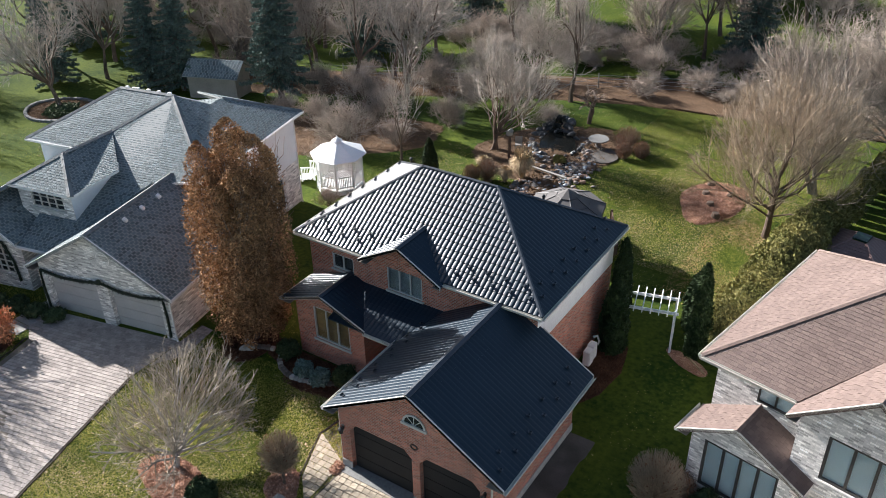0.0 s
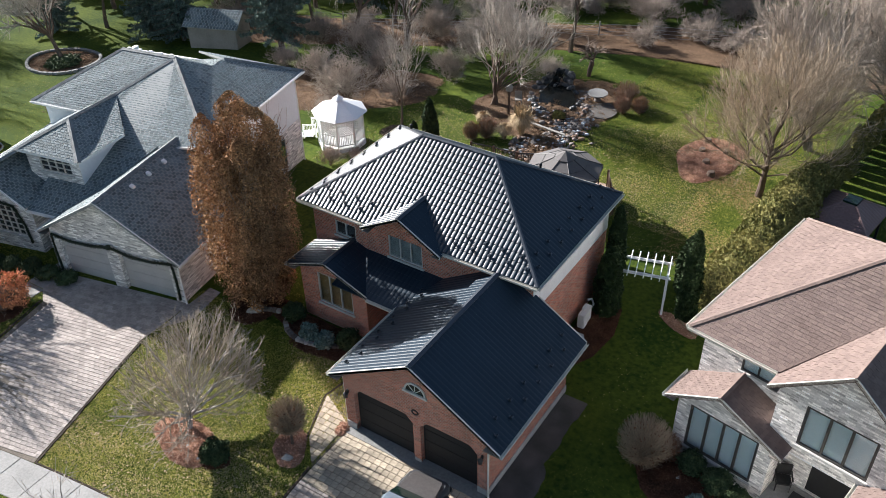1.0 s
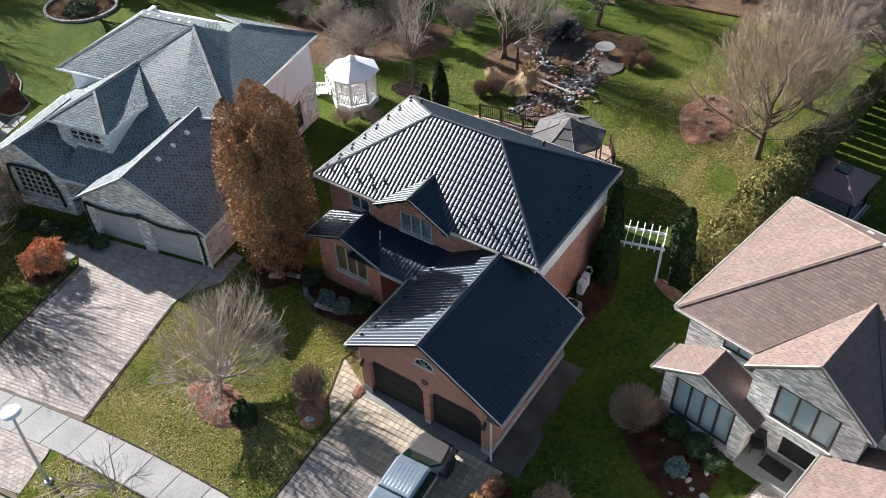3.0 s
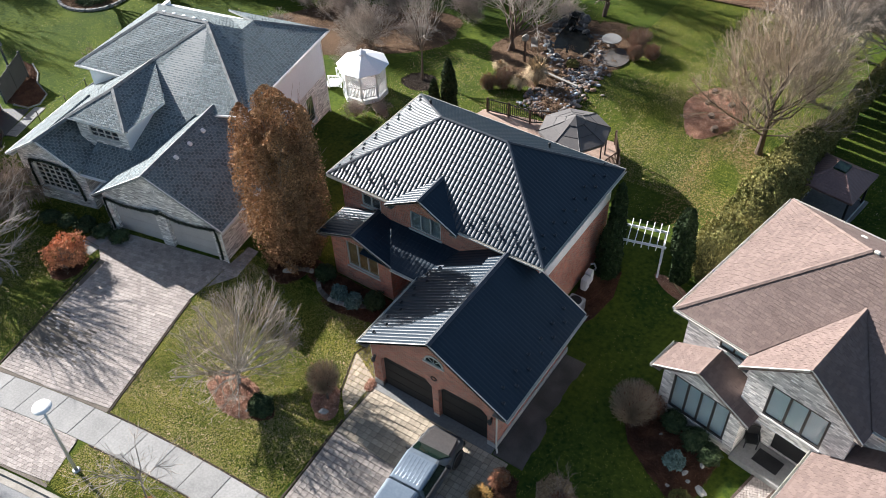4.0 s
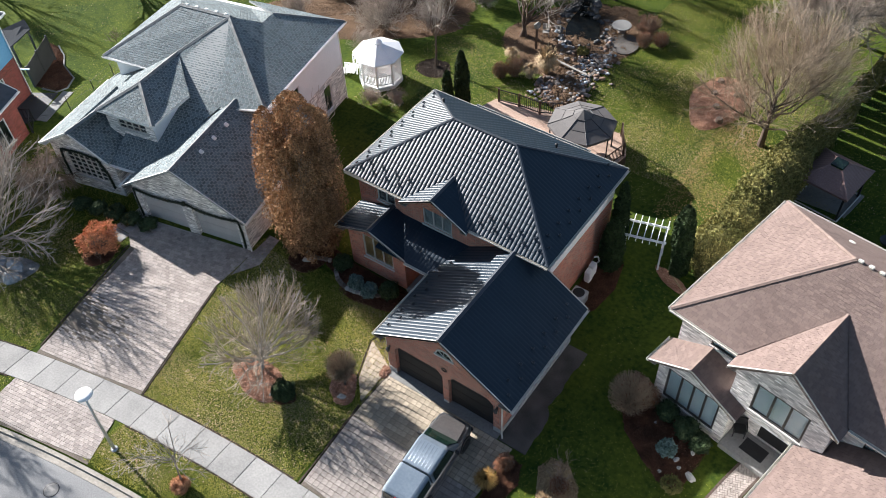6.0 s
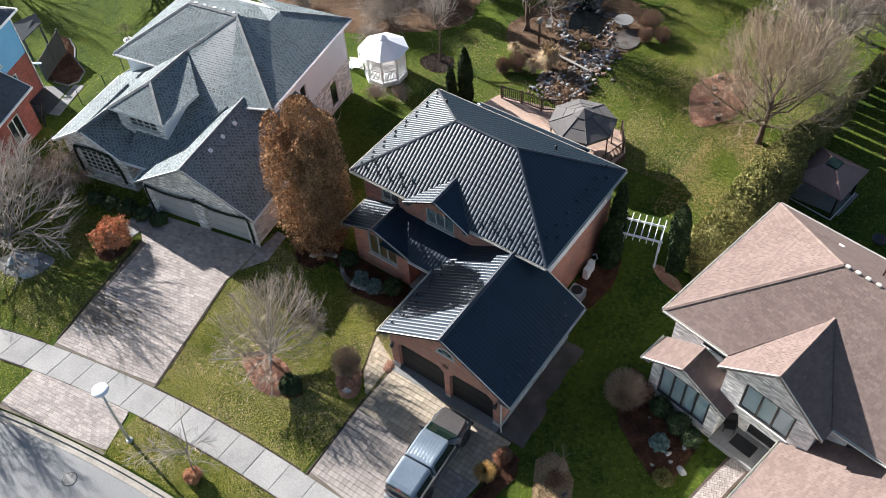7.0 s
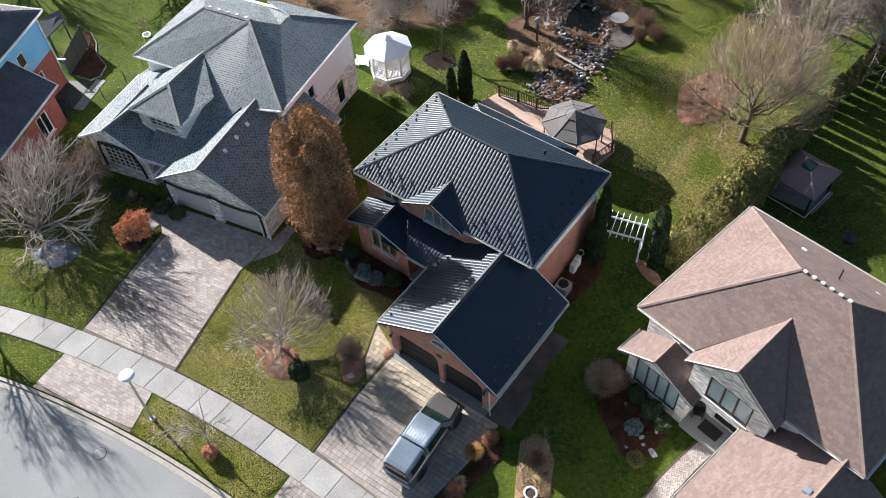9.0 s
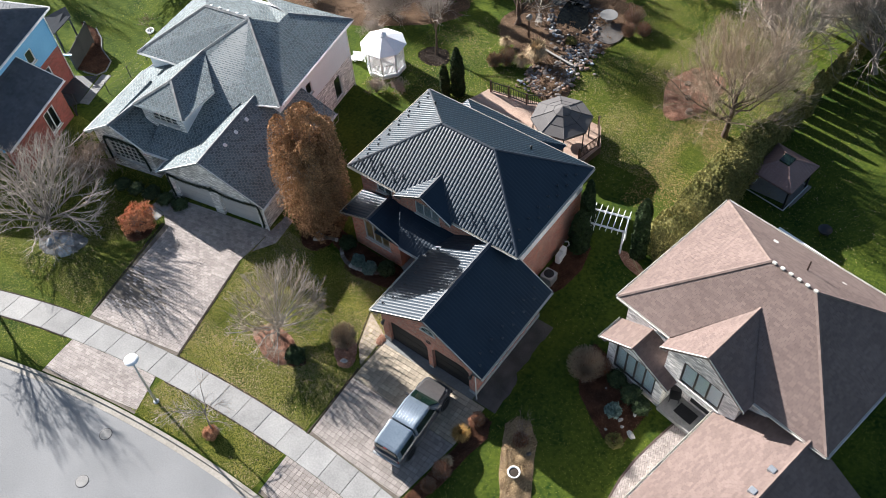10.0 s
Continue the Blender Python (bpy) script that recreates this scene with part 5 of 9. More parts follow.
for k in range(6):
    p = Vector(ra).lerp(Vector(rb), 0.04 + 0.18 * k)
    g = Geo().box(p.x, p.y - 0.08, p.z - 0.02, p.x + 0.22, p.y + 0.10, p.z + 0.09)
    part("roof_vent", g, M["cream_trim"], H3, "ridge vent cap", bevel=0.03)
for p in ((3.6, 7.4), (7.4, 7.6)):
    g = Geo().box(p[0], p[1], 6.2, p[0] + 0.28, p[1] + 0.25, 6.46 - 0.02 * p[0])
    part("roof_vent", g, M["cream_trim"], H3, bevel=0.03)
g = Geo().tube([(6.0, 6.6, 6.9), (6.0, 6.6, 7.75)], [0.045, 0.045], 8)
part("vent_pipe", g, M["dark_wood"], H3)

# ---- the blue and brick house at the bend ----
blue_house = thing("house", "blue-sided house with red brick lower walls and dark roofs", "house", pose(-35.2, 5.24, 0, 0, 0, 23))
H4 = blue_house
wall(H4, (-0.45, -9.0), (-0.45, -0.4), -1.6, 1.9, 0.25, M["red_siding"], [(6.2, 6.9, 0.4, 1.4)])
wall(H4, (-0.45, -9.0), (-0.45, -0.4), 1.9, 4.95, 0.25, M["blue_siding"], [(5.3, 6.1, 2.6, 3.7)])
window(H4, (-0.45, -9.0), (-0.45, -0.4), 5.3, 6.1, 2.6, 3.7, 1, M["white_trim"], M["room_dark"])
window(H4, (-0.45, -9.0), (-0.45, -0.4), 6.2, 6.9, 0.4, 1.4, 1, M["white_trim"], M["room_dark"])
wall(H4, (-0.45, -0.4), (-9.0, -0.4), -1.6, 4.95, 0.25, M["blue_siding"])
wall(H4, (-9.0, -0.4), (-9.0, -9.0), -1.6, 4.95, 0.25, M["blue_siding"])
wall(H4, (-9.0, -9.0), (-0.45, -9.0), -1.6, 4.95, 0.25, M["blue_siding"])
q = [(0, 0, 5), (0, -9.4, 5), (-9.4, -9.4, 5), (-9.4, 0, 5)]
tp = (-4.7, -4.7, 7.6)
for i in range(4):
    shingles(H4, [q[i], q[(i + 1) % 4], tp], M["roof_navy"], 0.4, 0.2)
for i in range(4):
    gutter(H4, q[(i + 1) % 4], q[i], M["white_trim"])
lo = [(2.55, -11.5, 2.5), (2.55, -4.4, 2.5), (-1.0, -4.4, 4.4), (-1.0, -11.5, 4.4)]
shingles(H4, lo, M["roof_navy"], 0.4, 0.2)
gutter(H4, lo[0], lo[1], M["white_trim"])
trim_line(H4, lo[1], (-0.4, -4.4, 4.08), M["white_trim"])
wall(H4, (2.1, -11.2), (2.1, -4.7), -1.6, 2.5, 0.25, M["red_siding"], [(4.0, 5.2, -0.2, 1.6)])
window(H4, (2.1, -11.2), (2.1, -4.7), 4.0, 5.2, -0.2, 1.6, 2, M["white_trim"], M["room_dark"])
wall(H4, (2.1, -4.7), (-0.45, -4.7), -1.6, 2.5, 0.25, M["red_siding"])
g = Geo().prism([(2.1, -4.7, 2.5), (-0.45, -4.7, 2.5), (-0.45, -4.7, 3.9)], (0, -0.2, 0))
part("gable", g, M["red_siding"], H4, uv=True)
downpipe(H4, -0.35, -0.5, -1.5, 4.9, M["white_trim"])
# ---- drives and paths ----
def arc_pts(r, x0, x1, n=5):
    return [bend(r, x0 + (x1 - x0) * i / n) for i in range(n + 1)]


paver_field(drive_left, [(-17.45, -1.6), (-16.0, -8.75)] + arc_pts(R_WALK1 + 0.02, -15.95, -9.6) + [(-11.35, -1.0)], 0.27, 0.18, 11.7, (M["paver_grey"], M["paver_grey_joined"]), zg, 260, (-11, -5))
paver_field(drive_left, [(-17.45, -1.6), (-11.35, -1.0), (-11.3, -0.16), (-11.35, 1.9), (-18.3, 0.35), (-18.3, -1.0)], 0.27, 0.18, 11.7, (M["paver_grey"], M["paver_grey_joined"]), zg, 0)
paver_field(drive_left, arc_pts(R_KERB + 0.12, -15.3, -8.75) + arc_pts(R_WALK0 - 0.02, -9.55, -15.55), 0.27, 0.18, 9.0, (M["paver_grey"], M["paver_grey_joined"]), zg, 30, (-9, -11))
paver_field(drive_main, [(-0.30, -3.0), (-0.30, -2.4), (-0.25, -0.36), (6.75, -0.36), (6.65, -3.0)], 0.27, 0.27, 2.0, (M["paver_tan"], M["paver_tan_joined"]), zg, 120, (1.5, -2.0), False, 0.017)
paver_field(drive_main, [(-0.30, -3.02)] + arc_pts(R_WALK1 + 0.02, -0.05, 6.05) + [(6.65, -3.02)], 0.27, 0.27, 2.0, (M["paver_mix"], M["paver_mix_joined"]), zg, 170, (1.5, -4.5), False, 0.017)
paver_field(drive_main, [(-0.30, -2.4), (-0.25, -0.1), (-0.46, 0.0), (-0.46, 3.9), (-1.55, 3.9), (-2.15, 0.75), (-1.35, -1.3)], 0.27, 0.27, 2.0, (M["paver_tan"], M["paver_tan_joined"]), zg, 10, (-0.5, -1), False, 0.017)
paver_field(drive_main, arc_pts(R_KERB + 0.12, 0.0, 6.2) + arc_pts(R_WALK0 - 0.02, 6.2, -0.2), 0.27, 0.27, 2.0, (M["paver_mix"], M["paver_mix_joined"]), zg, 0, (0, 0), False, 0.017)
paver_field(drive_left, [(-11.3, -0.16), (-10.4, 1.33), (-10.75, 3.3), (-11.5, 3.3), (-11.36, 1.9)], 0.27, 0.18, 11.7, (M["paver_grey"], M["paver_grey_joined"]), zg, 0)
# spaded edges of the lawns along drives and walks
def lawn_edge(line, w=0.10):
    g = Geo()
    for a, b in zip(line, line[1:]):
        d = Vector((b[0] - a[0], b[1] - a[1], 0)).normalized()
        o = Vector((-d.y, d.x, 0)) * w
        n = max(1, int(math.dist(a, b) / 0.35))
        for i in range(n):
            p, q = Vector((*a, 0)).lerp(Vector((*b, 0)), i / n), Vector((*a, 0)).lerp(Vector((*b, 0)), (i + 1) / n)
            k0, k1 = 0.7 + 0.5 * noise.noise(p * 1.7), 0.7 + 0.5 * noise.noise(q * 1.7)
            ps = [p, q, q + o * k1, p + o * k0]
            g.prism([(v.x, v.y, gz(v.x, v.y) - 0.06) for v in ps], (0, 0, 0.105))
    tagged(single("lawn_edge", g, M["soil"], "dark spaded soil edge of the lawn", "lawn edge", kind="structure"))


lawn_edge([(-11.30, -1.05), (-9.55, -7.80)], 0.13)
lawn_edge([(-16.08, -8.70), (-17.55, -1.6)], 0.13)
lawn_edge([(-0.12, -7.0), (-0.36, -2.4)], 0.12)
lawn_edge([(-1.4, -1.35), (-2.2, 0.75), (-1.6, 3.8)], 0.08)
lawn_edge([bend(R_WALK1 + 0.02, x) for x in np.arange(-9.5, -0.1, 0.6)], 0.08)
lawn_edge([bend(R_WALK0 - 0.02, x) for x in np.arange(-8.9, -0.2, 0.6)][::-1], 0.08)
lawn_edge([bend(R_WALK1 + 0.02, x) for x in np.arange(-31, -16.1, 0.6)], 0.08)
lawn_edge([bend(R_WALK0 - 0.02, x) for x in np.arange(-31, -15.7, 0.6)][::-1], 0.08)
# entry walk of the stone house, beside the drive
walk_left = thing("entry_walk", "grey slab walk from the driveway to the entrance", "path", kind="structure")
WA, WB = Vector((-18.15, -1.75, 0)), Vector((-18.05, 1.2, 0))
for i in range(4):
    for k in range(2):
        a = WA.lerp(WB, (i + 0.02) / 4) + Vector((-1.3 + 0.65 * k + 0.012, 0, 0))
        b = WA.lerp(WB, (i + 0.98) / 4) + Vector((-1.3 + 0.65 * k + 0.012, 0, 0))
        zz = gz(a.x, a.y) - 0.05
        part("slab", Geo().prism([(a.x, a.y, zz), (a.x + 0.626, a.y, zz), (b.x + 0.626, b.y, zz), (b.x, b.y, zz)], (0, 0, 0.115 + 0.004 * ((i + k) % 2))), M["concrete"], walk_left, bevel=0.012)


def herringbone(owner, outline, w, l, angle, mats, zf, parts, near):
    ca, sa = math.cos(radians(angle)), math.sin(radians(angle))
    ed = convex_edges(outline)
    base = Geo().prism([(p[0], p[1], zf(*p) - 0.1) for p in outline], (0, 0, 0.104))
    part("bedding", base, M["joint"], owner)
    cells = []
    cx_, cy_ = sum(p[0] for p in outline) / len(outline), sum(p[1] for p in outline) / len(outline)
    for i in range(-40, 41):
        for j in range(-40, 41):
            for k in range(2):
                # rows of L-shaped pairs
                ox, oy = i * w + j * l, i * w - j * l
                bx = (ox, oy, ox + l, oy + w) if k == 0 else (ox, oy + w, ox + w, oy + w + l)
                bx = (bx[0] + 0.006, bx[1] + 0.006, bx[2] - 0.006, bx[3] - 0.006)
                qs = [(cx_ + x * ca - y * sa, cy_ + x * sa + y * ca) for x, y in ((bx[0], bx[1]), (bx[2], bx[1]), (bx[2], bx[3]), (bx[0], bx[3]))]
                qc = clip_convex(qs, ed)
                if len(qc) >= 3 and area2(qc) > 0.003:
                    cells.append(qc)
    rest = Geo()
    for qc in cells:
        n = len(qc)
        z = zf(*qc[0]) + random.uniform(-0.002, 0.003)
        mx_, my_ = sum(p[0] for p in qc) / n, sum(p[1] for p in qc) / n
        rest.add([(p[0], p[1], z) for p in qc] + [(p[0] + (mx_ - p[0]) * 0.04, p[1] + (my_ - p[1]) * 0.04, z + 0.025) for p in qc],
                 [tuple(range(n, 2 * n))] + [(q_, (q_ + 1) % n, n + (q_ + 1) % n, n + q_) for q_ in range(n)])
    tagged(part("pavers", rest, mats, owner), kind="stuff")


zp = lambda x, y: gz(x, y) + 0.02
PL = [(15.35, 4.68), (15.0, 3.2), (14.72, 1.8), (14.6, 0.4), (14.66, -0.9), (15.0, -2.4), (15.7, -3.8)]
PR = [(16.2, 4.5), (15.9, 3.3), (15.68, 2.0), (15.48, 0.8), (15.5, -0.3), (15.85, -1.7), (16.5, -3.2)]
for (a, b), (c, d) in zip(zip(PL, PL[1:]), zip(PR, PR[1:])):
    herringbone(path_right, [a, b, d, c], 0.11, 0.22, 20, M["paver_grey_joined"], zp, 0, (14, 2))
for line, side in ((PL, -1), (PR, 1)):
    for a, b in zip(line, line[1:]):
        u = Vector((b[0] - a[0], b[1] - a[1], 0)).normalized()
        o = Vector((u.y, -u.x, 0)) * (-0.11 * side)
        n = max(1, round(math.dist(a, b) / 0.22))
        for i in range(n):
            p, q = Vector((*a, 0)).lerp(Vector((*b, 0)), (i + 0.03) / n), Vector((*a, 0)).lerp(Vector((*b, 0)), (i + 0.97) / n)
            zz = zp(p.x, p.y) - 0.06
            part("edging_brick", Geo().prism([(p.x, p.y, zz), (q.x, q.y, zz), (q.x + o.x, q.y + o.y, zz), (p.x + o.x, p.y + o.y, zz)], (0, 0, 0.095)), M["edging_dark"], path_right)


# ---- planting beds ----
def blob(cx_, cy_, rx, ry, rot, n, wob, seed):
    rnd = random.Random(seed)
    ph = [rnd.uniform(0, 6.28) for _ in range(4)]
    out = []
    for i in range(n):
        w = 2 * math.pi * i / n
        k = 1 + wob * (0.6 * math.sin(2 * w + ph[0]) + 0.4 * math.sin(3 * w + ph[1]) + 0.3 * math.sin(5 * w + ph[2]))
        x, y = rx * k * math.cos(w), ry * k * math.sin(w)
        out.append((cx_ + x * math.cos(rot) - y * math.sin(rot), cy_ + x * math.sin(rot) + y * math.cos(rot)))
    return out


def bed(name, outline, material, label, category, height=0.10, rough=0.03, seed=1, rings=9, chips=None):
    """A low rough mound of mulch, soil or leaves inside an outline, with loose chips on it."""
    rng_ = np.random.default_rng(seed)
    n = len(outline)
    cx_, cy_ = sum(p[0] for p in outline) / n, sum(p[1] for p in outline) / n
    relief = lambda x, y: rough * (1.3 * noise.noise(Vector((x * 2.1, y * 2.1, seed))) + 0.9 * noise.noise(Vector((x * 6.5, y * 6.5, seed + 5))))
    g = Geo()
    g.v.append((cx_, cy_, gz(cx_, cy_) + height))
    rings = max(rings, 12)
    for r in range(1, rings + 1):
        t = r / rings
        for p in outline:
            x, y = cx_ + (p[0] - cx_) * t, cy_ + (p[1] - cy_) * t
            g.v.append((x, y, gz(x, y) + 0.015 + height * (1 - t ** 3) + (relief(x, y) if r < rings else -0.05)))
    g.f = [(0, 1 + i, 1 + (i + 1) % n) for i in range(n)]
    for r in range(rings - 1):
        a, b = 1 + r * n, 1 + (r + 1) * n
        g.f += [(a + i, b + i, b + (i + 1) % n, a + (i + 1) % n) for i in range(n)]
    ob = single(name, g, material, label, category, kind="structure", smooth=True)
    area = area2(outline)
    m = int(min(20000, area * (chips if chips is not None else 620)))
    k = rng_.integers(0, n, m)
    t = np.sqrt(rng_.uniform(0, 0.97, m))
    w = rng_.uniform(0, 1, m)
    pts = []
    for ki, ti, wi in zip(k, t, w):
        a, b = outline[ki], outline[(ki + 1) % n]
        x, y = cx_ + (a[0] + (b[0] - a[0]) * wi - cx_) * ti, cy_ + (a[1] + (b[1] - a[1]) * wi - cy_) * ti
        pts.append((x, y, gz(x, y) + 0.03 + height * (1 - ti ** 3) + relief(x, y)))
    mc_ = M["chip_" + material.name] if "chip_" + material.name in M else material
    tagged(link_mesh("chips", leaf_mesh("chips", np.array(pts), 0.032, rng_, 0.25, 1.2), mc_, ob), kind="stuff")
    return ob


def dense(outline, m=4):
    out = []
    for a, b in zip(outline, outline[1:] + outline[:1]):
        out += [(a[0] + (b[0] - a[0]) * i / m, a[1] + (b[1] - a[1]) * i / m) for i in range(m)]
    return out


YARD_BED = [(-41.8, 9.9), (-39.65, 9.9), (-38.0, 9.2), (-36.8, 8.3), (-34.7, 7.6), (-33.9, 6.5), (-34.1, 5.75), (-36.0, 5.35), (-37.3, 6.4), (-38.5, 8.2), (-40.2, 9.3)]
bed("flower_bed", blob(-5.45, -3.95, 1.5, 1.05, -0.25, 40, 0.14, 3), M["mulch_red"], "red mulch bed under the ornamental tree", "flower bed", 0.16, 0.05, 3)
bed("flower_bed", blob(-3.75, -4.0, 0.62, 0.55, 0.1, 30, 0.14, 4), M["mulch_dark"], "dark mulch round a small evergreen", "flower bed", 0.08, 0.03, 4)
bed("flower_bed", blob(-1.65, -2.05, 0.7, 1.0, 0.5, 36, 0.12, 5), M["mulch_red"], "red mulch bed beside the driveway", "flower bed", 0.14, 0.05, 5)
bed("flower_bed", blob(-18.55, -2.9, 1.05, 0.9, 0.2, 36, 0.10, 6), M["mulch_dark"], "dark mulch under an orange shrub", "flower bed", 0.10, 0.03, 6)
bed("flower_bed", dense([(-7.6, 3.4), (-6.2, 3.0), (-5.6, 2.3), (-4.4, 2.2), (-3.0, 2.5), (-1.7, 2.9), (-1.7, 4.0), (-2.7, 4.35), (-6.3, 4.35), (-7.9, 4.6)]), M["mulch_dark"], "dark mulch bed before the brick front room", "flower bed", 0.06, 0.03, 7)
bed("flower_bed", blob(-8.7, 3.6, 1.2, 1.6, 0.3, 36, 0.08, 8), M["mulch_dark"], "shaded soil under the columnar tree", "flower bed", 0.06, 0.03, 8)
bed("flower_bed", blob(-0.52, -0.28, 0.30, 0.42, 0.2, 20, 0.10, 9), M["mulch_red"], "small mulch pocket at the garage corner", "flower bed", 0.07, 0.03, 9)
bed("flower_bed", dense([(6.85, -0.6), (7.5, -0.7), (7.9, -1.6), (7.6, -3.0), (7.4, -5.2), (6.9, -7.0), (6.15, -7.0), (6.75, -3.0)]), M["mulch_dark"], "dark mulch strip along the driveway", "flower bed", 0.08, 0.04, 10)
bed("flower_bed", dense([(8.35, 0.3), (9.1, 0.5), (10.1, -0.3), (10.5, -1.2), (11.1, -2.3), (11.6, -3.2), (11.4, -4.4), (10.6, -4.6), (10.1, -3.8), (9.4, -2.9), (8.9, -2.0), (8.5, -1.2), (8.1, -0.4)]), M["leaf_pale"], "leaf-covered island bed with stones", "flower bed", 0.14, 0.05, 11)
bed("flower_bed", dense([(9.3, 4.9), (10.3, 3.3), (11.6, 2.4), (12.7, 1.75), (13.75, 1.85), (13.9, 3.5), (14.0, 4.6), (10.9, 5.7), (10.3, 6.3), (9.3, 6.6)]), M["mulch_dark"], "dark mulch bed before the pale brick house", "flower bed", 0.08, 0.04, 12)
bed("flower_bed", dense([(4.4, 7.0), (5.3, 7.2), (6.0, 8.6), (6.2, 10.4), (5.8, 12.2), (4.4, 12.9)]), M["mulch_dark"], "dark mulch strip beside the brick wall", "flower bed", 0.07, 0.03, 13)
bed("flower_bed", blob(8.3, 12.5, 1.1, 0.42, -0.45, 30, 0.12, 14), M["mulch_red"], "orange mulch under the arbour post", "flower bed", 0.10, 0.05, 14)
bed("flower_bed", blob(4.2, 28.6, 1.9, 3.3, 0.12, 44, 0.14, 15), M["mulch_red"], "wide red mulch bed with cut stumps", "flower bed", 0.16, 0.07, 15)
bed("flower_bed", blob(-13.5, 21.6, 1.3, 1.2, 0, 36, 0.10, 16), M["soil"], "dark soil ring round a young tree", "flower bed", 0.06, 0.03, 16)
bed("flower_bed", blob(-45.3, 19.8, 2.9, 2.5, 0.3, 40, 0.04, 17), M["leaf_litter"], "round bed with stone edging under a bare tree", "flower bed", 0.10, 0.04, 17)
bed("flower_bed", blob(-7.4, 30.5, 4.2, 6.4, -0.1, 60, 0.12, 18), M["leaf_litter"], "leaf-strewn garden round the pond", "flower bed", 0.10, 0.08, 18, 14)
bed("flower_bed", blob(-4.6, 23.9, 1.6, 2.6, 0.5, 44, 0.12, 19), M["leaf_litter"], "rocky bed beside the deck", "flower bed", 0.16, 0.08, 19)
bed("flower_bed", blob(-22.5, 25.5, 9.0, 4.2, 0.45, 60, 0.10, 20), M["leaf_litter"], "leaf litter under the thicket", "flower bed", 0.10, 0.08, 20, 16)
bed("flower_bed", dense([(-48, 30.5), (-36, 30), (-26, 35), (-14, 41), (2, 45.5), (14, 47), (14, 53.5), (-4, 52), (-20, 47.5), (-34, 40), (-48, 36)], 5), M["leaf_litter"], "brown leaf litter along the back fence", "flower bed", 0.10, 0.10, 21, 20)
bed("flower_bed", dense(YARD_BED), M["mulch_dark"], "leafy bed behind the blue house", "flower bed", 0.08, 0.05, 22)
bed("flower_bed", blob(-22.1, -6.4, 1.75, 0.95, 0.42, 40, 0.10, 23), M["gravel"], "gravel rockery with boulders", "rockery", 0.14, 0.05, 23)


# ---- stones ----
def stone_geo(r, seed, flat=0.7):
    rnd = random.Random(seed)
    bm = bmesh.new()
    bmesh.ops.create_icosphere(bm, subdivisions=2, radius=1.0)
    off = Vector((rnd.uniform(-9, 9), rnd.uniform(-9, 9), rnd.uniform(-9, 9)))
    sx, sy = rnd.uniform(0.8, 1.3), rnd.uniform(0.7, 1.1)
    for v in bm.verts:
        k = 1 + 0.35 * noise.noise(v.co * 1.1 + off) + 0.12 * noise.noise(v.co * 3 + off)
        v.co = Vector((v.co.x * sx * k, v.co.y * sy * k, v.co.z * flat * k)) * r
    g = Geo()
    g.v, g.f = [tuple(v.co) for v in bm.verts], [tuple(v.index for v in f.verts) for f in bm.faces]
    bm.free()
    return g


STONES = {}


def stone(x, y, r, label="grey garden boulder", pale=False, group="garden stones", z=None, name="stone"):
    key = (random.randrange(5), pale)
    if key not in STONES:
        me = bpy.data.meshes.new("stone")
        gg = stone_geo(1.0, key[0] + 20)
        me.from_pydata(gg.v, [], gg.f)
        me.materials.append(M["rock_" + pale] if isinstance(pale, str) else M["rock_pale"] if pale else M["rock"])
        STONES[key] = me
    ob = new(name, STONES[key])
    ob.matrix_world = pose(x, y, (gz(x, y) if z is None else z) + 0.35 * r, random.uniform(-12, 12), random.uniform(-12, 12), random.uniform(0, 360)) @ Matrix.Diagonal((r, r, r, 1))
    return tagged(ob, label, "stone", group)


for p in ((-22.75, -6.55, 0.46), (-21.75, -6.1, 0.44), (-21.3, -6.75, 0.50)):
    stone(*p, "large blue-grey boulder on the gravel rockery", "blue", "rockery boulders")
EDGE = [(-9.0, 3.75), (-8.75, 3.45), (-8.4, 3.38), (-8.0, 3.45), (-7.6, 3.62), (-7.2, 3.75)], [(-6.75, 3.5), (-6.55, 3.2), (-6.2, 2.92), (-5.8, 2.76), (-5.35, 2.68), (-4.9, 2.7), (-4.5, 2.8), (-4.1, 2.95), (-3.7, 3.15), (-3.35, 3.38)]
for line in EDGE:
    for a, b in zip(line, line[1:]):
        for t in (0.0, 0.5):
            x, y = a[0] + (b[0] - a[0]) * t, a[1] + (b[1] - a[1]) * t
            blk = Geo().box(-0.5 * math.dist(a, b) * 0.46, -0.11, -0.05, 0.5 * math.dist(a, b) * 0.46, 0.11, 0.19 + random.uniform(-0.02, 0.02))
            single("edging_stone", blk, M["rock_pale"] if random.random() < 0.5 else M["rock"], "grey split edging stone of the front bed", "stone", "edging stones", bevel=0.025,
                   m=pose(x, y, gz(x, y), 0, 0, math.degrees(math.atan2(b[1] - a[1], b[0] - a[0])) + random.uniform(-6, 6)))
stone(-8.35, 3.1, 0.26, "pale boulder in the front bed", True)
stone(-2.1, 3.0, 0.2, "pale boulder in the front bed", True)
stone(-5.0, -4.15, 0.16, "small white stone beside the ornamental tree", True)
stone(-4.25, -4.25, 0.13, "small white stone beside the evergreen", True)
stone(-1.35, -2.55, 0.2, "grey stone in the mulch bed", True)
for x, y, r in ((12.95, 3.2, 0.14), (13.8, 2.75, 0.22), (13.2, 2.9, 0.12), (12.2, 3.5, 0.12), (11.4, 4.4, 0.12), (13.4, 3.9, 0.12), (12.6, 2.3, 0.1)):
    stone(x, y, r, "pale stone in the mulch bed", True)
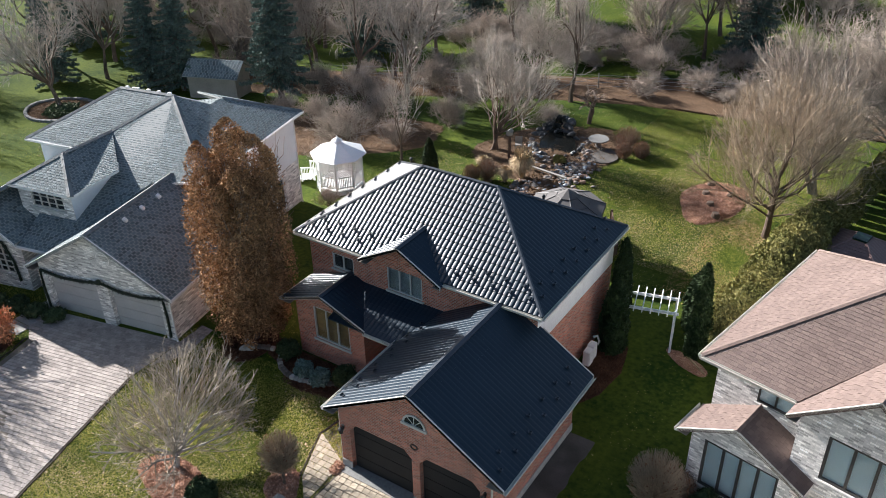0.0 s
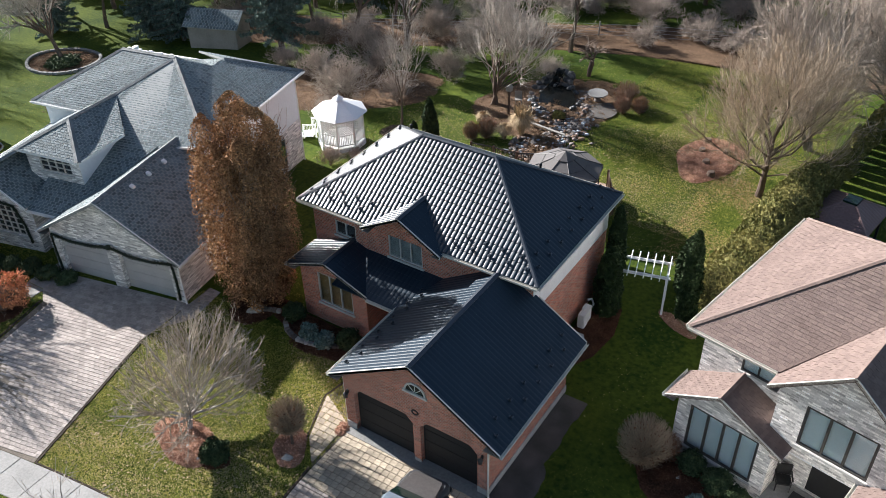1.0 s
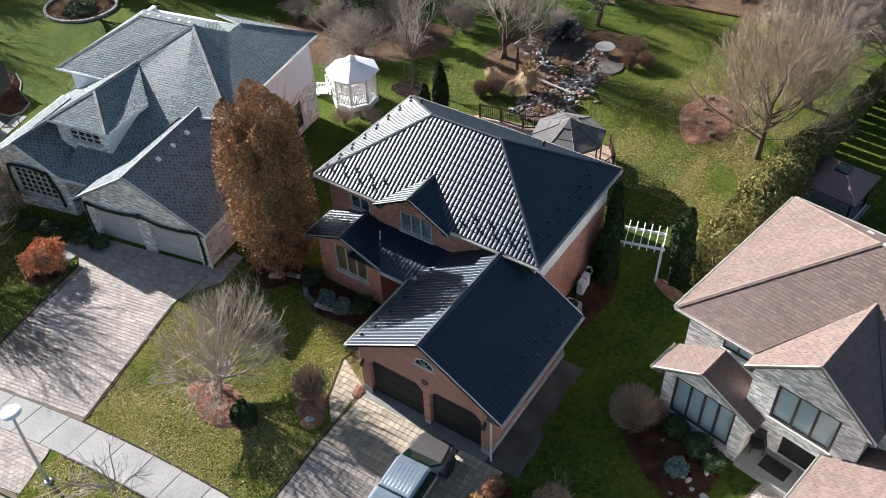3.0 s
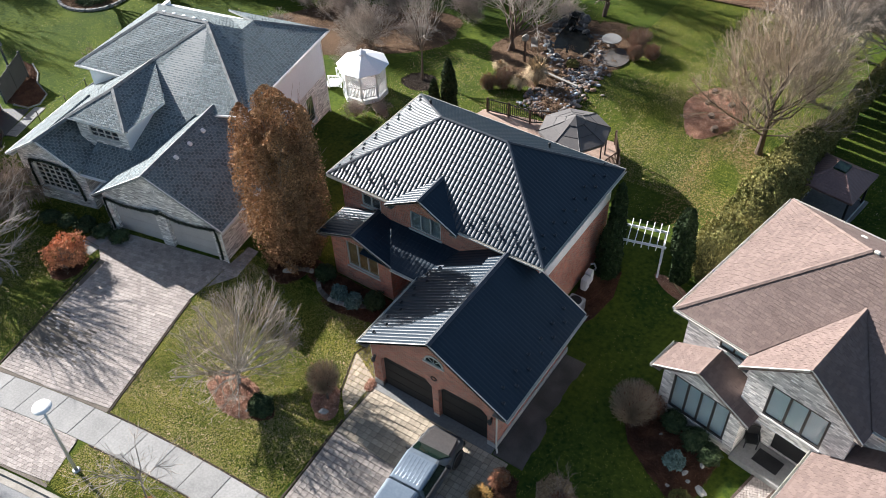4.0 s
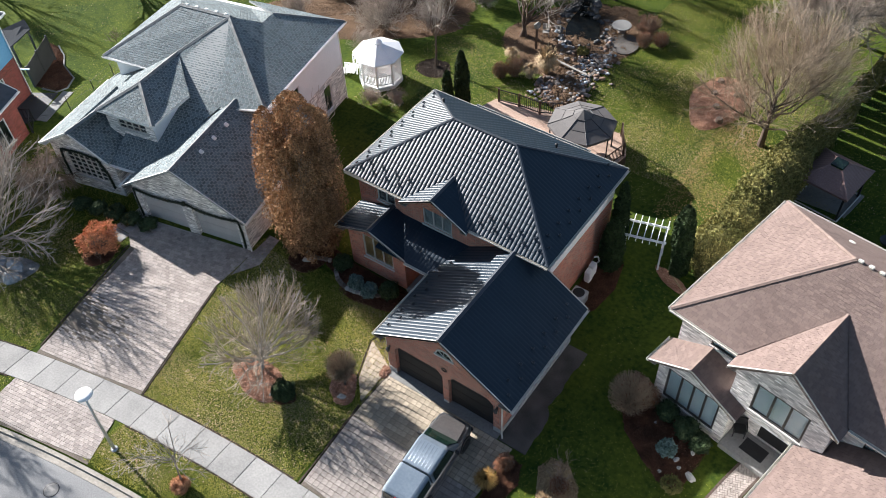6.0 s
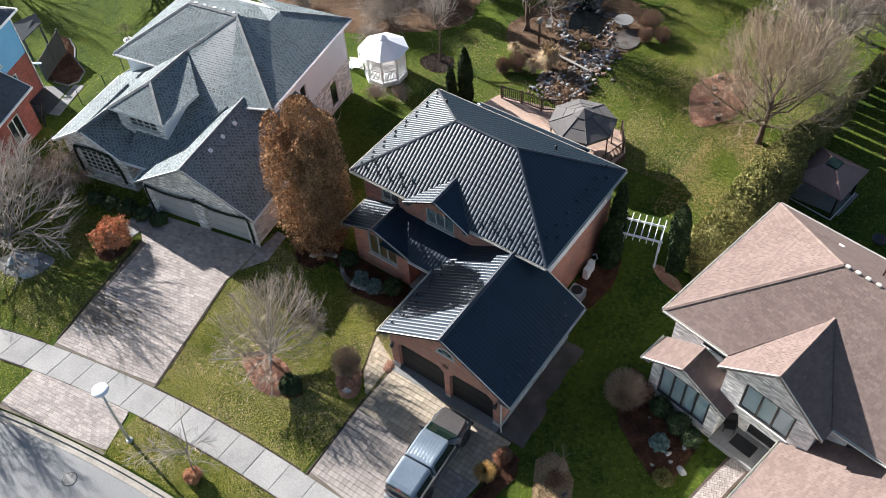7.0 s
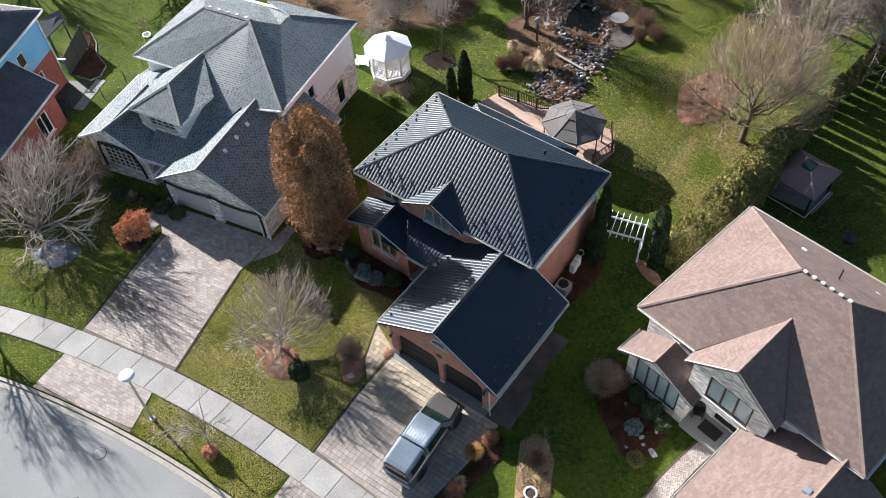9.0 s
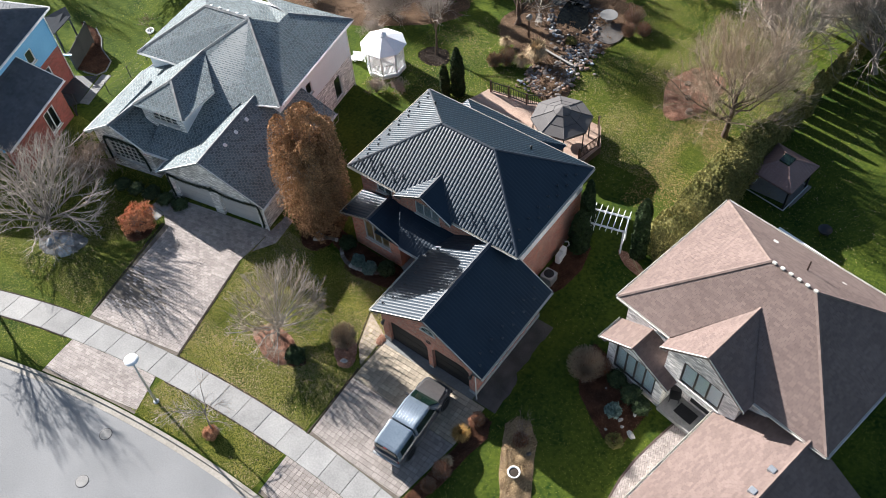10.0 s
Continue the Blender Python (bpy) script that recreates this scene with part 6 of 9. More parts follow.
for x, y, r in ((9.35, -1.1, 0.18), (9.7, -1.35, 0.14), (10.1, -1.2, 0.15), (9.5, -0.9, 0.12)):
    stone(x, y, r, "stone in the island bed", False)
ring_pts = blob(-45.3, 19.8, 3.0, 2.6, 0.3, 40, 0.04, 17)
ring_bed = thing("bed_edging", "ring of low pale stones round the bed of the bare tree", "edging", kind="structure")
for (ax, ay), (bx_, by_) in zip(ring_pts, ring_pts[1:] + ring_pts[:1]):
    blk = Geo().box(-0.46 * math.dist((ax, ay), (bx_, by_)), -0.13, -0.08, 0.46 * math.dist((ax, ay), (bx_, by_)), 0.13, 0.2)
    part("edging_stone", blk, M["old_concrete"], ring_bed, bevel=0.03).matrix_local = pose((ax + bx_) / 2, (ay + by_) / 2, gz(ax, ay), 0, 0, math.degrees(math.atan2(by_ - ay, bx_ - ax)))
rr = random.Random(31)
ROCK = "rough rock of the pond and stream bank"


def along(line, t):
    """The point at the share t of a broken line."""
    seg = [math.dist(a, b) for a, b in zip(line, line[1:])]
    d = t * sum(seg)
    for (a, b), q in zip(zip(line, line[1:]), seg):
        if d <= q:
            return a[0] + (b[0] - a[0]) * d / q, a[1] + (b[1] - a[1]) * d / q
        d -= q
    return line[-1]


STREAM = [(-5.6, 28.7), (-4.5, 27.2), (-4.35, 25.6), (-4.5, 23.8), (-4.9, 22.4)]
# small stones of the stream bed and below it, too many to pick apart
for tone, n in (("rock", 330), ("rock_blue", 80), ("rock_rust", 230), ("rock_pale", 20)):
    g = Geo()
    for k in range(n):
        if rr.random() < 0.72:
            x, y = along(STREAM, rr.random())
            o = rr.gauss(0, 0.62)
            x, y = x + o, y + rr.gauss(0, 0.25)
        else:
            o, x, y = 0.5, rr.uniform(-6.6, -3.2), rr.uniform(21.9, 24.8)
        q = stone_geo(rr.uniform(0.05, 0.12) * (1 + 0.6 * abs(o)), k % 7 + 40, rr.uniform(0.35, 0.75))
        m_ = pose(x, y, gz(x, y) + 0.05 + rr.uniform(0, 0.09), rr.uniform(-25, 25), rr.uniform(-25, 25), rr.uniform(0, 360))
        g.add([m_ @ Vector(v) for v in q.v], q.f)
    tagged(single("stream_stones", g, M[tone], "small rough stones of the stream bed", "stones"), kind="stuff")
for line, n, w in (([(-6.4, 33.6), (-5.5, 31.6), (-4.6, 29.7), (-3.7, 28.3), (-3.9, 27.0)], 70, 0.28), ([(-7.9, 29.2), (-6.9, 28.5), (-5.9, 28.3)], 26, 0.3), ([(-9.5, 32.6), (-9.0, 30.8), (-7.9, 29.4)], 26, 0.25)):
    for k in range(n):
        x, y = along(line, rr.random())
        stone(x + rr.gauss(0, w), y + rr.gauss(0, w), rr.uniform(0.09, 0.24), ROCK, rr.choice((False, False, "rust", "blue")), "pond rocks")
plank = Geo().box(-1.42, -0.09, 0.0, 1.42, 0.09, 0.07)
single("timber_beam", plank, M["grey_wood"], "weathered timber beam laid across the stream bed", "beam", bevel=0.012, m=pose(-5.45, 26.12, gz(-5.4, 26.1) + 0.28, 0, -1, -9))
for x, y in ((3.4, 30.6), (4.3, 27.6), (5.0, 26.4), (3.6, 29.0), (4.9, 29.6)):
    g = Geo().lathe([(0.26, -0.1), (0.22, 0.12), (0.19, 0.2), (0.16, 0.21)], 11, (x, y, gz(x, y) + 0.15))
    single("tree_stump", g, M["bark_brown"], "low cut stump in the red mulch bed", "stump", "stumps", smooth=False)
# pond: still water, and a stepped fall of dark wet rock behind it
g = Geo()
for oc, lift in ((blob(-7.15, 30.95, 2.35, 1.25, 2.09, 40, 0.10, 41), 0.20), ([(p[0], p[1]) for p in blob(-4.95, 27.6, 0.75, 0.35, 2.2, 24, 0.12, 42)], 0.13)):
    n = len(oc)
    zc = gz(sum(p[0] for p in oc) / n, sum(p[1] for p in oc) / n) + lift
    g.add([(p[0], p[1], zc) for p in oc] + [(p[0], p[1], zc - 0.4) for p in oc], [tuple(range(n))] + [(i, n + i, n + (i + 1) % n, (i + 1) % n) for i in range(n)])
single("water", g, M["water"], "dark still garden pond water", "pond", kind="structure")
rr = random.Random(52)
for k in range(96):
    tier = rr.randrange(4)
    w = rr.uniform(-1.0, 1.0)
    x, y = -8.25 + (1.35 - 0.12 * tier) * w + rr.gauss(0, 0.1), 32.75 + 0.42 * tier + 0.35 * w * w * -1 + rr.gauss(0, 0.12)
    ob = stone(x, y, rr.uniform(0.16, 0.30), "dark wet rock of the garden waterfall", False, "waterfall rocks", gz(x, y) + 0.05 + 0.33 * tier * (1 - 0.35 * w * w))
    ob.data = STONES.setdefault("wet", ob.data.copy())
    ob.data.materials[0] = M["rock_wet"]
for k in range(34):
    w = rr.uniform(0, 6.28)
    x, y = -7.15 + 1.15 * math.cos(w) * 1.15 - 0.9 * math.sin(w) * 0.9, 30.95 + 0.9 * math.cos(w) + 1.9 * math.sin(w)
    ob = stone(x, y, rr.uniform(0.12, 0.24), "dark wet rock of the garden waterfall", False, "waterfall rocks", gz(x, y) + 0.1)
    ob.data = STONES["wet"]
fall = thing("waterfall", "thin dark water sheets over the wet rock steps", "waterfall", pose(0, 0, 0))
for i in range(3):
    y0, z0 = 32.55 + 0.42 * i, gz(-8.2, 33) + 0.26 + 0.33 * i
    n = 7
    g = Geo()
    for j in range(n + 1):
        x = -8.55 + 0.6 * j / n
        wob = 0.03 * math.sin(5 * j + i)
        g.v += [(x, y0 + 0.40 + wob, z0 + 0.36), (x, y0 + 0.08 + wob, z0 + 0.33), (x, y0 - 0.04 + wob, z0 + 0.2), (x, y0 - 0.06 + wob, z0 - 0.1)]
    g.f = [(4 * j + q, 4 * j + q + 1, 4 * j + q + 5, 4 * j + q + 4) for j in range(n) for q in range(3)]
    part("water_sheet", g, M["water"], fall, smooth=True)
# strip beside the garage; its dark colour stands in for the shade there
walk_side = thing("side_walk", "gravel strip beside the brick garage wall, shade put into its dark colour", "path", kind="structure")
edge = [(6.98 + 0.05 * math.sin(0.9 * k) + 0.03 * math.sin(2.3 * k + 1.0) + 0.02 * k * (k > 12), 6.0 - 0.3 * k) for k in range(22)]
part("walk_surface", Geo().prism([(5.945, -0.3, -0.16), (5.945, 6.0, -0.16)] + [(x, y, -0.16) for x, y in edge], (0, 0, 0.115)), M["dark_gravel"], walk_side, bevel=0.012)

# ---- pickup truck ----
truck = thing("pickup_truck", "silver-blue pickup truck with a bed cap and dull grey hood", "truck", pose(4.27, -3.2, gz(4.2, -3.2) + 0.045, 0, 0, 4.2))


def loft(sections, closed=True):
    """Skin over cross-sections along y, each a list of (x, z)."""
    g = Geo()
    k = len(sections[0][1])
    for y, sec in sections:
        g.v += [(x, y, z) for x, z in sec]
    for i in range(len(sections) - 1):
        g.f += [(i * k + j, i * k + (j + 1) % k, (i + 1) * k + (j + 1) % k, (i + 1) * k + j) for j in range(k)]
    g.f += [tuple(range(k))[::-1], tuple(range((len(sections) - 1) * k, len(sections) * k))]
    return g


def body_sec(w, z0, z1, rb=0.10):
    return [(-w + 0.06, z0), (w - 0.06, z0), (w, z0 + 0.12), (w + 0.01, (z0 + z1) / 2), (w - 0.02, z1 - rb), (w - rb, z1), (-w + rb, z1), (-w + 0.02, z1 - rb), (-w - 0.01, (z0 + z1) / 2), (-w, z0 + 0.12)]


# lower body from tail (-2.6) to nose (2.6)
part("body", loft([(-2.55, body_sec(0.82, 0.42, 1.02)), (-2.35, body_sec(0.86, 0.36, 1.06)), (0.9, body_sec(0.87, 0.34, 1.06)), (1.25, body_sec(0.87, 0.34, 1.04)), (2.10, body_sec(0.84, 0.36, 0.96)), (2.36, body_sec(0.74, 0.42, 0.88))]), M["truck_paint"], truck, smooth=False, bevel=0.02)
part("hood", loft([(1.12, [(-0.74, 1.02), (0.74, 1.02), (0.70, 1.09), (-0.70, 1.09)]), (1.6, [(-0.74, 0.98), (0.74, 0.98), (0.68, 1.08), (-0.68, 1.08)]), (2.05, [(-0.70, 0.92), (0.70, 0.92), (0.62, 1.02), (-0.62, 1.02)]), (2.28, [(-0.60, 0.86), (0.60, 0.86), (0.52, 0.93), (-0.52, 0.93)])]), M["truck_hood"], truck, "dull dark hood", bevel=0.03)
cab = part("cab", loft([(-0.95, [(-0.83, 1.02), (0.83, 1.02), (0.70, 1.66), (0.62, 1.72), (-0.62, 1.72), (-0.70, 1.66)]), (0.35, [(-0.84, 1.02), (0.84, 1.02), (0.70, 1.68), (0.62, 1.74), (-0.62, 1.74), (-0.70, 1.68)]), (0.55, [(-0.84, 1.02), (0.84, 1.02), (0.68, 1.62), (0.60, 1.68), (-0.60, 1.68), (-0.68, 1.62)]), (1.22, [(-0.82, 1.02), (0.82, 1.02), (0.80, 1.06), (0.74, 1.08), (-0.74, 1.08), (-0.80, 1.06)])]), M["cap_paint"], truck, bevel=0.015)
for i in range(7):
    x = -0.48 + 0.16 * i
    g = Geo().tube([(x, -0.86, 1.680), (x, -0.80, 1.696), (x, 0.26, 1.712), (x, 0.32, 1.698)], [0.030, 0.034, 0.034, 0.030], 10)
    part("roof_rib", g, M["cap_paint"], cab, smooth=True)
g = Geo().prism([(-0.58, 0.59, 1.655), (0.58, 0.59, 1.655), (0.74, 1.21, 1.09), (-0.74, 1.21, 1.09)][::-1], (0, 0.03, 0.035))
part("windshield", g, M["car_glass"], cab)
for s in (-1, 1):
    g = Geo().prism([(s * 0.825, -0.80, 1.10), (s * 0.825, 0.75, 1.10), (s * 0.735, 0.48, 1.60), (s * 0.735, -0.80, 1.60)], (s * 0.012, 0, 0.004))
    part("side_window", g, M["car_glass"], cab)
    g = Geo().box(s * 0.86, 0.72, 1.05, s * 1.06, 0.84, 1.22)
    part("mirror", g, M["iron"], truck, "black door mirror", bevel=0.025)
    g = Geo().box(s * 0.66 - 0.09, -2.585, 0.72, s * 0.66 + 0.09, -2.55, 1.0)
    part("tail_light", g, M["tail_red"], truck, bevel=0.01)
    g = Geo().box(s * 0.60 - 0.14, 2.24, 0.66, s * 0.60 + 0.14, 2.375, 0.80)
    part("headlight", g, M["steel"], truck, "clear headlight", bevel=0.02)
cap_ = part("bed_cap", loft([(-2.50, [(-0.80, 1.06), (0.80, 1.06), (0.70, 1.62), (0.58, 1.70), (-0.58, 1.70), (-0.70, 1.62)]), (-2.30, [(-0.82, 1.06), (0.82, 1.06), (0.72, 1.68), (0.60, 1.76), (-0.60, 1.76), (-0.72, 1.68)]), (-1.05, [(-0.82, 1.06), (0.82, 1.06), (0.72, 1.68), (0.60, 1.76), (-0.60, 1.76), (-0.72, 1.68)])]), M["cap_paint"], truck, "silver-blue fibreglass bed cap", bevel=0.03)
g = Geo().prism([(-0.70, -2.515, 1.12), (0.70, -2.515, 1.12), (0.62, -2.515, 1.60), (-0.62, -2.515, 1.60)], (0, -0.012, 0))
part("rear_window", g, M["car_glass"], cap_)
g = Geo().box(-0.10, -2.53, 1.64, 0.10, -2.44, 1.67)
part("brake_light", g, M["tail_red"], cap_)
for s in (-1, 1):
    g = Geo().prism([(s * 0.81, -2.25, 1.16), (s * 0.81, -1.15, 1.16), (s * 0.745, -1.15, 1.58), (s * 0.745, -2.25, 1.58)], (s * 0.012, 0, 0.003))
    part("side_window", g, M["car_glass"], cap_)
part("rear_bumper", Geo().box(-0.82, -2.68, 0.45, 0.82, -2.52, 0.62), M["steel"], truck, "steel step bumper", bevel=0.03)
part("front_bumper", Geo().box(-0.80, 2.30, 0.40, 0.80, 2.46, 0.60), M["iron"], truck, bevel=0.04)
part("grille", Geo().box(-0.42, 2.32, 0.64, 0.42, 2.39, 0.82), M["iron"], truck, bevel=0.01)
part("tailgate", Geo().box(-0.74, -2.60, 0.62, 0.74, -2.555, 1.02), M["truck_paint"], truck, bevel=0.02)
for sx in (-1, 1):
    for y in (-1.65, 1.62):
        prof = [(0.20, -0.11), (0.33, -0.11), (0.36, -0.07), (0.365, 0.0), (0.36, 0.07), (0.33, 0.11), (0.20, 0.11)]
        w_ = part("wheel", Geo().lathe(prof, 24), M["tyre"], truck, "black tyre", smooth=True)
        w_.matrix_local = pose(sx * 0.80, y, 0.365, 0, 90, 0)
        part("rim", Geo().lathe([(0.02, -0.10 * sx), (0.21, -0.09 * sx), (0.215, 0.09 * sx), (0.16, 0.06 * sx), (0.05, 0.085 * sx), (0.02, 0.085 * sx)], 20), M["steel"], w_, "dull alloy rim")
        part("wheel_arch", Geo().lathe([(0.40, -0.02), (0.45, -0.02), (0.45, 0.03), (0.40, 0.03)], 24), M["iron"], truck, smooth=True).matrix_local = pose(sx * 0.872, y, 0.42, 0, 90, 0)

# ---- white garden gazebo ----
GZX, GZY = -15.7, 18.6
gzb = gz(GZX, GZY) - 0.02
gazebo = thing("gazebo", "white octagonal garden gazebo with lattice sides", "gazebo", pose(GZX, GZY, gzb, 0, 0, 8) @ Matrix.Diagonal((0.85, 0.85, 0.95, 1)))
oct_ = lambda r, z, k: (r * math.cos(math.pi / 4 * k + math.pi / 8), r * math.sin(math.pi / 4 * k + math.pi / 8), z)
part("floor", Geo().lathe([(1.75, 0), (1.75, 0.42), (1.70, 0.45)], 8, twist=math.pi / 8), M["white_vinyl"], gazebo, bevel=0.01)
for k in range(8):
    p = oct_(1.62, 0.45, k)
    part("post", Geo().box(p[0] - 0.06, p[1] - 0.06, 0.45, p[0] + 0.06, p[1] + 0.06, 2.55), M["white_vinyl"], gazebo, bevel=0.01)
    a, b = Vector(oct_(1.62, 0, k)), Vector(oct_(1.62, 0, k + 1))
    d = (b - a).normalized()
    nrm = Vector((d.y, -d.x, 0))
    at = lambda s, z, o=0.0: tuple(a.lerp(b, s) + nrm * o + Vector((0, 0, z)))
    if k != 4:
        for z in (0.58, 1.28):
            part("rail", Geo().prism([at(0.04, z), at(0.96, z), at(0.96, z + 0.07), at(0.04, z + 0.07)], nrm * 0.05), M["white_vinyl"], gazebo)
        for i in range(9):
            s = 0.09 + 0.1025 * i
            part("baluster", Geo().prism([at(s - 0.017, 0.65), at(s + 0.017, 0.65), at(s + 0.017, 1.28), at(s - 0.017, 1.28)], nrm * 0.035), M["white_vinyl"], gazebo)
    g = Geo()
    for i in range(-6, 12):       # crossed lattice slats
        for sgn in (1, -1):
            s0 = i * 0.1
            pts = []
            z0, z1 = (1.38, 2.42)
            for q in (0.0, 1.0):
                s = s0 + sgn * q * 0.75 if sgn > 0 else s0 + 0.75 - q * 0.75
                pts.append((s, z0 + (z1 - z0) * q))
            (sa_, za), (sb_, zb) = pts
            lo_, hi_ = 0.04, 0.96
            if max(sa_, sb_) <= lo_ or min(sa_, sb_) >= hi_:
                continue
            def cut(s, z, s2, z2, lim):
                t = (lim - s) / (s2 - s)
                return lim, z + (z2 - z) * t
            if sa_ < lo_: sa_, za = cut(sa_, za, sb_, zb, lo_)
            if sa_ > hi_: sa_, za = cut(sa_, za, sb_, zb, hi_)
            if sb_ < lo_: sb_, zb = cut(sb_, zb, sa_, za, lo_)
            if sb_ > hi_: sb_, zb = cut(sb_, zb, sa_, za, hi_)
            o_ = 0.012 if sgn > 0 else 0.022
            g.prism([at(sa_ - 0.021, za, o_), at(sa_ + 0.021, za, o_), at(sb_ + 0.021, zb, o_), at(sb_ - 0.021, zb, o_)], nrm * 0.009)
    g.prism([at(0.04, 2.42), at(0.96, 2.42), at(0.96, 2.55), at(0.04, 2.55)], nrm * 0.05)
    tagged(part("lattice", g, M["white_vinyl"], gazebo), kind="stuff")
    r0, r1 = 2.02, 0.30
    pl = [oct_(r0, 2.44, k), oct_(r0, 2.44, k + 1), oct_(r1, 3.15, k + 1), oct_(r1, 3.15, k)]
    part("roof_panel", slab(pl, 0.04), M["gazebo_roof"], gazebo)
part("cupola", Geo().lathe([(0.30, 3.12), (0.30, 3.28), (0.40, 3.29), (0.12, 3.46), (0.05, 3.48), (0.05, 3.58), (0.01, 3.62)], 8, twist=math.pi / 8), M["gazebo_roof"], gazebo)
g = Geo()
for i in range(5):
    g.box(-2.5 - 0.28 * i, -0.6, 0.36 - 0.08 * i, -2.2 - 0.28 * i, 0.6, 0.42 - 0.08 * i)
part("steps", g, M["white_vinyl"], gazebo, bevel=0.01)
for y in (-0.6, 0.6):
    g = Geo().box(-1.85, y - 0.04, 0.4, -1.77, y + 0.04, 1.35).box(-2.95, y - 0.04, 0.1, -2.87, y + 0.04, 1.15)
    g.prism([(-2.95, y - 0.035, 1.05), (-1.8, y - 0.035, 1.27), (-1.8, y - 0.035, 1.34), (-2.95, y - 0.035, 1.12)], (0, 0.07, 0))
    for i in range(7):
        x = -2.78 + 0.14 * i
        g.box(x, y - 0.015, 0.28 + 0.02 * i, x + 0.03, y + 0.015, 1.1 + 0.025 * i)
    each_piece("stair_rail", g, M["white_vinyl"], gazebo)

# ---- deck, railing, canopy ----
DZ = 0.22
deck = thing("deck", "weathered brown plank deck behind the brick house", "deck", pose(0, 0, 0))
outline = [(-8.6, 15.85), (-7.3, 19.9), (-2.6, 20.9), (1.1, 21.1), (2.05, 19.5), (1.5, 15.85)]
ed = convex_edges(outline)
y = 15.85
while y < 21.2:
    qd = clip_convex([(-9, y + 0.004), (3, y + 0.004), (3, y + 0.136), (-9, y + 0.136)], ed)
    if len(qd) >= 3:
        part("plank", Geo().prism([(p[0], p[1], DZ - 0.03) for p in qd], (0, 0, 0.03 + random.uniform(-0.002, 0.002))), M["deck_wood"], deck)
    y += 0.14
g = Geo()
for a, b in zip(outline, outline[1:] + outline[:1]):
    g.prism([(a[0], a[1], DZ - 0.65), (b[0], b[1], DZ - 0.65), (b[0], b[1], DZ - 0.032), (a[0], a[1], DZ - 0.032)], (0.0, -0.03, 0))
part("skirt", g, M["dark_wood"], deck)


def railing(owner, pts, z0, post_mat, rail_mat, h=0.95, gap=0.13):
    for p in pts:
        part("rail_post", Geo().box(p[0] - 0.055, p[1] - 0.055, z0 - 0.4, p[0] + 0.055, p[1] + 0.055, z0 + h + 0.08), post_mat, owner, bevel=0.01)
    for a, b in zip(pts, pts[1:]):
        d = Vector((b[0] - a[0], b[1] - a[1], 0))
        ln, sd_ = d.length, Vector((-d.y, d.x, 0)).normalized() * 0.035
        at = lambda s, z: (a[0] + d.x * s - sd_.x / 2, a[1] + d.y * s - sd_.y / 2, z)
        for z in (z0 + 0.10, z0 + h - 0.06):
            part("rail", Geo().prism([at(0, z), at(1, z), at(1, z + 0.06), at(0, z + 0.06)], sd_), rail_mat, owner)
        n = int(ln / gap)
        for i in range(1, n):
            s, w_ = i / n, 0.016 / ln
            part("baluster", Geo().prism([at(s - w_, z0 + 0.16), at(s + w_, z0 + 0.16), at(s + w_, z0 + h - 0.06), at(s - w_, z0 + h - 0.06)], sd_ * 0.7), rail_mat, owner)


railing(deck, [(-7.0, 19.75), (-5.65, 19.98), (-4.2, 20.05), (-2.9, 20.72)], DZ, M["dark_wood"], M["iron"])
railing(deck, [(1.0, 20.9), (1.9, 19.4), (1.5, 17.6)], DZ, M["dark_wood"], M["dark_wood"])
canopy = thing("canopy_gazebo", "dark-framed octagonal patio gazebo with a grey fabric canopy", "gazebo", pose(-0.57, 18.66, DZ, 0, 0, 36))
hexp = lambda r, z, k, n=8: (r * math.cos(2 * math.pi * k / n), r * math.sin(2 * math.pi * k / n), z)
sag = lambda r: 1.90 + 0.62 * ((2.02 - r) / 1.5) ** 0.92 - 0.05 * math.sin(math.pi * (2.02 - r) / 1.5)
for k in range(8):
    p = hexp(1.85, 0, k)
    part("post", Geo().tube([(p[0], p[1], 0), (p[0], p[1], 1.95)], [0.045, 0.04], 8), M["iron"], canopy)
    rad = [2.02, 1.65, 1.25, 0.85, 0.50]
    for r_, q_ in zip(rad, rad[1:]):
        part("canopy_panel", slab([hexp(r_, sag(r_), k), hexp(r_, sag(r_), k + 1), hexp(q_, sag(q_), k + 1), hexp(q_, sag(q_), k)], 0.012), M["canvas_grey"], canopy)
    part("valance", slab([hexp(2.03, 1.74, k), hexp(2.03, 1.74, k + 1), hexp(2.02, 1.90, k + 1), hexp(2.02, 1.90, k)], 0.010), M["canvas_grey"], canopy)
    part("top_panel", slab([hexp(0.60, 2.50, k), hexp(0.60, 2.50, k + 1), hexp(0.02, 2.84, k + 1), hexp(0.02, 2.84, k)], 0.012), M["canvas_grey"], canopy)
    part("rib", Geo().tube([hexp(r_, sag(r_) + 0.012, k) for r_ in rad] + [hexp(0.05, 2.66, k)], [0.017] * 6, 6), M["iron"], canopy)
    part("vent_rim", Geo().tube([hexp(0.60, 2.505, k), hexp(0.60, 2.505, k + 1)], [0.02, 0.02], 6), M["iron"], canopy)
    for r_ in (1.25,):
        part("canopy_seam", Geo().tube([hexp(r_, sag(r_) + 0.008, k), hexp(r_, sag(r_) + 0.008, k + 1)], [0.014, 0.014], 5), M["iron"], canopy, "dark seam band")
patio_set = thing("patio_table", "dark round patio table under the canopy", "table", pose(-0.57, 18.66, DZ))
part("tabletop", Geo().lathe([(0.55, 0.70), (0.56, 0.73), (0.54, 0.745)], 24), M["iron"], patio_set, smooth=False)
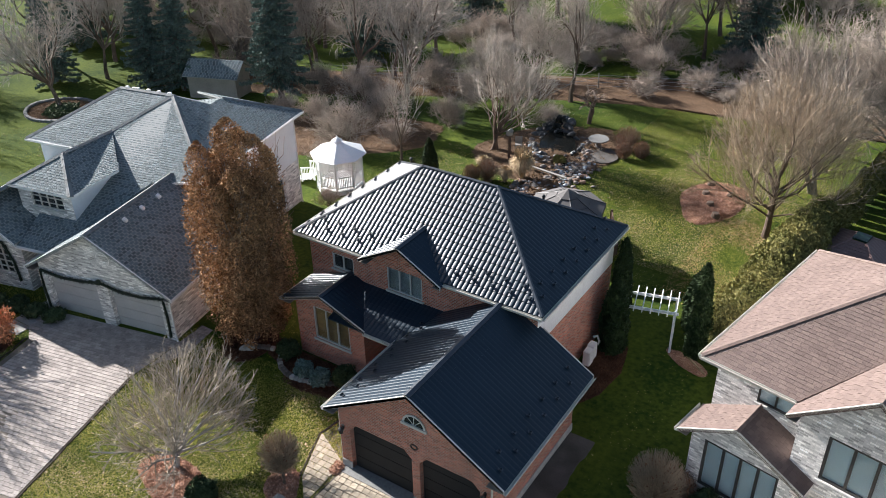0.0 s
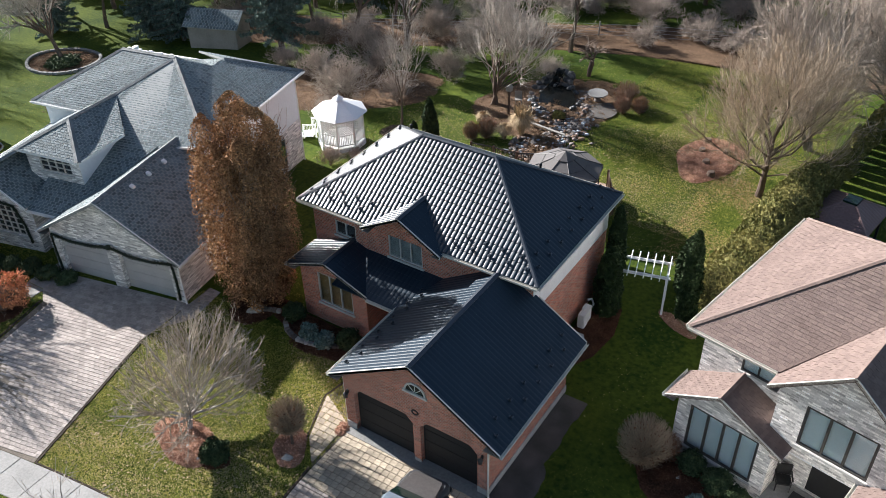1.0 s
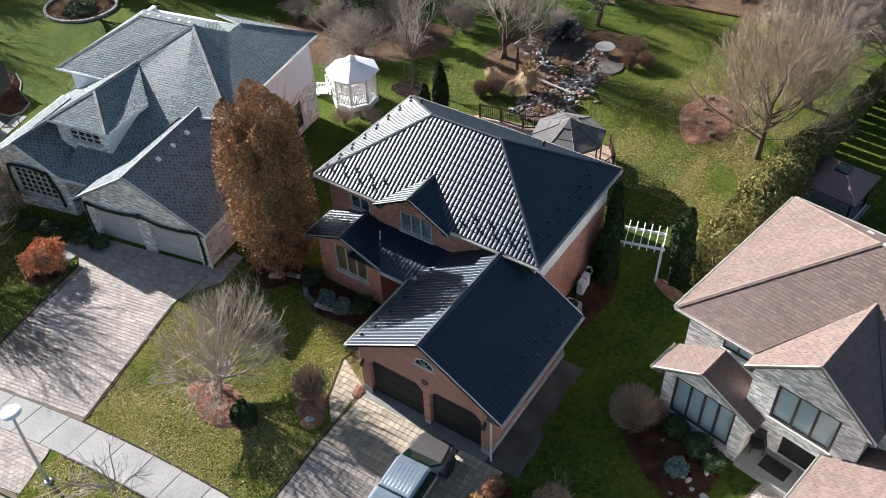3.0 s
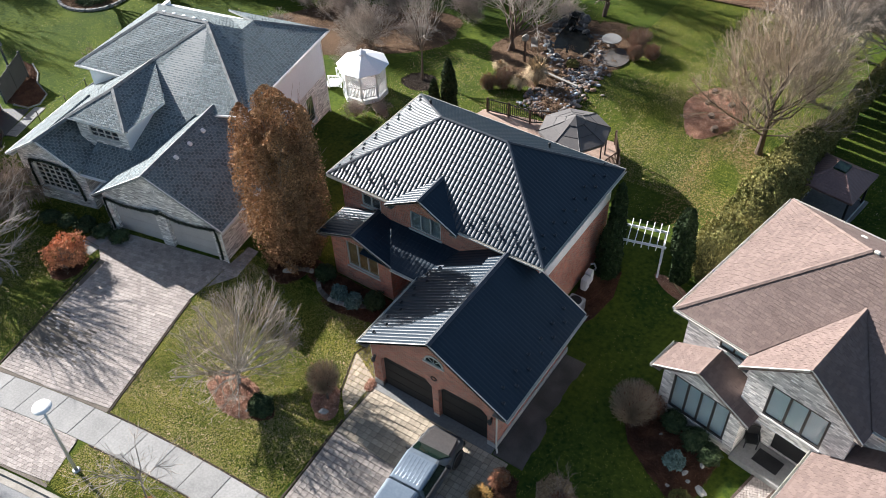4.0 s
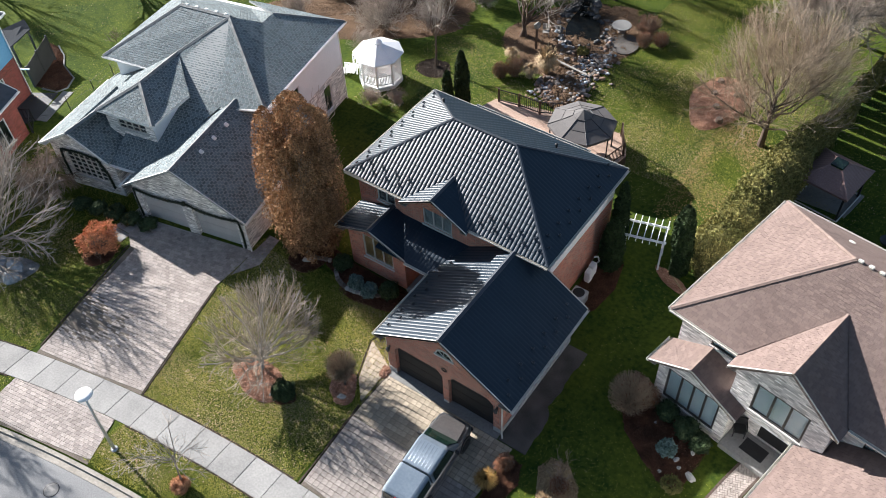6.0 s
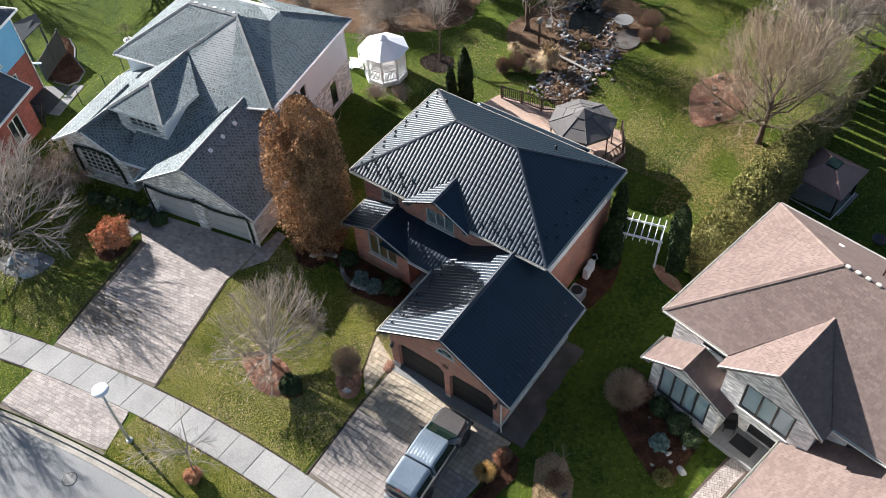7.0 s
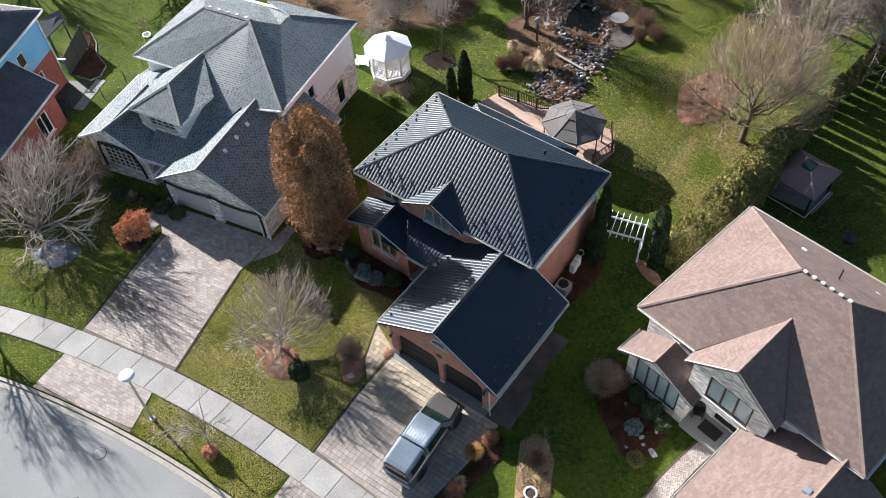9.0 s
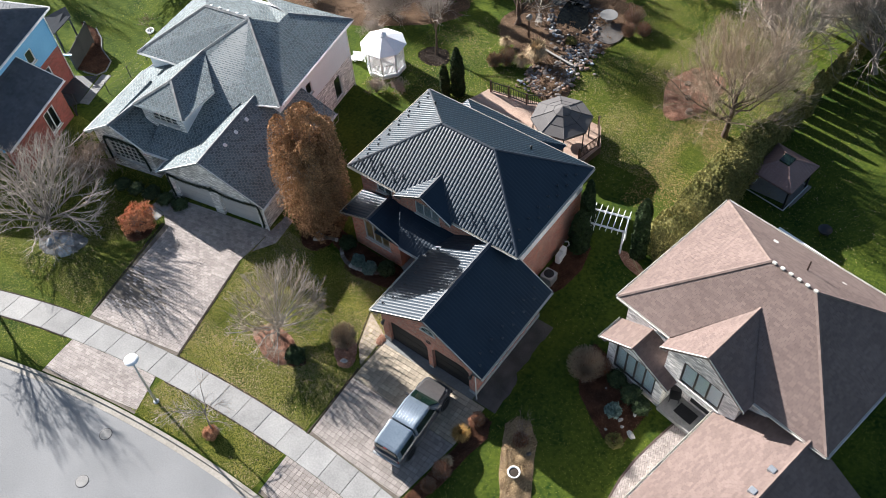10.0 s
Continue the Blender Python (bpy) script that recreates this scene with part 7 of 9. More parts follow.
for k in range(4):
    p = hexp(0.4, 0, k, 4)
    part("leg", Geo().tube([(p[0], p[1], 0), (p[0] * 0.7, p[1] * 0.7, 0.71)], [0.02, 0.02], 6), M["iron"], patio_set)

# ---- white arbour ----
arbour = thing("arbour", "white-painted garden arbour with open top slats", "arbour", pose(6.28, 13.05, gz(6.3, 13), 0, 0, 15))
for x in (-1.0, 1.0):
    for y in (-0.55, 0.55):
        part("post", Geo().box(x - 0.05, y - 0.05, -0.05, x + 0.05, y + 0.05, 2.12), M["white_trim"], arbour, bevel=0.01)
    for z in (0.5, 1.0, 1.5):
        part("side_rail", Geo().box(x - 0.02, -0.5, z, x + 0.02, 0.5, z + 0.04), M["white_trim"], arbour)
for y in (-0.55, 0.55):
    part("beam", Geo().box(-1.15, y - 0.03, 2.02, 1.15, y + 0.03, 2.16), M["white_trim"], arbour, bevel=0.008)
for k in range(7):
    x = -1.05 + 0.35 * k
    part("slat", Geo().box(x - 0.02, -0.95, 2.162, x + 0.02, 0.95, 2.24), M["white_trim"], arbour)

# ---- steel-roofed gazebo beyond the hedge ----
hard = thing("hardtop_gazebo", "brown metal hardtop gazebo with a dark skylight vent", "gazebo", pose(12.78, 23.2, gz(12.8, 23.2), 0, 0, -9))
for x in (-1.22, 1.22):
    for y in (-1.3, 1.3):
        part("post", Geo().box(x - 0.055, y - 0.055, 0, x + 0.055, y + 0.055, 1.9), M["iron"], hard)
cn = [(-1.45, -1.55, 1.92), (1.45, -1.55, 1.92), (1.45, 1.55, 1.92), (-1.45, 1.55, 1.92)]
cu = [(-0.36, -0.40, 2.62), (0.36, -0.40, 2.62), (0.36, 0.40, 2.62), (-0.36, 0.40, 2.62)]
for i in range(4):
    metal_tiles(hard, [cn[i], cn[(i + 1) % 4], cu[(i + 1) % 4], cu[i]], M["metal_brown"], 0.22, 0.17, 0.03, 0.012, 0.022, "roof_panel")
    ridge_cap(hard, Vector(cn[i]) + Vector((0, 0, 0.03)), Vector(cu[i]) + Vector((0, 0, 0.03)), M["metal_brown"], 0.05, "hip_cap")
part("roof_vent", Geo().prism([(x * 0.98, y * 0.98, z + 0.02) for x, y, z in cu], (0, 0, 0.09)), M["car_glass"], hard, "dark glossy skylight", bevel=0.02)
for i in range(4):
    a, b = cn[i], cn[(i + 1) % 4]
    part("fascia", Geo().prism([(a[0], a[1], 1.80), (b[0], b[1], 1.80), (b[0], b[1], 1.915), (a[0], a[1], 1.915)], Vector((a[0] + b[0], a[1] + b[1], 0)).normalized() * -0.03), M["metal_brown"], hard)
    part("beam", Geo().tube([(a[0] * 0.84, a[1] * 0.84, 1.86), (b[0] * 0.84, b[1] * 0.84, 1.86)], [0.05, 0.05], 6), M["iron"], hard)
    part("base_rail", Geo().tube([(a[0] * 0.9, a[1] * 0.9, 0.10), (b[0] * 0.9, b[1] * 0.9, 0.10)], [0.04, 0.04], 6), M["steel"], hard, "pale base rail")
part("base", Geo().box(-1.5, -1.6, -0.12, 1.5, 1.6, 0.05), M["old_concrete"], hard, "grey patio base", bevel=0.02)
for sx in (-1, 1):
    part("curtain", Geo().box(sx * 1.20 - 0.03, -1.22, 0.1, sx * 1.20 + 0.03, -0.95, 1.82), M["canvas_grey"], hard, "gathered dark curtain", bevel=0.02)
grill = thing("fire_bowl", "black round fire bowl on the lawn", "fire pit", pose(16.6, 21.2, gz(16.6, 21.2)))
part("bowl", Geo().lathe([(0.10, 0.2), (0.34, 0.34), (0.42, 0.52), (0.40, 0.52), (0.30, 0.38), (0.05, 0.28)], 24), M["iron"], grill, smooth=True)
for k in range(3):
    p = hexp(0.28, 0, k, 3)
    part("leg", Geo().tube([(p[0], p[1], 0), (p[0] * 0.9, p[1] * 0.9, 0.36)], [0.02, 0.02], 6), M["iron"], grill)
wd = thing("back_deck", "white-edged deck behind the pale brick house", "deck", pose(17.6, 17.6, 0, 0, 0, -11.2))
part("platform", Geo().box(-3.3, -2.6, -0.2, 5.2, 0.9, 0.42), M["grey_wood"], wd)
part("edge_board", Geo().box(-3.35, 0.9, 0.30, 5.25, 1.12, 0.55), M["white_trim"], wd, "white edge board")
part("edge_board", Geo().box(-3.5, -2.6, 0.30, -3.3, 1.12, 0.55), M["white_trim"], wd)

# ---- street lamp ----
lamp = thing("street_lamp", "grey street lamp with a white dish head", "street lamp", pose(-8.35, -10.45, gz(-8.3, -10.4)))
part("pole", Geo().tube([(0, 0, -0.1), (0, 0, 0.5), (0.02, 0.02, 2.5), (0.08, 0.08, 4.45)], [0.085, 0.075, 0.06, 0.045], 12), M["steel"], lamp, smooth=True)
part("head", Geo().lathe([(0.06, 4.40), (0.32, 4.44), (0.385, 4.50), (0.375, 4.53), (0.20, 4.58), (0.04, 4.60)], 28, (0.10, 0.10, 0)), M["lamp_white"], lamp, "white dish lamp head", smooth=True)
part("base_plate", Geo().lathe([(0.17, -0.05), (0.17, 0.05), (0.12, 0.09)], 16), M["steel"], lamp)
for x, y in ((-9.2, -13.4), (-8.1, -15.9)):
    manhole = thing("manhole_cover", "round iron manhole cover in the street", "manhole cover", pose(x, y, -0.43), "manhole covers", kind="structure")
    part("rim", Geo().lathe([(0.36, -0.02), (0.36, 0.008), (0.325, 0.012), (0.325, -0.02)], 28), M["iron"], manhole)
    part("cover", Geo().lathe([(0.315, -0.02), (0.315, 0.010), (0.29, 0.014)], 28), M["iron_plate"], manhole)

# ---- small things ----
ac = thing("air_conditioner", "white outdoor air conditioner on a pad", "air conditioner", pose(5.0, 8.6, gz(5, 8.6)))
part("pad", Geo().box(-0.48, -0.48, -0.05, 0.48, 0.48, 0.05), M["concrete"], ac)
part("case", Geo().box(-0.38, -0.38, 0.05, 0.38, 0.38, 0.75), M["steel"], ac, bevel=0.04)
part("fan_grille", Geo().lathe([(0.30, 0.752), (0.30, 0.775), (0.27, 0.78)], 20), M["iron"], ac)
for x, y in ((4.75, 10.1), (4.7, 10.6)):
    g = Geo().box(x - 0.16, y - 0.2, gz(x, y) + 0.1, x + 0.16, y + 0.2, gz(x, y) + 0.85)
    single("utility_box", g, M["white_trim"], "pale metal utility box beside the brick wall", "utility box", "utility boxes", bevel=0.03)
g = Geo().tube([(4.6, 11.3, 0.0), (4.75, 11.25, 0.4), (4.65, 11.2, 0.7), (4.5, 11.1, 0.65)], [0.05] * 4, 8)
single("vent_hood", g, M["white_trim"], "white curved exhaust pipe at the wall", "pipe")
urn = thing("planter", "round white stone planter with dark soil", "planter", pose(10.12, -2.55, gz(10.1, -2.5) + 0.05))
part("bowl", Geo().lathe([(0.16, 0.0), (0.20, 0.1), (0.30, 0.34), (0.34, 0.42), (0.27, 0.42), (0.24, 0.36)], 28), M["white_trim"], urn, smooth=True)
part("soil", Geo().lathe([(0.25, 0.33), (0.25, 0.37), (0.1, 0.385)], 20), M["soil"], urn)
chair = thing("porch_chair", "dark woven porch chair on the concrete porch", "chair", pose(14.65, 5.75, 0.22, 0, 0, 20))
part("seat", Geo().box(-0.27, -0.26, 0.38, 0.27, 0.26, 0.44), M["iron"], chair, bevel=0.02)
part("backrest", Geo().box(-0.27, 0.22, 0.44, 0.27, 0.29, 0.98), M["iron"], chair, bevel=0.03)
for sx in (-1, 1):
    part("armrest", Geo().box(sx * 0.27 - 0.03, -0.24, 0.60, sx * 0.27 + 0.03, 0.26, 0.65), M["iron"], chair, bevel=0.01)
    for y in (-0.22, 0.22):
        part("leg", Geo().box(sx * 0.24 - 0.02, y - 0.02, 0.0, sx * 0.24 + 0.02, y + 0.02, 0.6), M["iron"], chair)
g = Geo().box(-0.55, -0.35, 0.0, 0.55, 0.35, 0.02)
single("door_mat", g, M["iron"], "black door mat on the porch", "mat", m=pose(15.55, 5.35, 0.222, 0, 0, -11.2))
# garden shed in the trees
shed = thing("garden_shed", "grey wooden garden shed with a shingle roof", "shed", pose(-37.0, 29.0, gz(-37, 29), 0, 0, 20))
for a, b in (((-2.1, -1.3), (2.1, -1.3)), ((2.1, -1.3), (2.1, 1.3)), ((2.1, 1.3), (-2.1, 1.3)), ((-2.1, 1.3), (-2.1, -1.3))):
    wall(shed, a, b, -0.1, 2.0, 0.1, M["grey_wood"])
for s in (1, -1):
    shingles(shed, [(-2.4, -1.6 * s, 1.95), (2.4, -1.6 * s, 1.95), (2.4, 0, 3.0), (-2.4, 0, 3.0)][::s], M["shingle_grey"], 0.5, 0.25, 0.06)
for x in (-2.1, 2.0):
    part("gable", Geo().prism([(x, -1.3, 2.0), (x, 1.3, 2.0), (x, 0, 2.9)], (0.1, 0, 0)), M["grey_wood"], shed)
# metal chairs, bird post and table at the pond
for x, y, rz_ in ((-9.1, 29.1, 30),):
    c = thing("garden_chair", "pale metal garden chair beside the pond", "chair", pose(x, y, gz(x, y) + 0.05, 0, 0, rz_))
    part("seat", Geo().box(-0.24, -0.22, 0.36, 0.24, 0.22, 0.40), M["grey_wood"], c, bevel=0.02)
    part("backrest", Geo().box(-0.24, 0.20, 0.40, 0.24, 0.25, 0.88), M["grey_wood"], c, bevel=0.02)
    for sx in (-0.2, 0.2):
        for sy in (-0.19, 0.19):
            part("leg", Geo().box(sx - 0.018, sy - 0.018, 0, sx + 0.018, sy + 0.018, 0.36), M["grey_wood"], c)
bp_ = thing("bird_feeder_post", "rusty wooden post with a bird feeder", "bird feeder", pose(-8.75, 27.2, gz(-8.75, 27.2)))
part("post", Geo().box(-0.06, -0.06, -0.1, 0.06, 0.06, 1.75), M["dark_wood"], bp_)
part("feeder", Geo().box(-0.16, -0.16, 1.75, 0.16, 0.16, 2.0).prism([(-0.2, -0.2, 2.0), (0.2, -0.2, 2.0), (0, -0.2, 2.14)], (0, 0.4, 0)), M["grey_wood"], bp_)
gt = thing("garden_table", "round grey stone garden table on a small patio", "table", pose(-4.95, 32.6, gz(-4.95, 32.6) + 0.06))
part("tabletop", Geo().lathe([(0.66, 0.55), (0.69, 0.58), (0.67, 0.63)], 26), M["old_concrete"], gt)
part("pedestal", Geo().lathe([(0.3, 0.0), (0.18, 0.2), (0.2, 0.55)], 16), M["rock"], gt)
g = Geo().prism([(p[0], p[1], gz(*p) - 0.02) for p in blob(-4.0, 31.2, 0.95, 1.5, 0.2, 24, 0.08, 51)], (0, 0, 0.12))
single("garden_patio", g, M["dark_gravel"], "small grey garden patio", "patio", kind="structure")
# yard behind the blue house: patio with shade in its colour, slab strip, curved bed, screen, lean-to, wire fence,
# ringed sapling
g = Geo().prism([(p[0], p[1], gz(*p) - 0.08) for p in [(-34.6, 2.2), (-35.5, 4.8), (-33.95, 5.75), (-32.35, 2.9), (-33.0, 1.4)]], (0, 0, 0.11))
single("patio", g, M["slate_shaded"], "slate patio behind the blue house, darkened in place of shade", "patio", kind="structure")
slabs = thing("slab_path", "grey concrete slab path along the patio", "path", kind="structure")
for k in range(6):
    a, b = Vector((-32.3, 2.85, 0)).lerp(Vector((-33.85, 6.1, 0)), (k + 0.03) / 6), Vector((-32.3, 2.85, 0)).lerp(Vector((-33.85, 6.1, 0)), (k + 0.97) / 6)
    o = Vector((0.72, 0.28, 0))
    part("slab", Geo().prism([(p.x, p.y, gz(p.x, p.y) - 0.05) for p in (a, a + o, b + o, b)], (0, 0, 0.10)), M["old_concrete"], slabs)
ps = thing("privacy_screen", "dark grey wooden privacy screen beside the blue house", "screen", pose(-37.0, 6.9, gz(-37, 6.9), 0, 0, 122.4))
for k in range(12):
    part("board", Geo().box(-1.8 + 0.3 * k, -0.02, 0.05, -1.505 + 0.3 * k, 0.02, 1.85 + 0.02 * (k % 2)), M["dark_grey_wood"], ps)
part("top_bar", Geo().box(-2.05, -0.3, 1.80, -1.95, 0.35, 1.9), M["white_trim"], ps, "short white bar")
for x in (-1.82, 0.0, 1.82):
    part("post", Geo().box(x - 0.06, -0.06, -0.1, x + 0.06, 0.06, 1.95), M["dark_grey_wood"], ps)
edge_ = Geo().tube([(p[0], p[1], gz(*p) + 0.05) for p in dense(YARD_BED[1:8], 3)[:-3]], [0.06] * 18, 6)
single("bed_edging", edge_, M["old_concrete"], "low pale concrete edging of the leafy bed", "edging", kind="structure")
lean_to = thing("lean_to", "small dark blue lean-to roof beside the screen", "lean-to", pose(0, 0, 0))
zl = gz(-38.5, 7)
part("roof", slab([(-39.9, 6.5, zl + 2.9), (-38.0, 5.7, zl + 2.55), (-38.75, 8.0, zl + 2.55), (-39.6, 8.3, zl + 2.9)], 0.08), M["roof_tar"], lean_to)
for x, y in ((-39.8, 6.7), (-38.2, 6.0), (-38.8, 7.8), (-39.5, 8.1)):
    part("post", Geo().box(x - 0.05, y - 0.05, zl - 0.1, x + 0.05, y + 0.05, zl + 2.45), M["dark_grey_wood"], lean_to)
ir = thing("iron_railing", "black iron handrail beside the patio", "railing", pose(0, 0, 0))
railing(ir, [(-33.4, 2.3), (-32.4, 2.75), (-31.3, 1.9)], gz(-32, 2), M["iron"], M["iron"], 0.9, 0.25)
yf = thing("wire_fence", "thin wire garden fence with dark posts", "fence", pose(0, 0, 0))
fp = [(-31.4, 4.9), (-31.6, 7.1), (-32.4, 9.3), (-33.7, 11.0)]
for p in fp:
    part("post", Geo().tube([(p[0], p[1], gz(*p) - 0.1), (p[0], p[1], gz(*p) + 1.15)], [0.03, 0.03], 6), M["iron"], yf)
for h in (0.15, 0.6, 1.1):
    part("wire", Geo().tube([(p[0], p[1], gz(*p) + h) for p in fp], [0.008] * 4, 4), M["iron"], yf)
rg = single("tree_ring", Geo().lathe([(0.30, -0.05), (0.34, 0.16), (0.26, 0.16), (0.26, 0.0)], 20), M["white_trim"], "white ring planter round a sapling on the lawn", "planter", m=pose(-35.4, 12.1, gz(-35.4, 12.1)))
# leaning tools and hose reel kept to what shows: a birch log by the arbour
g = Geo().tube([(8.0, 12.9, gz(8, 12.9) + 0.16), (9.2, 12.0, gz(9, 12) + 0.16)], [0.05, 0.04], 8)
single("log", g, M["straw"], "pale log lying on the orange mulch", "log")
# wire fence along the back
fence = thing("wire_fence", "wire fence with wooden posts along the meadow", "fence", pose(0, 0, 0))
pts = [(-48 + 4.1 * k, 31.5 + 1.75 * k - 0.012 * k * k) for k in range(0, 17)]
for p in pts:
    z = gz(*p)
    part("post", Geo().tube([(p[0], p[1], z - 0.2), (p[0] + 0.02, p[1], z + 1.35)], [0.06, 0.05], 7), M["grey_wood"], fence)
for h in (0.25, 0.55, 0.85, 1.15):
    part("wire", Geo().tube([(p[0], p[1], gz(*p) + h) for p in pts], [0.012] * len(pts), 4), M["steel"], fence)
# ---- plants ----
def rot_about(d, ang, rnd):
    ax = d.cross(Vector((rnd.gauss(0, 1), rnd.gauss(0, 1), rnd.gauss(0, 1))))
    if ax.length < 1e-4:
        ax = Vector((1, 0, 0))
    return Matrix.Rotation(ang, 3, ax.normalized()) @ d


def tree_geos(seed, height, radius, trunk=0.25, r0=0.13, kids=(7, 6, 6, 5), fine=0.009, rise=0.25, droop=0.0, stems=1, spread_=(0.5, 0.95), wild=1.0, fork=(0.35, 0.95)):
    """Trunk-and-limb mesh and twig mesh of a bare tree, standing on the origin."""
    rnd = random.Random(seed)
    wood, twigs = Geo(), Geo()
    levels = len(kids)
    lens = [height * trunk] + [max(radius, height * (1 - trunk)) * q for q in (0.55, 0.32, 0.19, 0.115, 0.08)]

    def branch(p, d, length, r, lvl):
        nseg = 4 if lvl < 2 else (3 if lvl < 3 else 2)
        path, q = [p], p
        for _ in range(nseg):
            jit = 0.10 if lvl == 0 else 0.22 * wild
            d = (d + Vector((rnd.gauss(0, jit), rnd.gauss(0, jit), rnd.gauss(0, jit * 0.7) + rise * 0.35 * (lvl > 0) - droop * (lvl > 1)))).normalized()
            q = q + d * (length / nseg)
            path.append(q)
        taper = [max(fine * 0.7, r * (1 - 0.5 * i / nseg)) for i in range(nseg + 1)]
        (wood if lvl <= 1 else twigs).tube(path, taper, (7, 5, 4, 3, 3, 3)[lvl], cap=lvl == 0)
        if lvl >= levels:
            return
        for c in range(kids[lvl]):
            t = (rnd.uniform(0.75, 1.0) if lvl == 0 else rnd.uniform(0.25, 1.0)) * nseg
            i = min(nseg - 1, int(t))
            o = path[i].lerp(path[i + 1], t - i)
            ang = rnd.uniform(*spread_) if lvl == 0 else rnd.uniform(*fork)
            nd = rot_about(d, ang, rnd)
            branch(o, nd, lens[lvl + 1] * rnd.uniform(0.75, 1.2), max(fine, r * rnd.uniform(0.38, 0.55)), lvl + 1)

    for s in range(stems):
        d = Vector((rnd.gauss(0, 0.05 + 0.22 * (stems > 1)), rnd.gauss(0, 0.05 + 0.22 * (stems > 1)), 1)).normalized()
        branch(Vector((rnd.gauss(0, 0.15) * (stems > 1), rnd.gauss(0, 0.15) * (stems > 1), -0.15)), d, lens[0] + 0.15, r0, 0)
    # fit the crown to the asked height and spread
    allv = np.array(wood.v + twigs.v)
    kz = height / np.percentile(allv[:, 2], 99.5)
    rad = np.percentile(np.hypot(allv[:, 0], allv[:, 1]), 96)
    kr = radius / rad
    for gg in (wood, twigs):
        gg.v = [(x * (1 + (kr - 1) * min(1, z / (0.35 * height))) if z > 0 else x, y * (1 + (kr - 1) * min(1, z / (0.35 * height))) if z > 0 else y, z * kz) for x, y, z in gg.v]
    return wood, twigs


def dome_geos(seed, height, radius, foot, kids, r0, fine, flare=1.25, up=0.10, wob=0.12, thin=0.48, limb=0.5, leader=0.0):
    """Trunk-and-limb mesh and twig mesh of a bare tree whose straight limbs fan out to a dome."""
    rnd = random.Random(seed)
    wood, twigs = Geo(), Geo()
    mid = 0.40 * height

    def reach(p, d):
        """Way from p along d to the dome."""
        sx, sz = radius, height - mid
        o, w = Vector((p.x / sx, p.y / sx, (p.z - mid) / sz)), Vector((d.x / sx, d.y / sx, d.z / sz))
        a, b, c = w.dot(w), o.dot(w), o.dot(o) - 1
        return max(0.12, (-b + math.sqrt(max(0.0, b * b - a * c))) / a)

    def grow(p, d, length, r, lvl):
        n = 4 if lvl == 1 else 3 if lvl == 2 else 2
        path = [p]
        for _ in range(n):
            d = (d + Vector((rnd.gauss(0, wob), rnd.gauss(0, wob), rnd.gauss(0, 0.7 * wob) + up / n))).normalized()
            path.append(path[-1] + d * length / n)
        (wood if lvl == 1 else twigs).tube(path, [max(fine * 0.7, r * (1 - 0.62 * i / n)) for i in range(n + 1)], (0, 6, 4, 3, 3)[lvl], cap=False)
        if lvl > len(kids) - 1:
            return
        for c in range(kids[lvl]):
            t = (0.22 + 0.78 * (c + rnd.random()) / kids[lvl]) * n
            i = min(n - 1, int(t))
            q = path[i].lerp(path[i + 1], min(1.0, t - i))
            nd = rot_about((path[i + 1] - path[i]).normalized(), rnd.uniform(0.3, 0.8), rnd)
            nd = (nd + Vector((0, 0, 0.15))).normalized()
            grow(q, nd, min(reach(q, nd) * rnd.uniform(0.55, 1.6) + 0.06 * radius * rnd.random(), length * rnd.uniform(0.35, 0.75)), max(fine, r * thin), lvl + 1)

    wood.tube([(0, 0, -0.15), (0.02, 0, foot * 0.5), (0, 0.02, foot)], [r0 * 1.25, r0, r0 * 0.85], 9)
    if leader:
        wood.tube([(0, 0.02, foot - 0.05), (0.03, 0, foot + leader * 0.5), (0, 0, foot + leader)], [r0 * 0.85, r0 * 0.6, r0 * 0.35], 8)
    for k in range(kids[0]):
        lean_ = flare * math.sqrt((k + rnd.random()) / kids[0])
        w = 2.4 * k + rnd.uniform(-0.4, 0.4)
        d = Vector((math.sin(lean_) * math.cos(w), math.sin(lean_) * math.sin(w), math.cos(lean_)))
        p = Vector((0, 0, foot * rnd.uniform(0.72, 1.0) + leader * (1 - k / kids[0])))
        grow(p, d, reach(p, d) * rnd.uniform(0.62, 1.08), r0 * limb * rnd.uniform(0.84, 1.2), 1)
    return wood, twigs


def dome_tree(label, x, y, seed, height, radius, foot, kids, r0, fine, bark, twig, lean=(0, 0), **kw):
    t = thing("tree", label, "tree", pose(x, y, gz(x, y)))
    wood, twigs = dome_geos(seed, height, radius, foot, kids, r0, fine, **kw)
    for gg in (wood, twigs):        # the crown leans from the foot by so much for each metre of height
        gg.v = [(a + lean[0] * max(0, c), b + lean[1] * max(0, c), c) for a, b, c in gg.v]
    part("trunk", wood, M[bark], t)
    part("crown", twigs, M[twig], t, "bare twigs")
    return t


def bare_tree(label, x, y, seed, height, radius, bark="bark_grey", twig="twig_grey", group="", name="tree", lean=None, **kw):
    t = thing(name, label, "tree" if name == "tree" else "shrub", pose(x, y, gz(x, y), 0, 0, 0 if lean else random.uniform(0, 360)), group)
    wood, twigs = tree_geos(seed, height, radius, **kw)
    if lean:        # the crown's middle leans from the foot by so much for each metre of height
        mid = np.mean(np.array(twigs.v), 0)
        kx, ky = lean[0] - mid[0] / mid[2], lean[1] - mid[1] / mid[2]
        for gg in (wood, twigs):
            gg.v = [(a + kx * max(0, c), b + ky * max(0, c), c) for a, b, c in gg.v]
    part("trunk", wood, M[bark], t)
    part("crown", twigs, M[twig], t, "bare twigs")
    return t


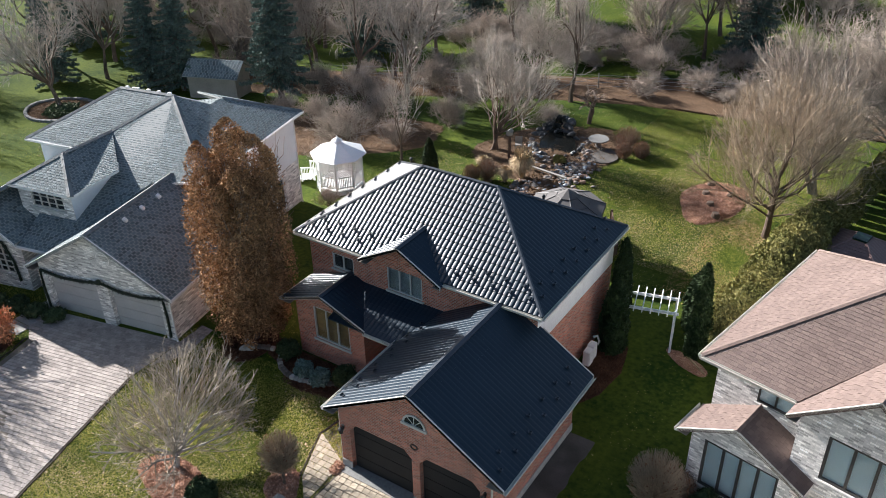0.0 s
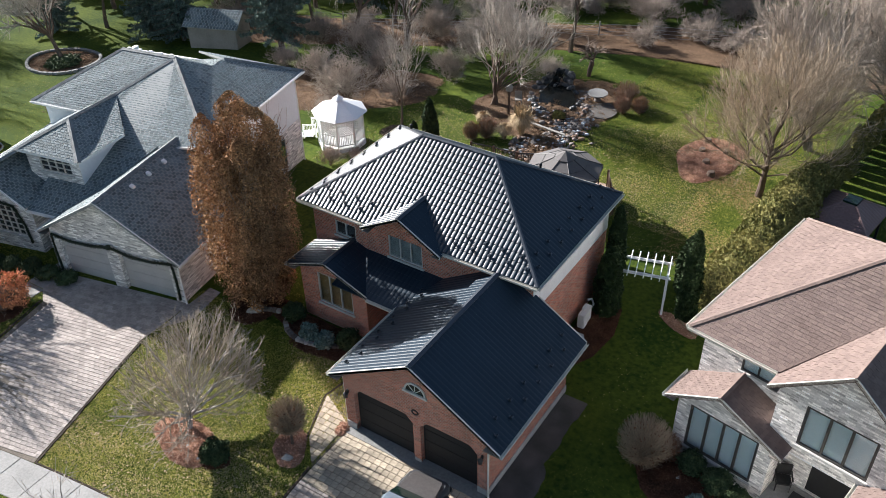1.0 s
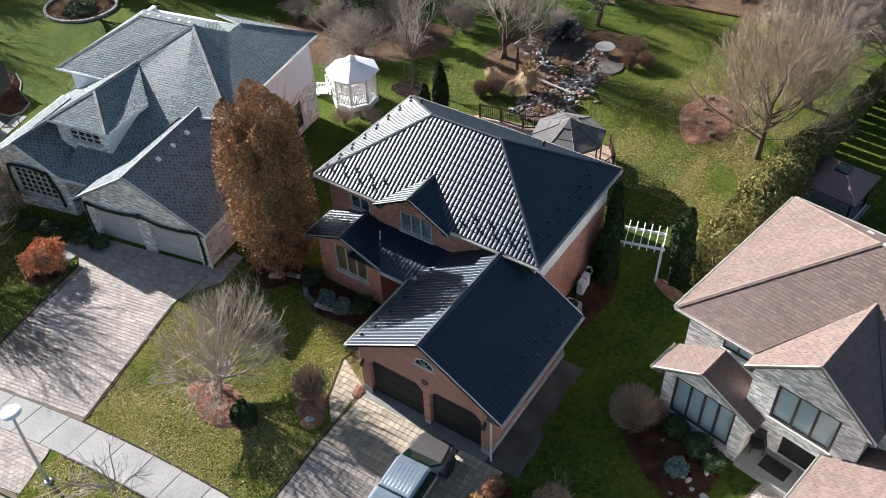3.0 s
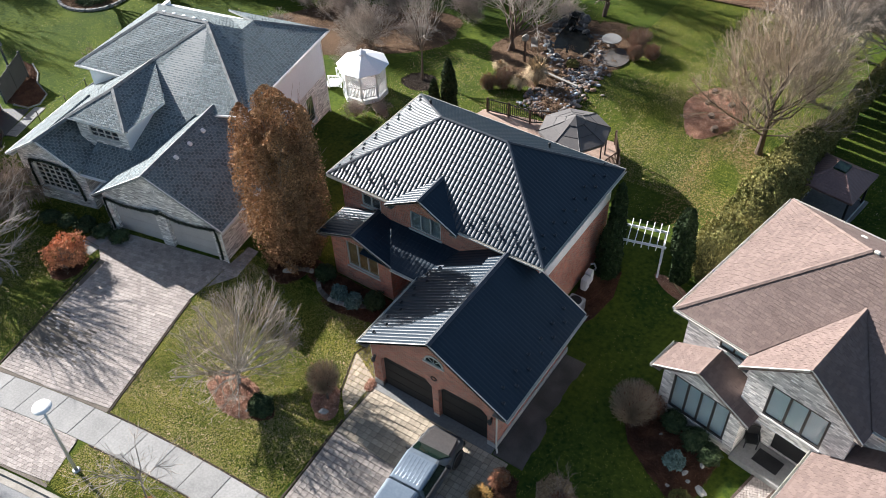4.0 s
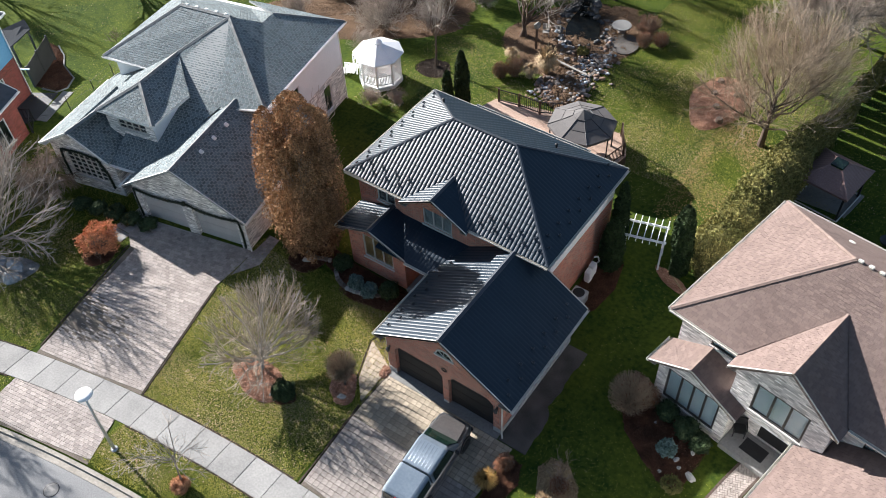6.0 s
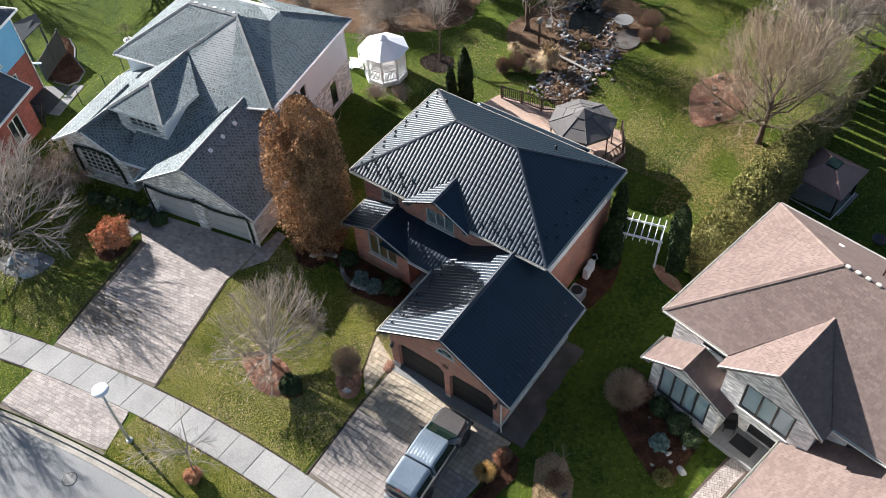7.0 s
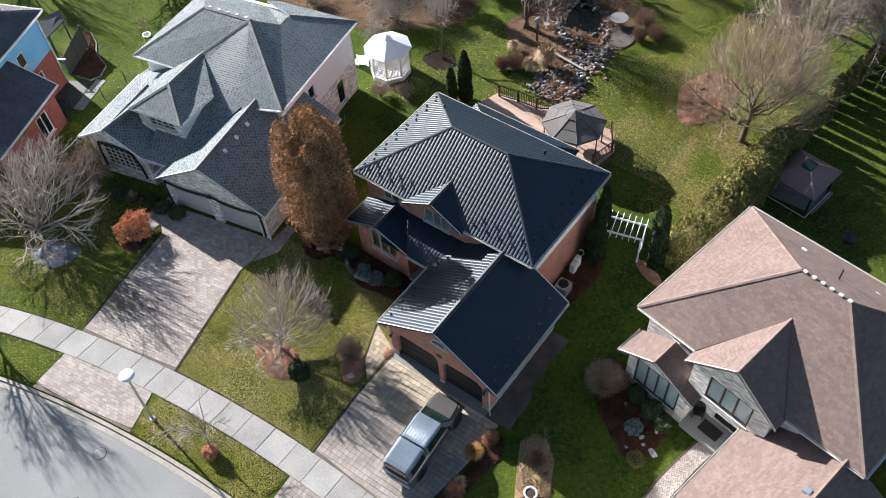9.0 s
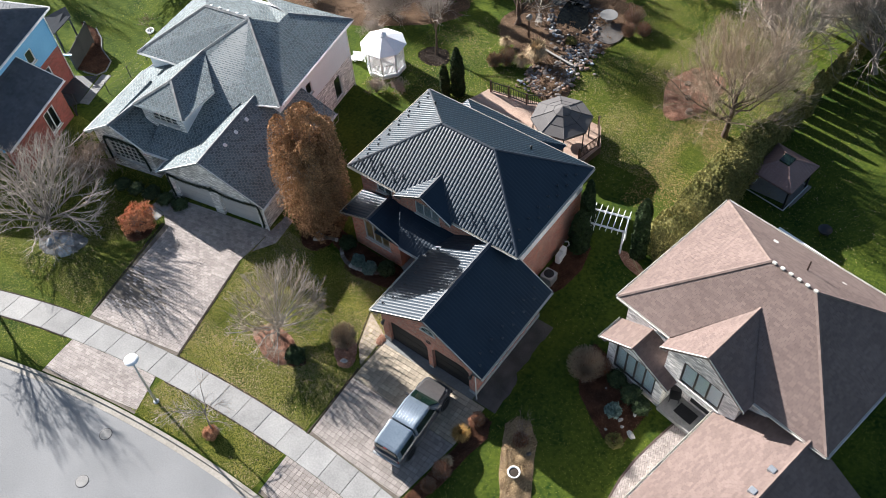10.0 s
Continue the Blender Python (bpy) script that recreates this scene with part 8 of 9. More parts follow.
dome_tree("rounded ornamental tree with dense bare twigs", -5.55, -3.55, 11, 4.1, 2.9, 0.85, (22, 9, 5, 3), 0.09, 0.0066, "bark_pale", "twig_orn", (-0.10, 0.32), flare=1.2, up=0.05, wob=0.19)
dome_tree("large bare maple with tan twigs by the hedge", 7.95, 25.7, 12, 9.0, 4.6, 1.3, (22, 11, 8, 4), 0.19, 0.0058, "bark_brown", "twig_tan", (0.02, 0.05), flare=1.2, up=0.2, wob=0.2, thin=0.38, limb=0.33, leader=2.6)
bare_tree("slim bare tree in a soil ring", -13.45, 21.8, 13, 8.2, 2.7, "bark_brown", "twig_grey", trunk=0.30, r0=0.12, kids=(7, 6, 5, 3), fine=0.008, rise=0.4)
bare_tree("broad multi-stemmed bare tree beside the pond", -10.3, 28.2, 14, 8.6, 4.2, "bark_brown", "twig_grey", trunk=0.16, r0=0.14, kids=(5, 6, 5, 3), fine=0.008, rise=0.45, stems=3)
treeC = bare_tree("tall bare tree near the meadow fence", -11.3, 41.5, 15, 10.5, 3.6, "bark_brown", "twig_grey", "bare trees", trunk=0.32, r0=0.22, kids=(7, 7, 6, 4), fine=0.012, rise=0.4)
treeA = bare_tree("spreading bare tree in a round stone-edged bed", -45.3, 19.8, 16, 9.5, 4.8, "bark_brown", "twig_grey", trunk=0.24, r0=0.22, kids=(7, 7, 6, 5), fine=0.012, rise=0.25)
willow = bare_tree("tall tan-twigged bare tree behind the hedge", 8.6, 33.5, 17, 10.5, 4.6, "bark_grey", "twig_thicket", "bare trees", trunk=0.16, r0=0.20, kids=(7, 7, 6, 5), fine=0.010, rise=0.3, stems=2)
for x, y, s, rz_ in ((13.5, 38.5, 1.05, 70), (8.5, 41.5, 1.0, 160), (17.5, 43.5, 1.1, 250), (13.0, 47.0, 1.1, 310), (22.0, 38.0, 1.0, 20), (20.0, 50.0, 1.15, 110)):
    copy_thing(willow, pose(x, y, gz(x, y), 0, 0, rz_) @ Matrix.Diagonal((s, s, s, 1)))
dome_tree("wide bare tree with fine grey twigs by the rockery", -24.1, -6.0, 18, 6.0, 4.3, 0.8, (18, 8, 6, 3), 0.14, 0.0052, "bark_grey", "twig_grey", (0.10, 0.26), flare=1.3, up=0.05, wob=0.18)
bare_tree("grey weeping shrub beside the stone house", -24.6, -1.3, 19, 3.3, 1.9, "bark_brown", "twig_brown", trunk=0.25, r0=0.08, kids=(9, 8, 7, 5), fine=0.010, rise=-0.1, droop=0.22)
bare_tree("bare street tree on the boulevard", -23.4, -11.8, 20, 7.5, 2.6, "bark_brown", "twig_brown", trunk=0.35, r0=0.16, kids=(6, 6, 5, 4), fine=0.010, rise=0.35)
bare_tree("spindly bare sapling rising from a small round shrub", -4.2, -10.05, 21, 4.6, 2.2, "bark_grey", "twig_grey", trunk=0.42, r0=0.05, kids=(9, 5, 4), fine=0.0075, rise=0.10, spread_=(0.5, 1.25), wild=0.8, lean=(-0.12, 0.05))
bare_tree("pruned crooked tree at the pond edge", -7.6, 36.9, 22, 2.6, 1.3, "bark_brown", "twig_brown", trunk=0.45, r0=0.16, kids=(5, 4, 3), fine=0.02, rise=0.1)
bare_tree("thin shrub with a few yellow leaves", 9.3, -0.5, 23, 1.9, 0.8, "bark_brown", "twig_brown", name="shrub", trunk=0.2, r0=0.03, kids=(6, 5, 4), fine=0.007, rise=0.2)
bare_tree("thin sapling in a white ring planter", -35.4, 12.1, 26, 1.9, 0.7, "bark_brown", "twig_brown", trunk=0.3, r0=0.03, kids=(6, 5, 3), fine=0.008, rise=0.3)
# thicket behind the gazebo
bush = bare_tree("tall bare thicket shrub with brown twigs", -19.5, 24.0, 24, 3.6, 2.3, "bark_brown", "twig_thicket", "thicket shrubs", name="shrub", trunk=0.08, r0=0.05, kids=(6, 6, 5, 3), fine=0.008, rise=0.3, stems=5)
for x, y, s, rz_ in ((-24.0, 26, 0.75, 50), (-16.6, 25.6, 0.6, 130), (-27.5, 26.8, 0.6, 200), (-20.8, 29.5, 0.8, 290), (-16.0, 31.0, 0.7, 10), (-24.5, 32, 0.9, 100), (-19.2, 21.0, 0.45, 75), (-29.5, 33, 0.8, 240), (-17.5, 36.5, 0.9, 330),
                    (-22.5, 38.5, 0.8, 40), (-27.0, 22.2, 0.5, 20), (-13.2, 16.9, 0.32, 10), (-14.4, 15.9, 0.36, 100), (-9.3, 33.8, 0.6, 60)):
    copy_thing(bush, pose(x, y, gz(x, y), 0, 0, rz_) @ Matrix.Diagonal((s, s, s, 1)))
bramble = bare_tree("low brown bramble along the fence", -4.0, 49.5, 25, 1.8, 1.8, "bark_brown", "twig_thicket", "brambles", name="shrub", trunk=0.08, r0=0.03, kids=(7, 6, 5), fine=0.012, rise=0.1, stems=4)
rr = random.Random(77)
for k in range(26):
    x = rr.uniform(-46, 10)
    y = 33.5 + 0.36 * (x + 46) + rr.uniform(-2.5, 3.5)
    s = rr.uniform(0.7, 1.3)
    copy_thing(bramble, pose(x, y, gz(x, y), 0, 0, rr.uniform(0, 360)) @ Matrix.Diagonal((s, s, s * rr.uniform(0.7, 1.2), 1)))


def twig_ball(label, x, y, r, stem, mat_, n=900, seed=1, group="", name="shrub", zc=None, squash=1.0, leaf=None):
    """A clipped globe of fine twigs from one foot."""
    rnd = random.Random(seed)
    t = thing(name, label, "shrub", pose(x, y, gz(x, y) + 0.03), group)
    g = Geo()
    c = Vector((0, 0, stem + r * squash * 0.9))
    foot = Vector((0, 0, stem * 0.9))
    for _ in range(n):
        d = Vector((rnd.gauss(0, 1), rnd.gauss(0, 1), rnd.gauss(0.25, 0.9))).normalized()
        tip = c + Vector((d.x * r, d.y * r, d.z * r * squash)) * rnd.uniform(0.8, 1.05)
        if tip.z < 0.05:
            tip.z = 0.05
        mid = foot.lerp(tip, rnd.uniform(0.35, 0.6)) + Vector((rnd.gauss(0, 1), rnd.gauss(0, 1), rnd.gauss(0, 1))) * r * 0.10
        st = foot.lerp(mid, rnd.uniform(0.2, 0.7))
        g.tube([st, mid, tip], [0.010, 0.008, 0.005], 3, cap=False)
    part("crown", g, M[mat_], t, "dense bare twigs")
    part("stem", Geo().tube([(0, 0, -0.1), (0.02, 0.01, max(0.15, stem)), (0.0, 0.0, stem + r * 0.5)], [0.06, 0.05, 0.03], 7), M["bark_brown"], t)
    if leaf:
        rng = np.random.default_rng(seed)
        q = rng.normal(size=(leaf[1], 3)); q /= np.linalg.norm(q, axis=1)[:, None]
        q = q * r * rng.uniform(0.55, 1.0, size=(leaf[1], 1)) * (1, 1, squash) + np.array(c)
        q = q[q[:, 2] > 0.05]
        link_mesh("leaves", leaf_mesh("leaves", q, 0.035, rng), M[leaf[0]], t)
    return t


twig_ball("lollipop shrub with a clipped brown twig globe", -1.62, -1.95, 0.80, 0.95, "twig_tan", 1100, 2, leaf=("russet_leaf", 200))
twig_ball("large round leafless shrub with tan twigs", 9.95, 4.5, 1.05, 0.12, "twig_tan", 1700, 3, leaf=("russet_leaf", 300))
twig_ball("round bare shrub with russet twigs", 10.6, 5.1, 0.6, 0.05, "twig_brown", 700, 4, leaf=("russet_leaf", 900))
for x, y, r, s in ((6.95, -1.25, 0.42, 5), (7.1, -4.6, 0.55, 6), (7.0, -5.6, 0.45, 7), (9.4, -0.9, 0.45, 8), (-8.3, 23.6, 0.75, 9), (-9.0, 23.0, 0.6, 10), (-3.2, 33.4, 0.9, 11), (-2.8, 31.8, 0.6, 12), (-1.9, 32.6, 0.6, 13)):
    twig_ball("small russet twiggy garden shrub", x, y, r, 0.04, "twig_brown", 500, s, "russet shrubs", leaf=("russet_leaf", 700))


def leafy(label, x, y, r, h, mat_, n, size, seed, group="", name="shrub", lump=0.18, core=True, base=0.0):
    """A rounded leafy shrub with an uneven outline."""
    rng = np.random.default_rng(seed)
    t = thing(name, label, "shrub", pose(x, y, gz(x, y) + 0.02), group)
    d = rng.normal(size=(n, 3)); d /= np.linalg.norm(d, axis=1)[:, None]
    off = rng.uniform(-9, 9, 3)
    k = np.array([1 + lump * 2 * noise.noise(Vector(q * 1.9 + off)) + lump * noise.noise(Vector(q * 4.5 + off)) for q in d])
    p = d * (k * rng.uniform(0.80, 1.03, n))[:, None] * (r, r, h / 2) + (0, 0, h / 2 + base)
    p = p[p[:, 2] > 0.02]
    link_mesh("leaves", leaf_mesh("leaves", p, size, rng), M[mat_], t)
    if core:
        g = Geo()
        bm = bmesh.new()
        bmesh.ops.create_icosphere(bm, subdivisions=3, radius=1)
        for v in bm.verts:
            q = 0.84 * (1 + lump * 2 * noise.noise(v.co * 1.9 + Vector(off)))
            v.co = Vector((v.co.x * q * r, v.co.y * q * r, max(0.0, v.co.z * q * h / 2 + h / 2 + base)))
        g.v, g.f = [tuple(v.co) for v in bm.verts], [tuple(v.index for v in f.verts) for f in bm.faces]
        bm.free()
        part("inner_growth", g, M[mat_], t)
    part("stem", Geo().tube([(0, 0, -0.08), (0, 0, h * 0.5 + base)], [0.05, 0.03], 6), M["bark_brown"], t)
    return t


leafy("dark green low evergreen in the mulch bed", -3.72, -3.95, 0.55, 0.75, "green_shrub", 2600, 0.045, 31)
leafy("orange-leaved autumn shrub by the driveway", -18.65, -2.55, 0.95, 1.55, "orange_leaf", 5200, 0.045, 32, lump=0.3, core=False)
bare_tree("twig frame of the orange shrub", -18.65, -2.55, 33, 1.4, 0.85, "bark_brown", "twig_brown", name="shrub", trunk=0.1, r0=0.03, kids=(7, 6, 4), fine=0.008, rise=0.2, stems=3)
leafy("grey-blue mounded shrub before the brick house", -5.05, 3.1, 0.40, 0.66, "blue_shrub", 1500, 0.065, 34, "blue-grey shrubs")
leafy("grey-blue mounded shrub before the brick house", -4.15, 3.05, 0.42, 0.66, "blue_shrub", 1500, 0.065, 35, "blue-grey shrubs")
leafy("clipped dark green round shrub", -3.2, 3.55, 0.5, 0.95, "green_shrub", 2200, 0.045, 36, "green round shrubs")
leafy("clipped dark green round shrub", -6.5, 3.75, 0.5, 0.8, "green_shrub", 2200, 0.045, 37, "green round shrubs")
leafy("silvery blue low shrub in the mulch bed", 12.4, 3.35, 0.42, 0.55, "blue_shrub", 1400, 0.06, 38)
for k, (x, y, r, h) in enumerate(((11.6, 5.0, 0.5, 0.8), (12.7, 4.7, 0.6, 0.8), (13.5, 4.35, 0.5, 0.7), (-20.1, -0.2, 0.4, 0.6))):
    leafy("dark green foundation shrub", x, y, r, h, "green_shrub", 1800, 0.045, 40 + k, "foundation shrubs")
leafy("round orange-brown boulevard shrub", -4.25, -10.05, 0.42, 0.75, "copper_leaf", 2200, 0.032, 46)
leafy("yellow-green low shrub by the stream", -5.75, 28.35, 0.42, 0.5, "hedge", 1500, 0.05, 47)
leafy("yellow-leaved low shrub by the side path", 13.3, 1.95, 0.45, 0.3, "hedge", 1300, 0.04, 48, core=False)
leafy("low evergreen cover under the bare tree", -44.8, 19.4, 1.3, 0.6, "green_shrub", 2600, 0.08, 49)
for k in range(5):
    leafy("dark low perennials beside the stone house", -22.5 + 1.2 * k, -0.9 + 0.22 * k, 0.55, 0.5, "green_shrub", 900, 0.05, 50 + k, "low perennials")

# columnar pear with brown leaves
pear = thing("tree", "tall columnar tree with dry copper-brown leaves", "tree", pose(-8.55, 3.9, gz(-8.5, 4.1)))
wood, twigs = tree_geos(61, 9.6, 1.7, trunk=0.12, r0=0.17, kids=(12, 8, 6), fine=0.012, rise=0.9, spread_=(0.15, 0.4))
part("trunk", wood, M["bark_brown"], pear)
part("limb_work", twigs, M["twig_brown"], pear)
rng = np.random.default_rng(62)
# upright boughs, each a leafy column: x, y, radius, foot, top
BOUGHS = ((0.15, 0.1, 1.3, 0.5, 9.9), (1.0, 0.5, 1.15, 0.7, 9.3), (-1.25, -0.4, 1.15, 0.5, 8.9), (1.1, -0.75, 1.1, 0.5, 8.5), (-0.3, -1.25, 1.2, 0.4, 8.3), (-0.6, 1.15, 1.15, 0.6, 9.0), (0.7, 1.35, 1.0, 0.7, 8.5), (1.5, 0.2, 0.9, 0.7, 7.6), (-1.6, 0.55, 0.9, 0.6, 7.6))
P = []
for bx, by, br, z0, z1 in BOUGHS:
    n = int(1650 * br * (z1 - z0))
    z = rng.uniform(0, 1, n)
    ang = rng.uniform(0, 2 * np.pi, n)
    prof = np.interp(z, [0, 0.08, 0.3, 0.6, 0.82, 0.94, 1.0], [0.72, 0.98, 1.05, 1.0, 0.84, 0.55, 0.14])
    lump = np.array([1 + 0.42 * noise.noise(Vector((1.8 * math.cos(a) + bx * 7, 1.8 * math.sin(a) + by * 7, q * (z1 - z0) * 0.55))) + 0.25 * noise.noise(Vector((4 * math.cos(a), 4 * math.sin(a) + bx * 5, q * (z1 - z0) * 1.3))) for a, q in zip(ang, z)])
    rad = br * prof * lump * np.sqrt(rng.uniform(0.25, 1.0, n))
    q3 = np.stack([bx * (0.55 + 0.45 * z) + rad * np.cos(ang), by * (0.55 + 0.45 * z) + rad * np.sin(ang), z0 + z * (z1 - z0)], 1)
    keep = np.array([noise.noise(Vector((a * 1.3, b * 1.3, c * 0.9))) > -0.25 for a, b, c in q3])
    P.append(q3[keep])
link_mesh("crown", leaf_mesh("crown", np.concatenate(P) * (0.94, 0.95, 1.08), 0.045, rng, 0.2), M["pear_leaf"], pear)


def cedar(label, x, y, r, h, n, seed, mat_="cedar", group="", name="tree", size=0.075, point=0.75, z0=0.05, parent_thing=None):
    """A column of flat scale-leaf sprays round a dark inner cone."""
    rng = np.random.default_rng(seed)
    t = parent_thing or thing(name, label, "tree", pose(x, y, gz(x, y)), group)
    z = rng.uniform(0, 1, n)
    a = rng.uniform(0, 2 * np.pi, n)
    pr = np.interp(z, [0, 0.08, 0.4, point, 0.93, 1.0], [0.75, 0.95, 1.0, 0.75, 0.38, 0.04])
    off = rng.uniform(-9, 9)
    lump = np.array([1 + 0.28 * noise.noise(Vector((2 * math.cos(q), 2 * math.sin(q) + off, w * h * 1.4))) for q, w in zip(a, z)])
    rad = r * pr * lump * rng.uniform(0.78, 1.04, n)
    p = np.stack([rad * np.cos(a), rad * np.sin(a), z0 + z * h], 1)
    link_mesh("foliage", leaf_mesh("foliage", p, size, rng, 0.9, 1.6), M[mat_], t)
    g = Geo().lathe([(r * q * 0.80, z0 + w * h * 0.97) for w, q in ((0, 0.6), (0.08, 0.95), (0.4, 1.0), (point, 0.75), (0.93, 0.36), (1.0, 0.02))], 12)
    part("inner_growth", g, M[mat_], t, smooth=True)
    return t


cedar("dark columnar cedar on the back lawn", -9.2, 18.85, 0.48, 4.2, 4200, 71)
cedar("smaller dark columnar cedar on the back lawn", -9.85, 18.2, 0.34, 2.9, 2200, 72)
cedar("tall dark cedar close to the brick wall", 4.95, 12.75, 0.45, 5.0, 4200, 73)
cedar("tall dark cedar close to the brick wall", 5.2, 11.6, 0.6, 3.6, 3200, 74)
cedar("tall pointed cedar beside the arbour", 8.35, 13.1, 0.46, 4.7, 4600, 75)
cedar("clipped pointed cedar beside the arbour", 7.65, 14.9, 0.5, 3.1, 3000, 76)

# hedge: merged cedars, looser and more pointed farther back
hedge = thing("hedge", "tall yellow-green cedar hedge between the gardens", "hedge", pose(0, 0, 0))
rng = np.random.default_rng(81)
P = []
G = Geo()
y = 14.2
k = 0
while y < 47:
    far = smoothstep(22, 30, y)
    cx_ = 9.75 + 0.085 * (y - 14) + rng.normal() * 0.10
    hh = (3.5 - 0.9 * far) * rng.uniform(0.93, 1.08)
    r = (1.15 - 0.67 * far) * rng.uniform(0.92, 1.08)
    if y < 15.2:
        r *= 1.1
    n = int(6200 - 3400 * far)
    z = rng.uniform(0, 1, n) ** 0.8
    a = rng.uniform(0, 2 * np.pi, n)
    pr = np.interp(z, [0, 0.1, 0.55, 0.82, 0.95, 1.0], [0.8, 0.95, 1.0 - 0.2 * far, 0.86 - 0.45 * far, 0.55 - 0.42 * far, 0.12 - 0.08 * far])
    lump = np.array([1 + 0.30 * noise.noise(Vector((1.7 * math.cos(q), 1.7 * math.sin(q) + y * 3, w * 3))) for q, w in zip(a, z)])
    rad = r * pr * lump * rng.uniform(0.8, 1.05, n)
    g0 = gz(cx_, y)
    P.append(np.stack([cx_ + rad * np.cos(a), y + rad * np.sin(a), g0 + 0.05 + z * hh], 1))
    G.lathe([(r * q * 0.82, w * hh * 0.95) for w, q in ((0, 0.8), (0.1, 0.95), (0.55, 1.0 - 0.2 * far), (0.82, 0.86 - 0.45 * far), (0.95, 0.5 - 0.38 * far), (1.0, 0.06))], 12, (cx_, y, g0))
    y += 0.80 + 0.36 * far
link_mesh("foliage", leaf_mesh("foliage", np.concatenate(P), 0.062, rng, 0.8, 1.5), M["hedge"], hedge)
tagged(part("inner_growth", G, M["hedge"], hedge, smooth=True), kind="stuff")


def spruce_thing(label, x, y, h, r, seed, group="", bare=0.06):
    rng = np.random.default_rng(seed)
    t = thing("tree", label, "tree", pose(x, y, gz(x, y)), group)
    part("trunk", Geo().tube([(0, 0, -0.2), (0.05, 0, h * 0.5), (0, 0, h)], [h * 0.022, h * 0.014, 0.02], 8), M["bark_brown"], t)
    P, bones = [], Geo()
    nb = int(26 * h / 2)
    for i in range(nb):
        w = bare + (1 - bare) * (i / nb) ** 0.9
        ln = r * (1 - w) ** 0.8 * rng.uniform(0.75, 1.1) + 0.12
        a = i * 2.4 + rng.normal() * 0.3
        d = np.array([math.cos(a), math.sin(a), 0])
        side = np.array([-d[1], d[0], 0])
        bones.tube([(0, 0, w * h), tuple(d * ln * 0.6 + (0, 0, w * h - 0.05 * ln)), tuple(d * ln + (0, 0, w * h - 0.02 * ln))], [0.03, 0.02, 0.008], 3, cap=False)
        m_ = int(40 + 85 * ln)
        s = rng.uniform(0.1, 1.0, m_)
        off = rng.normal(size=m_) * 0.16 * (1.1 - s) * ln + rng.normal(size=m_) * 0.06
        P.append(s[:, None] * ln * d + off[:, None] * side + np.stack([0 * s, 0 * s, w * h - 0.22 * ln * s * (1 - 0.5 * s) - rng.uniform(0, 0.16, m_)], 1))
    link_mesh("foliage", leaf_mesh("foliage", np.concatenate(P), 0.085, rng, -0.4, 1.7), M["spruce"], t)
    part("limb_work", bones, M["bark_brown"], t)
    return t


sp1 = spruce_thing("large dark blue-green spruce", -44.2, 28.0, 9.5, 2.9, 91, "spruces")
for x, y, s, rz_ in ((-40.6, 28.2, 1.0, 80), (-2.0, 57.5, 1.1, 30), (-34.5, 45.5, 1.15, 200), (-31.0, 61.0, 1.2, 120), (-60.0, 33.0, 1.2, 300), (-52.0, 24.0, 0.9, 10), (24.0, 62.0, 1.2, 150)):
    copy_thing(sp1, pose(x, y, gz(x, y), 0, 0, rz_) @ Matrix.Diagonal((s, s, s, 1)))
spruce_thing("tall pine with a bare lower trunk", -30.8, 29.6, 12.0, 3.4, 92, bare=0.16)

# far trees across the meadow
rr = random.Random(5)
# (-58, 13) to (-66, 12): added out of view, to cast shade on the left lawn
far_spots = [(-26.5, 33.5), (-23, 35.5), (-33, 36), (-37, 34.5), (-49, 27), (-53, 31), (-58, 13), (-63, 19), (-57, 7), (-66, 12), (-47, 38), (-42, 36), (-28, 41), (-15.5, 44), (-22, 52), (-9.3, 53.5), (-6.2, 58), (-27.5, 47), (-38, 42), (-51, 36), (-58, 28)]
for k in range(80):
    far_spots.append((rr.uniform(-110, 45), rr.uniform(70, 118)))
for k in range(16):
    far_spots.append((rr.uniform(-100, -58), rr.uniform(30, 75)))
for k, (x, y) in enumerate(far_spots):
    s = rr.uniform(0.85, 1.25)
    copy_thing((treeC, treeA, treeC, willow)[k % 4], pose(x, y, gz(x, y), 0, 0, rr.uniform(0, 360)) @ Matrix.Diagonal((s, s, s, 1)))["label"] = "distant bare tree beyond the meadow"
for k in range(34):
    far_x, far_y = rr.uniform(-82, -36), rr.uniform(33, 62)
    if far_y > 33 + 0.25 * (far_x + 82):
        s = rr.uniform(0.75, 1.15)
        copy_thing((treeC, treeA)[k % 2], pose(far_x, far_y, gz(far_x, far_y), 0, 0, rr.uniform(0, 360)) @ Matrix.Diagonal((s, s, s, 1)))["label"] = "bare tree in the brush behind the gardens"
for k in range(46):
    far_x = rr.uniform(-80, 0)
    far_y = 42 + 0.2 * (far_x + 60) + rr.uniform(-3, 8)
    s = rr.uniform(0.35, 0.7)
    copy_thing(bush, pose(far_x, far_y, gz(far_x, far_y), 0, 0, rr.uniform(0, 360)) @ Matrix.Diagonal((s * 1.5, s * 1.5, s, 1)))["label"] = "low brown brush behind the gardens"
for k in range(60):
    far_x, far_y = rr.uniform(-95, 40), rr.choice((rr.uniform(60, 68), rr.uniform(82, 92), rr.uniform(95, 112)))
    s = rr.uniform(0.8, 1.35)
    copy_thing((treeC, willow, treeA)[k % 3], pose(far_x, far_y, gz(far_x, far_y), 0, 0, rr.uniform(0, 360)) @ Matrix.Diagonal((s, s, s * 1.15, 1)))["label"] = "distant bare tree beyond the meadow"
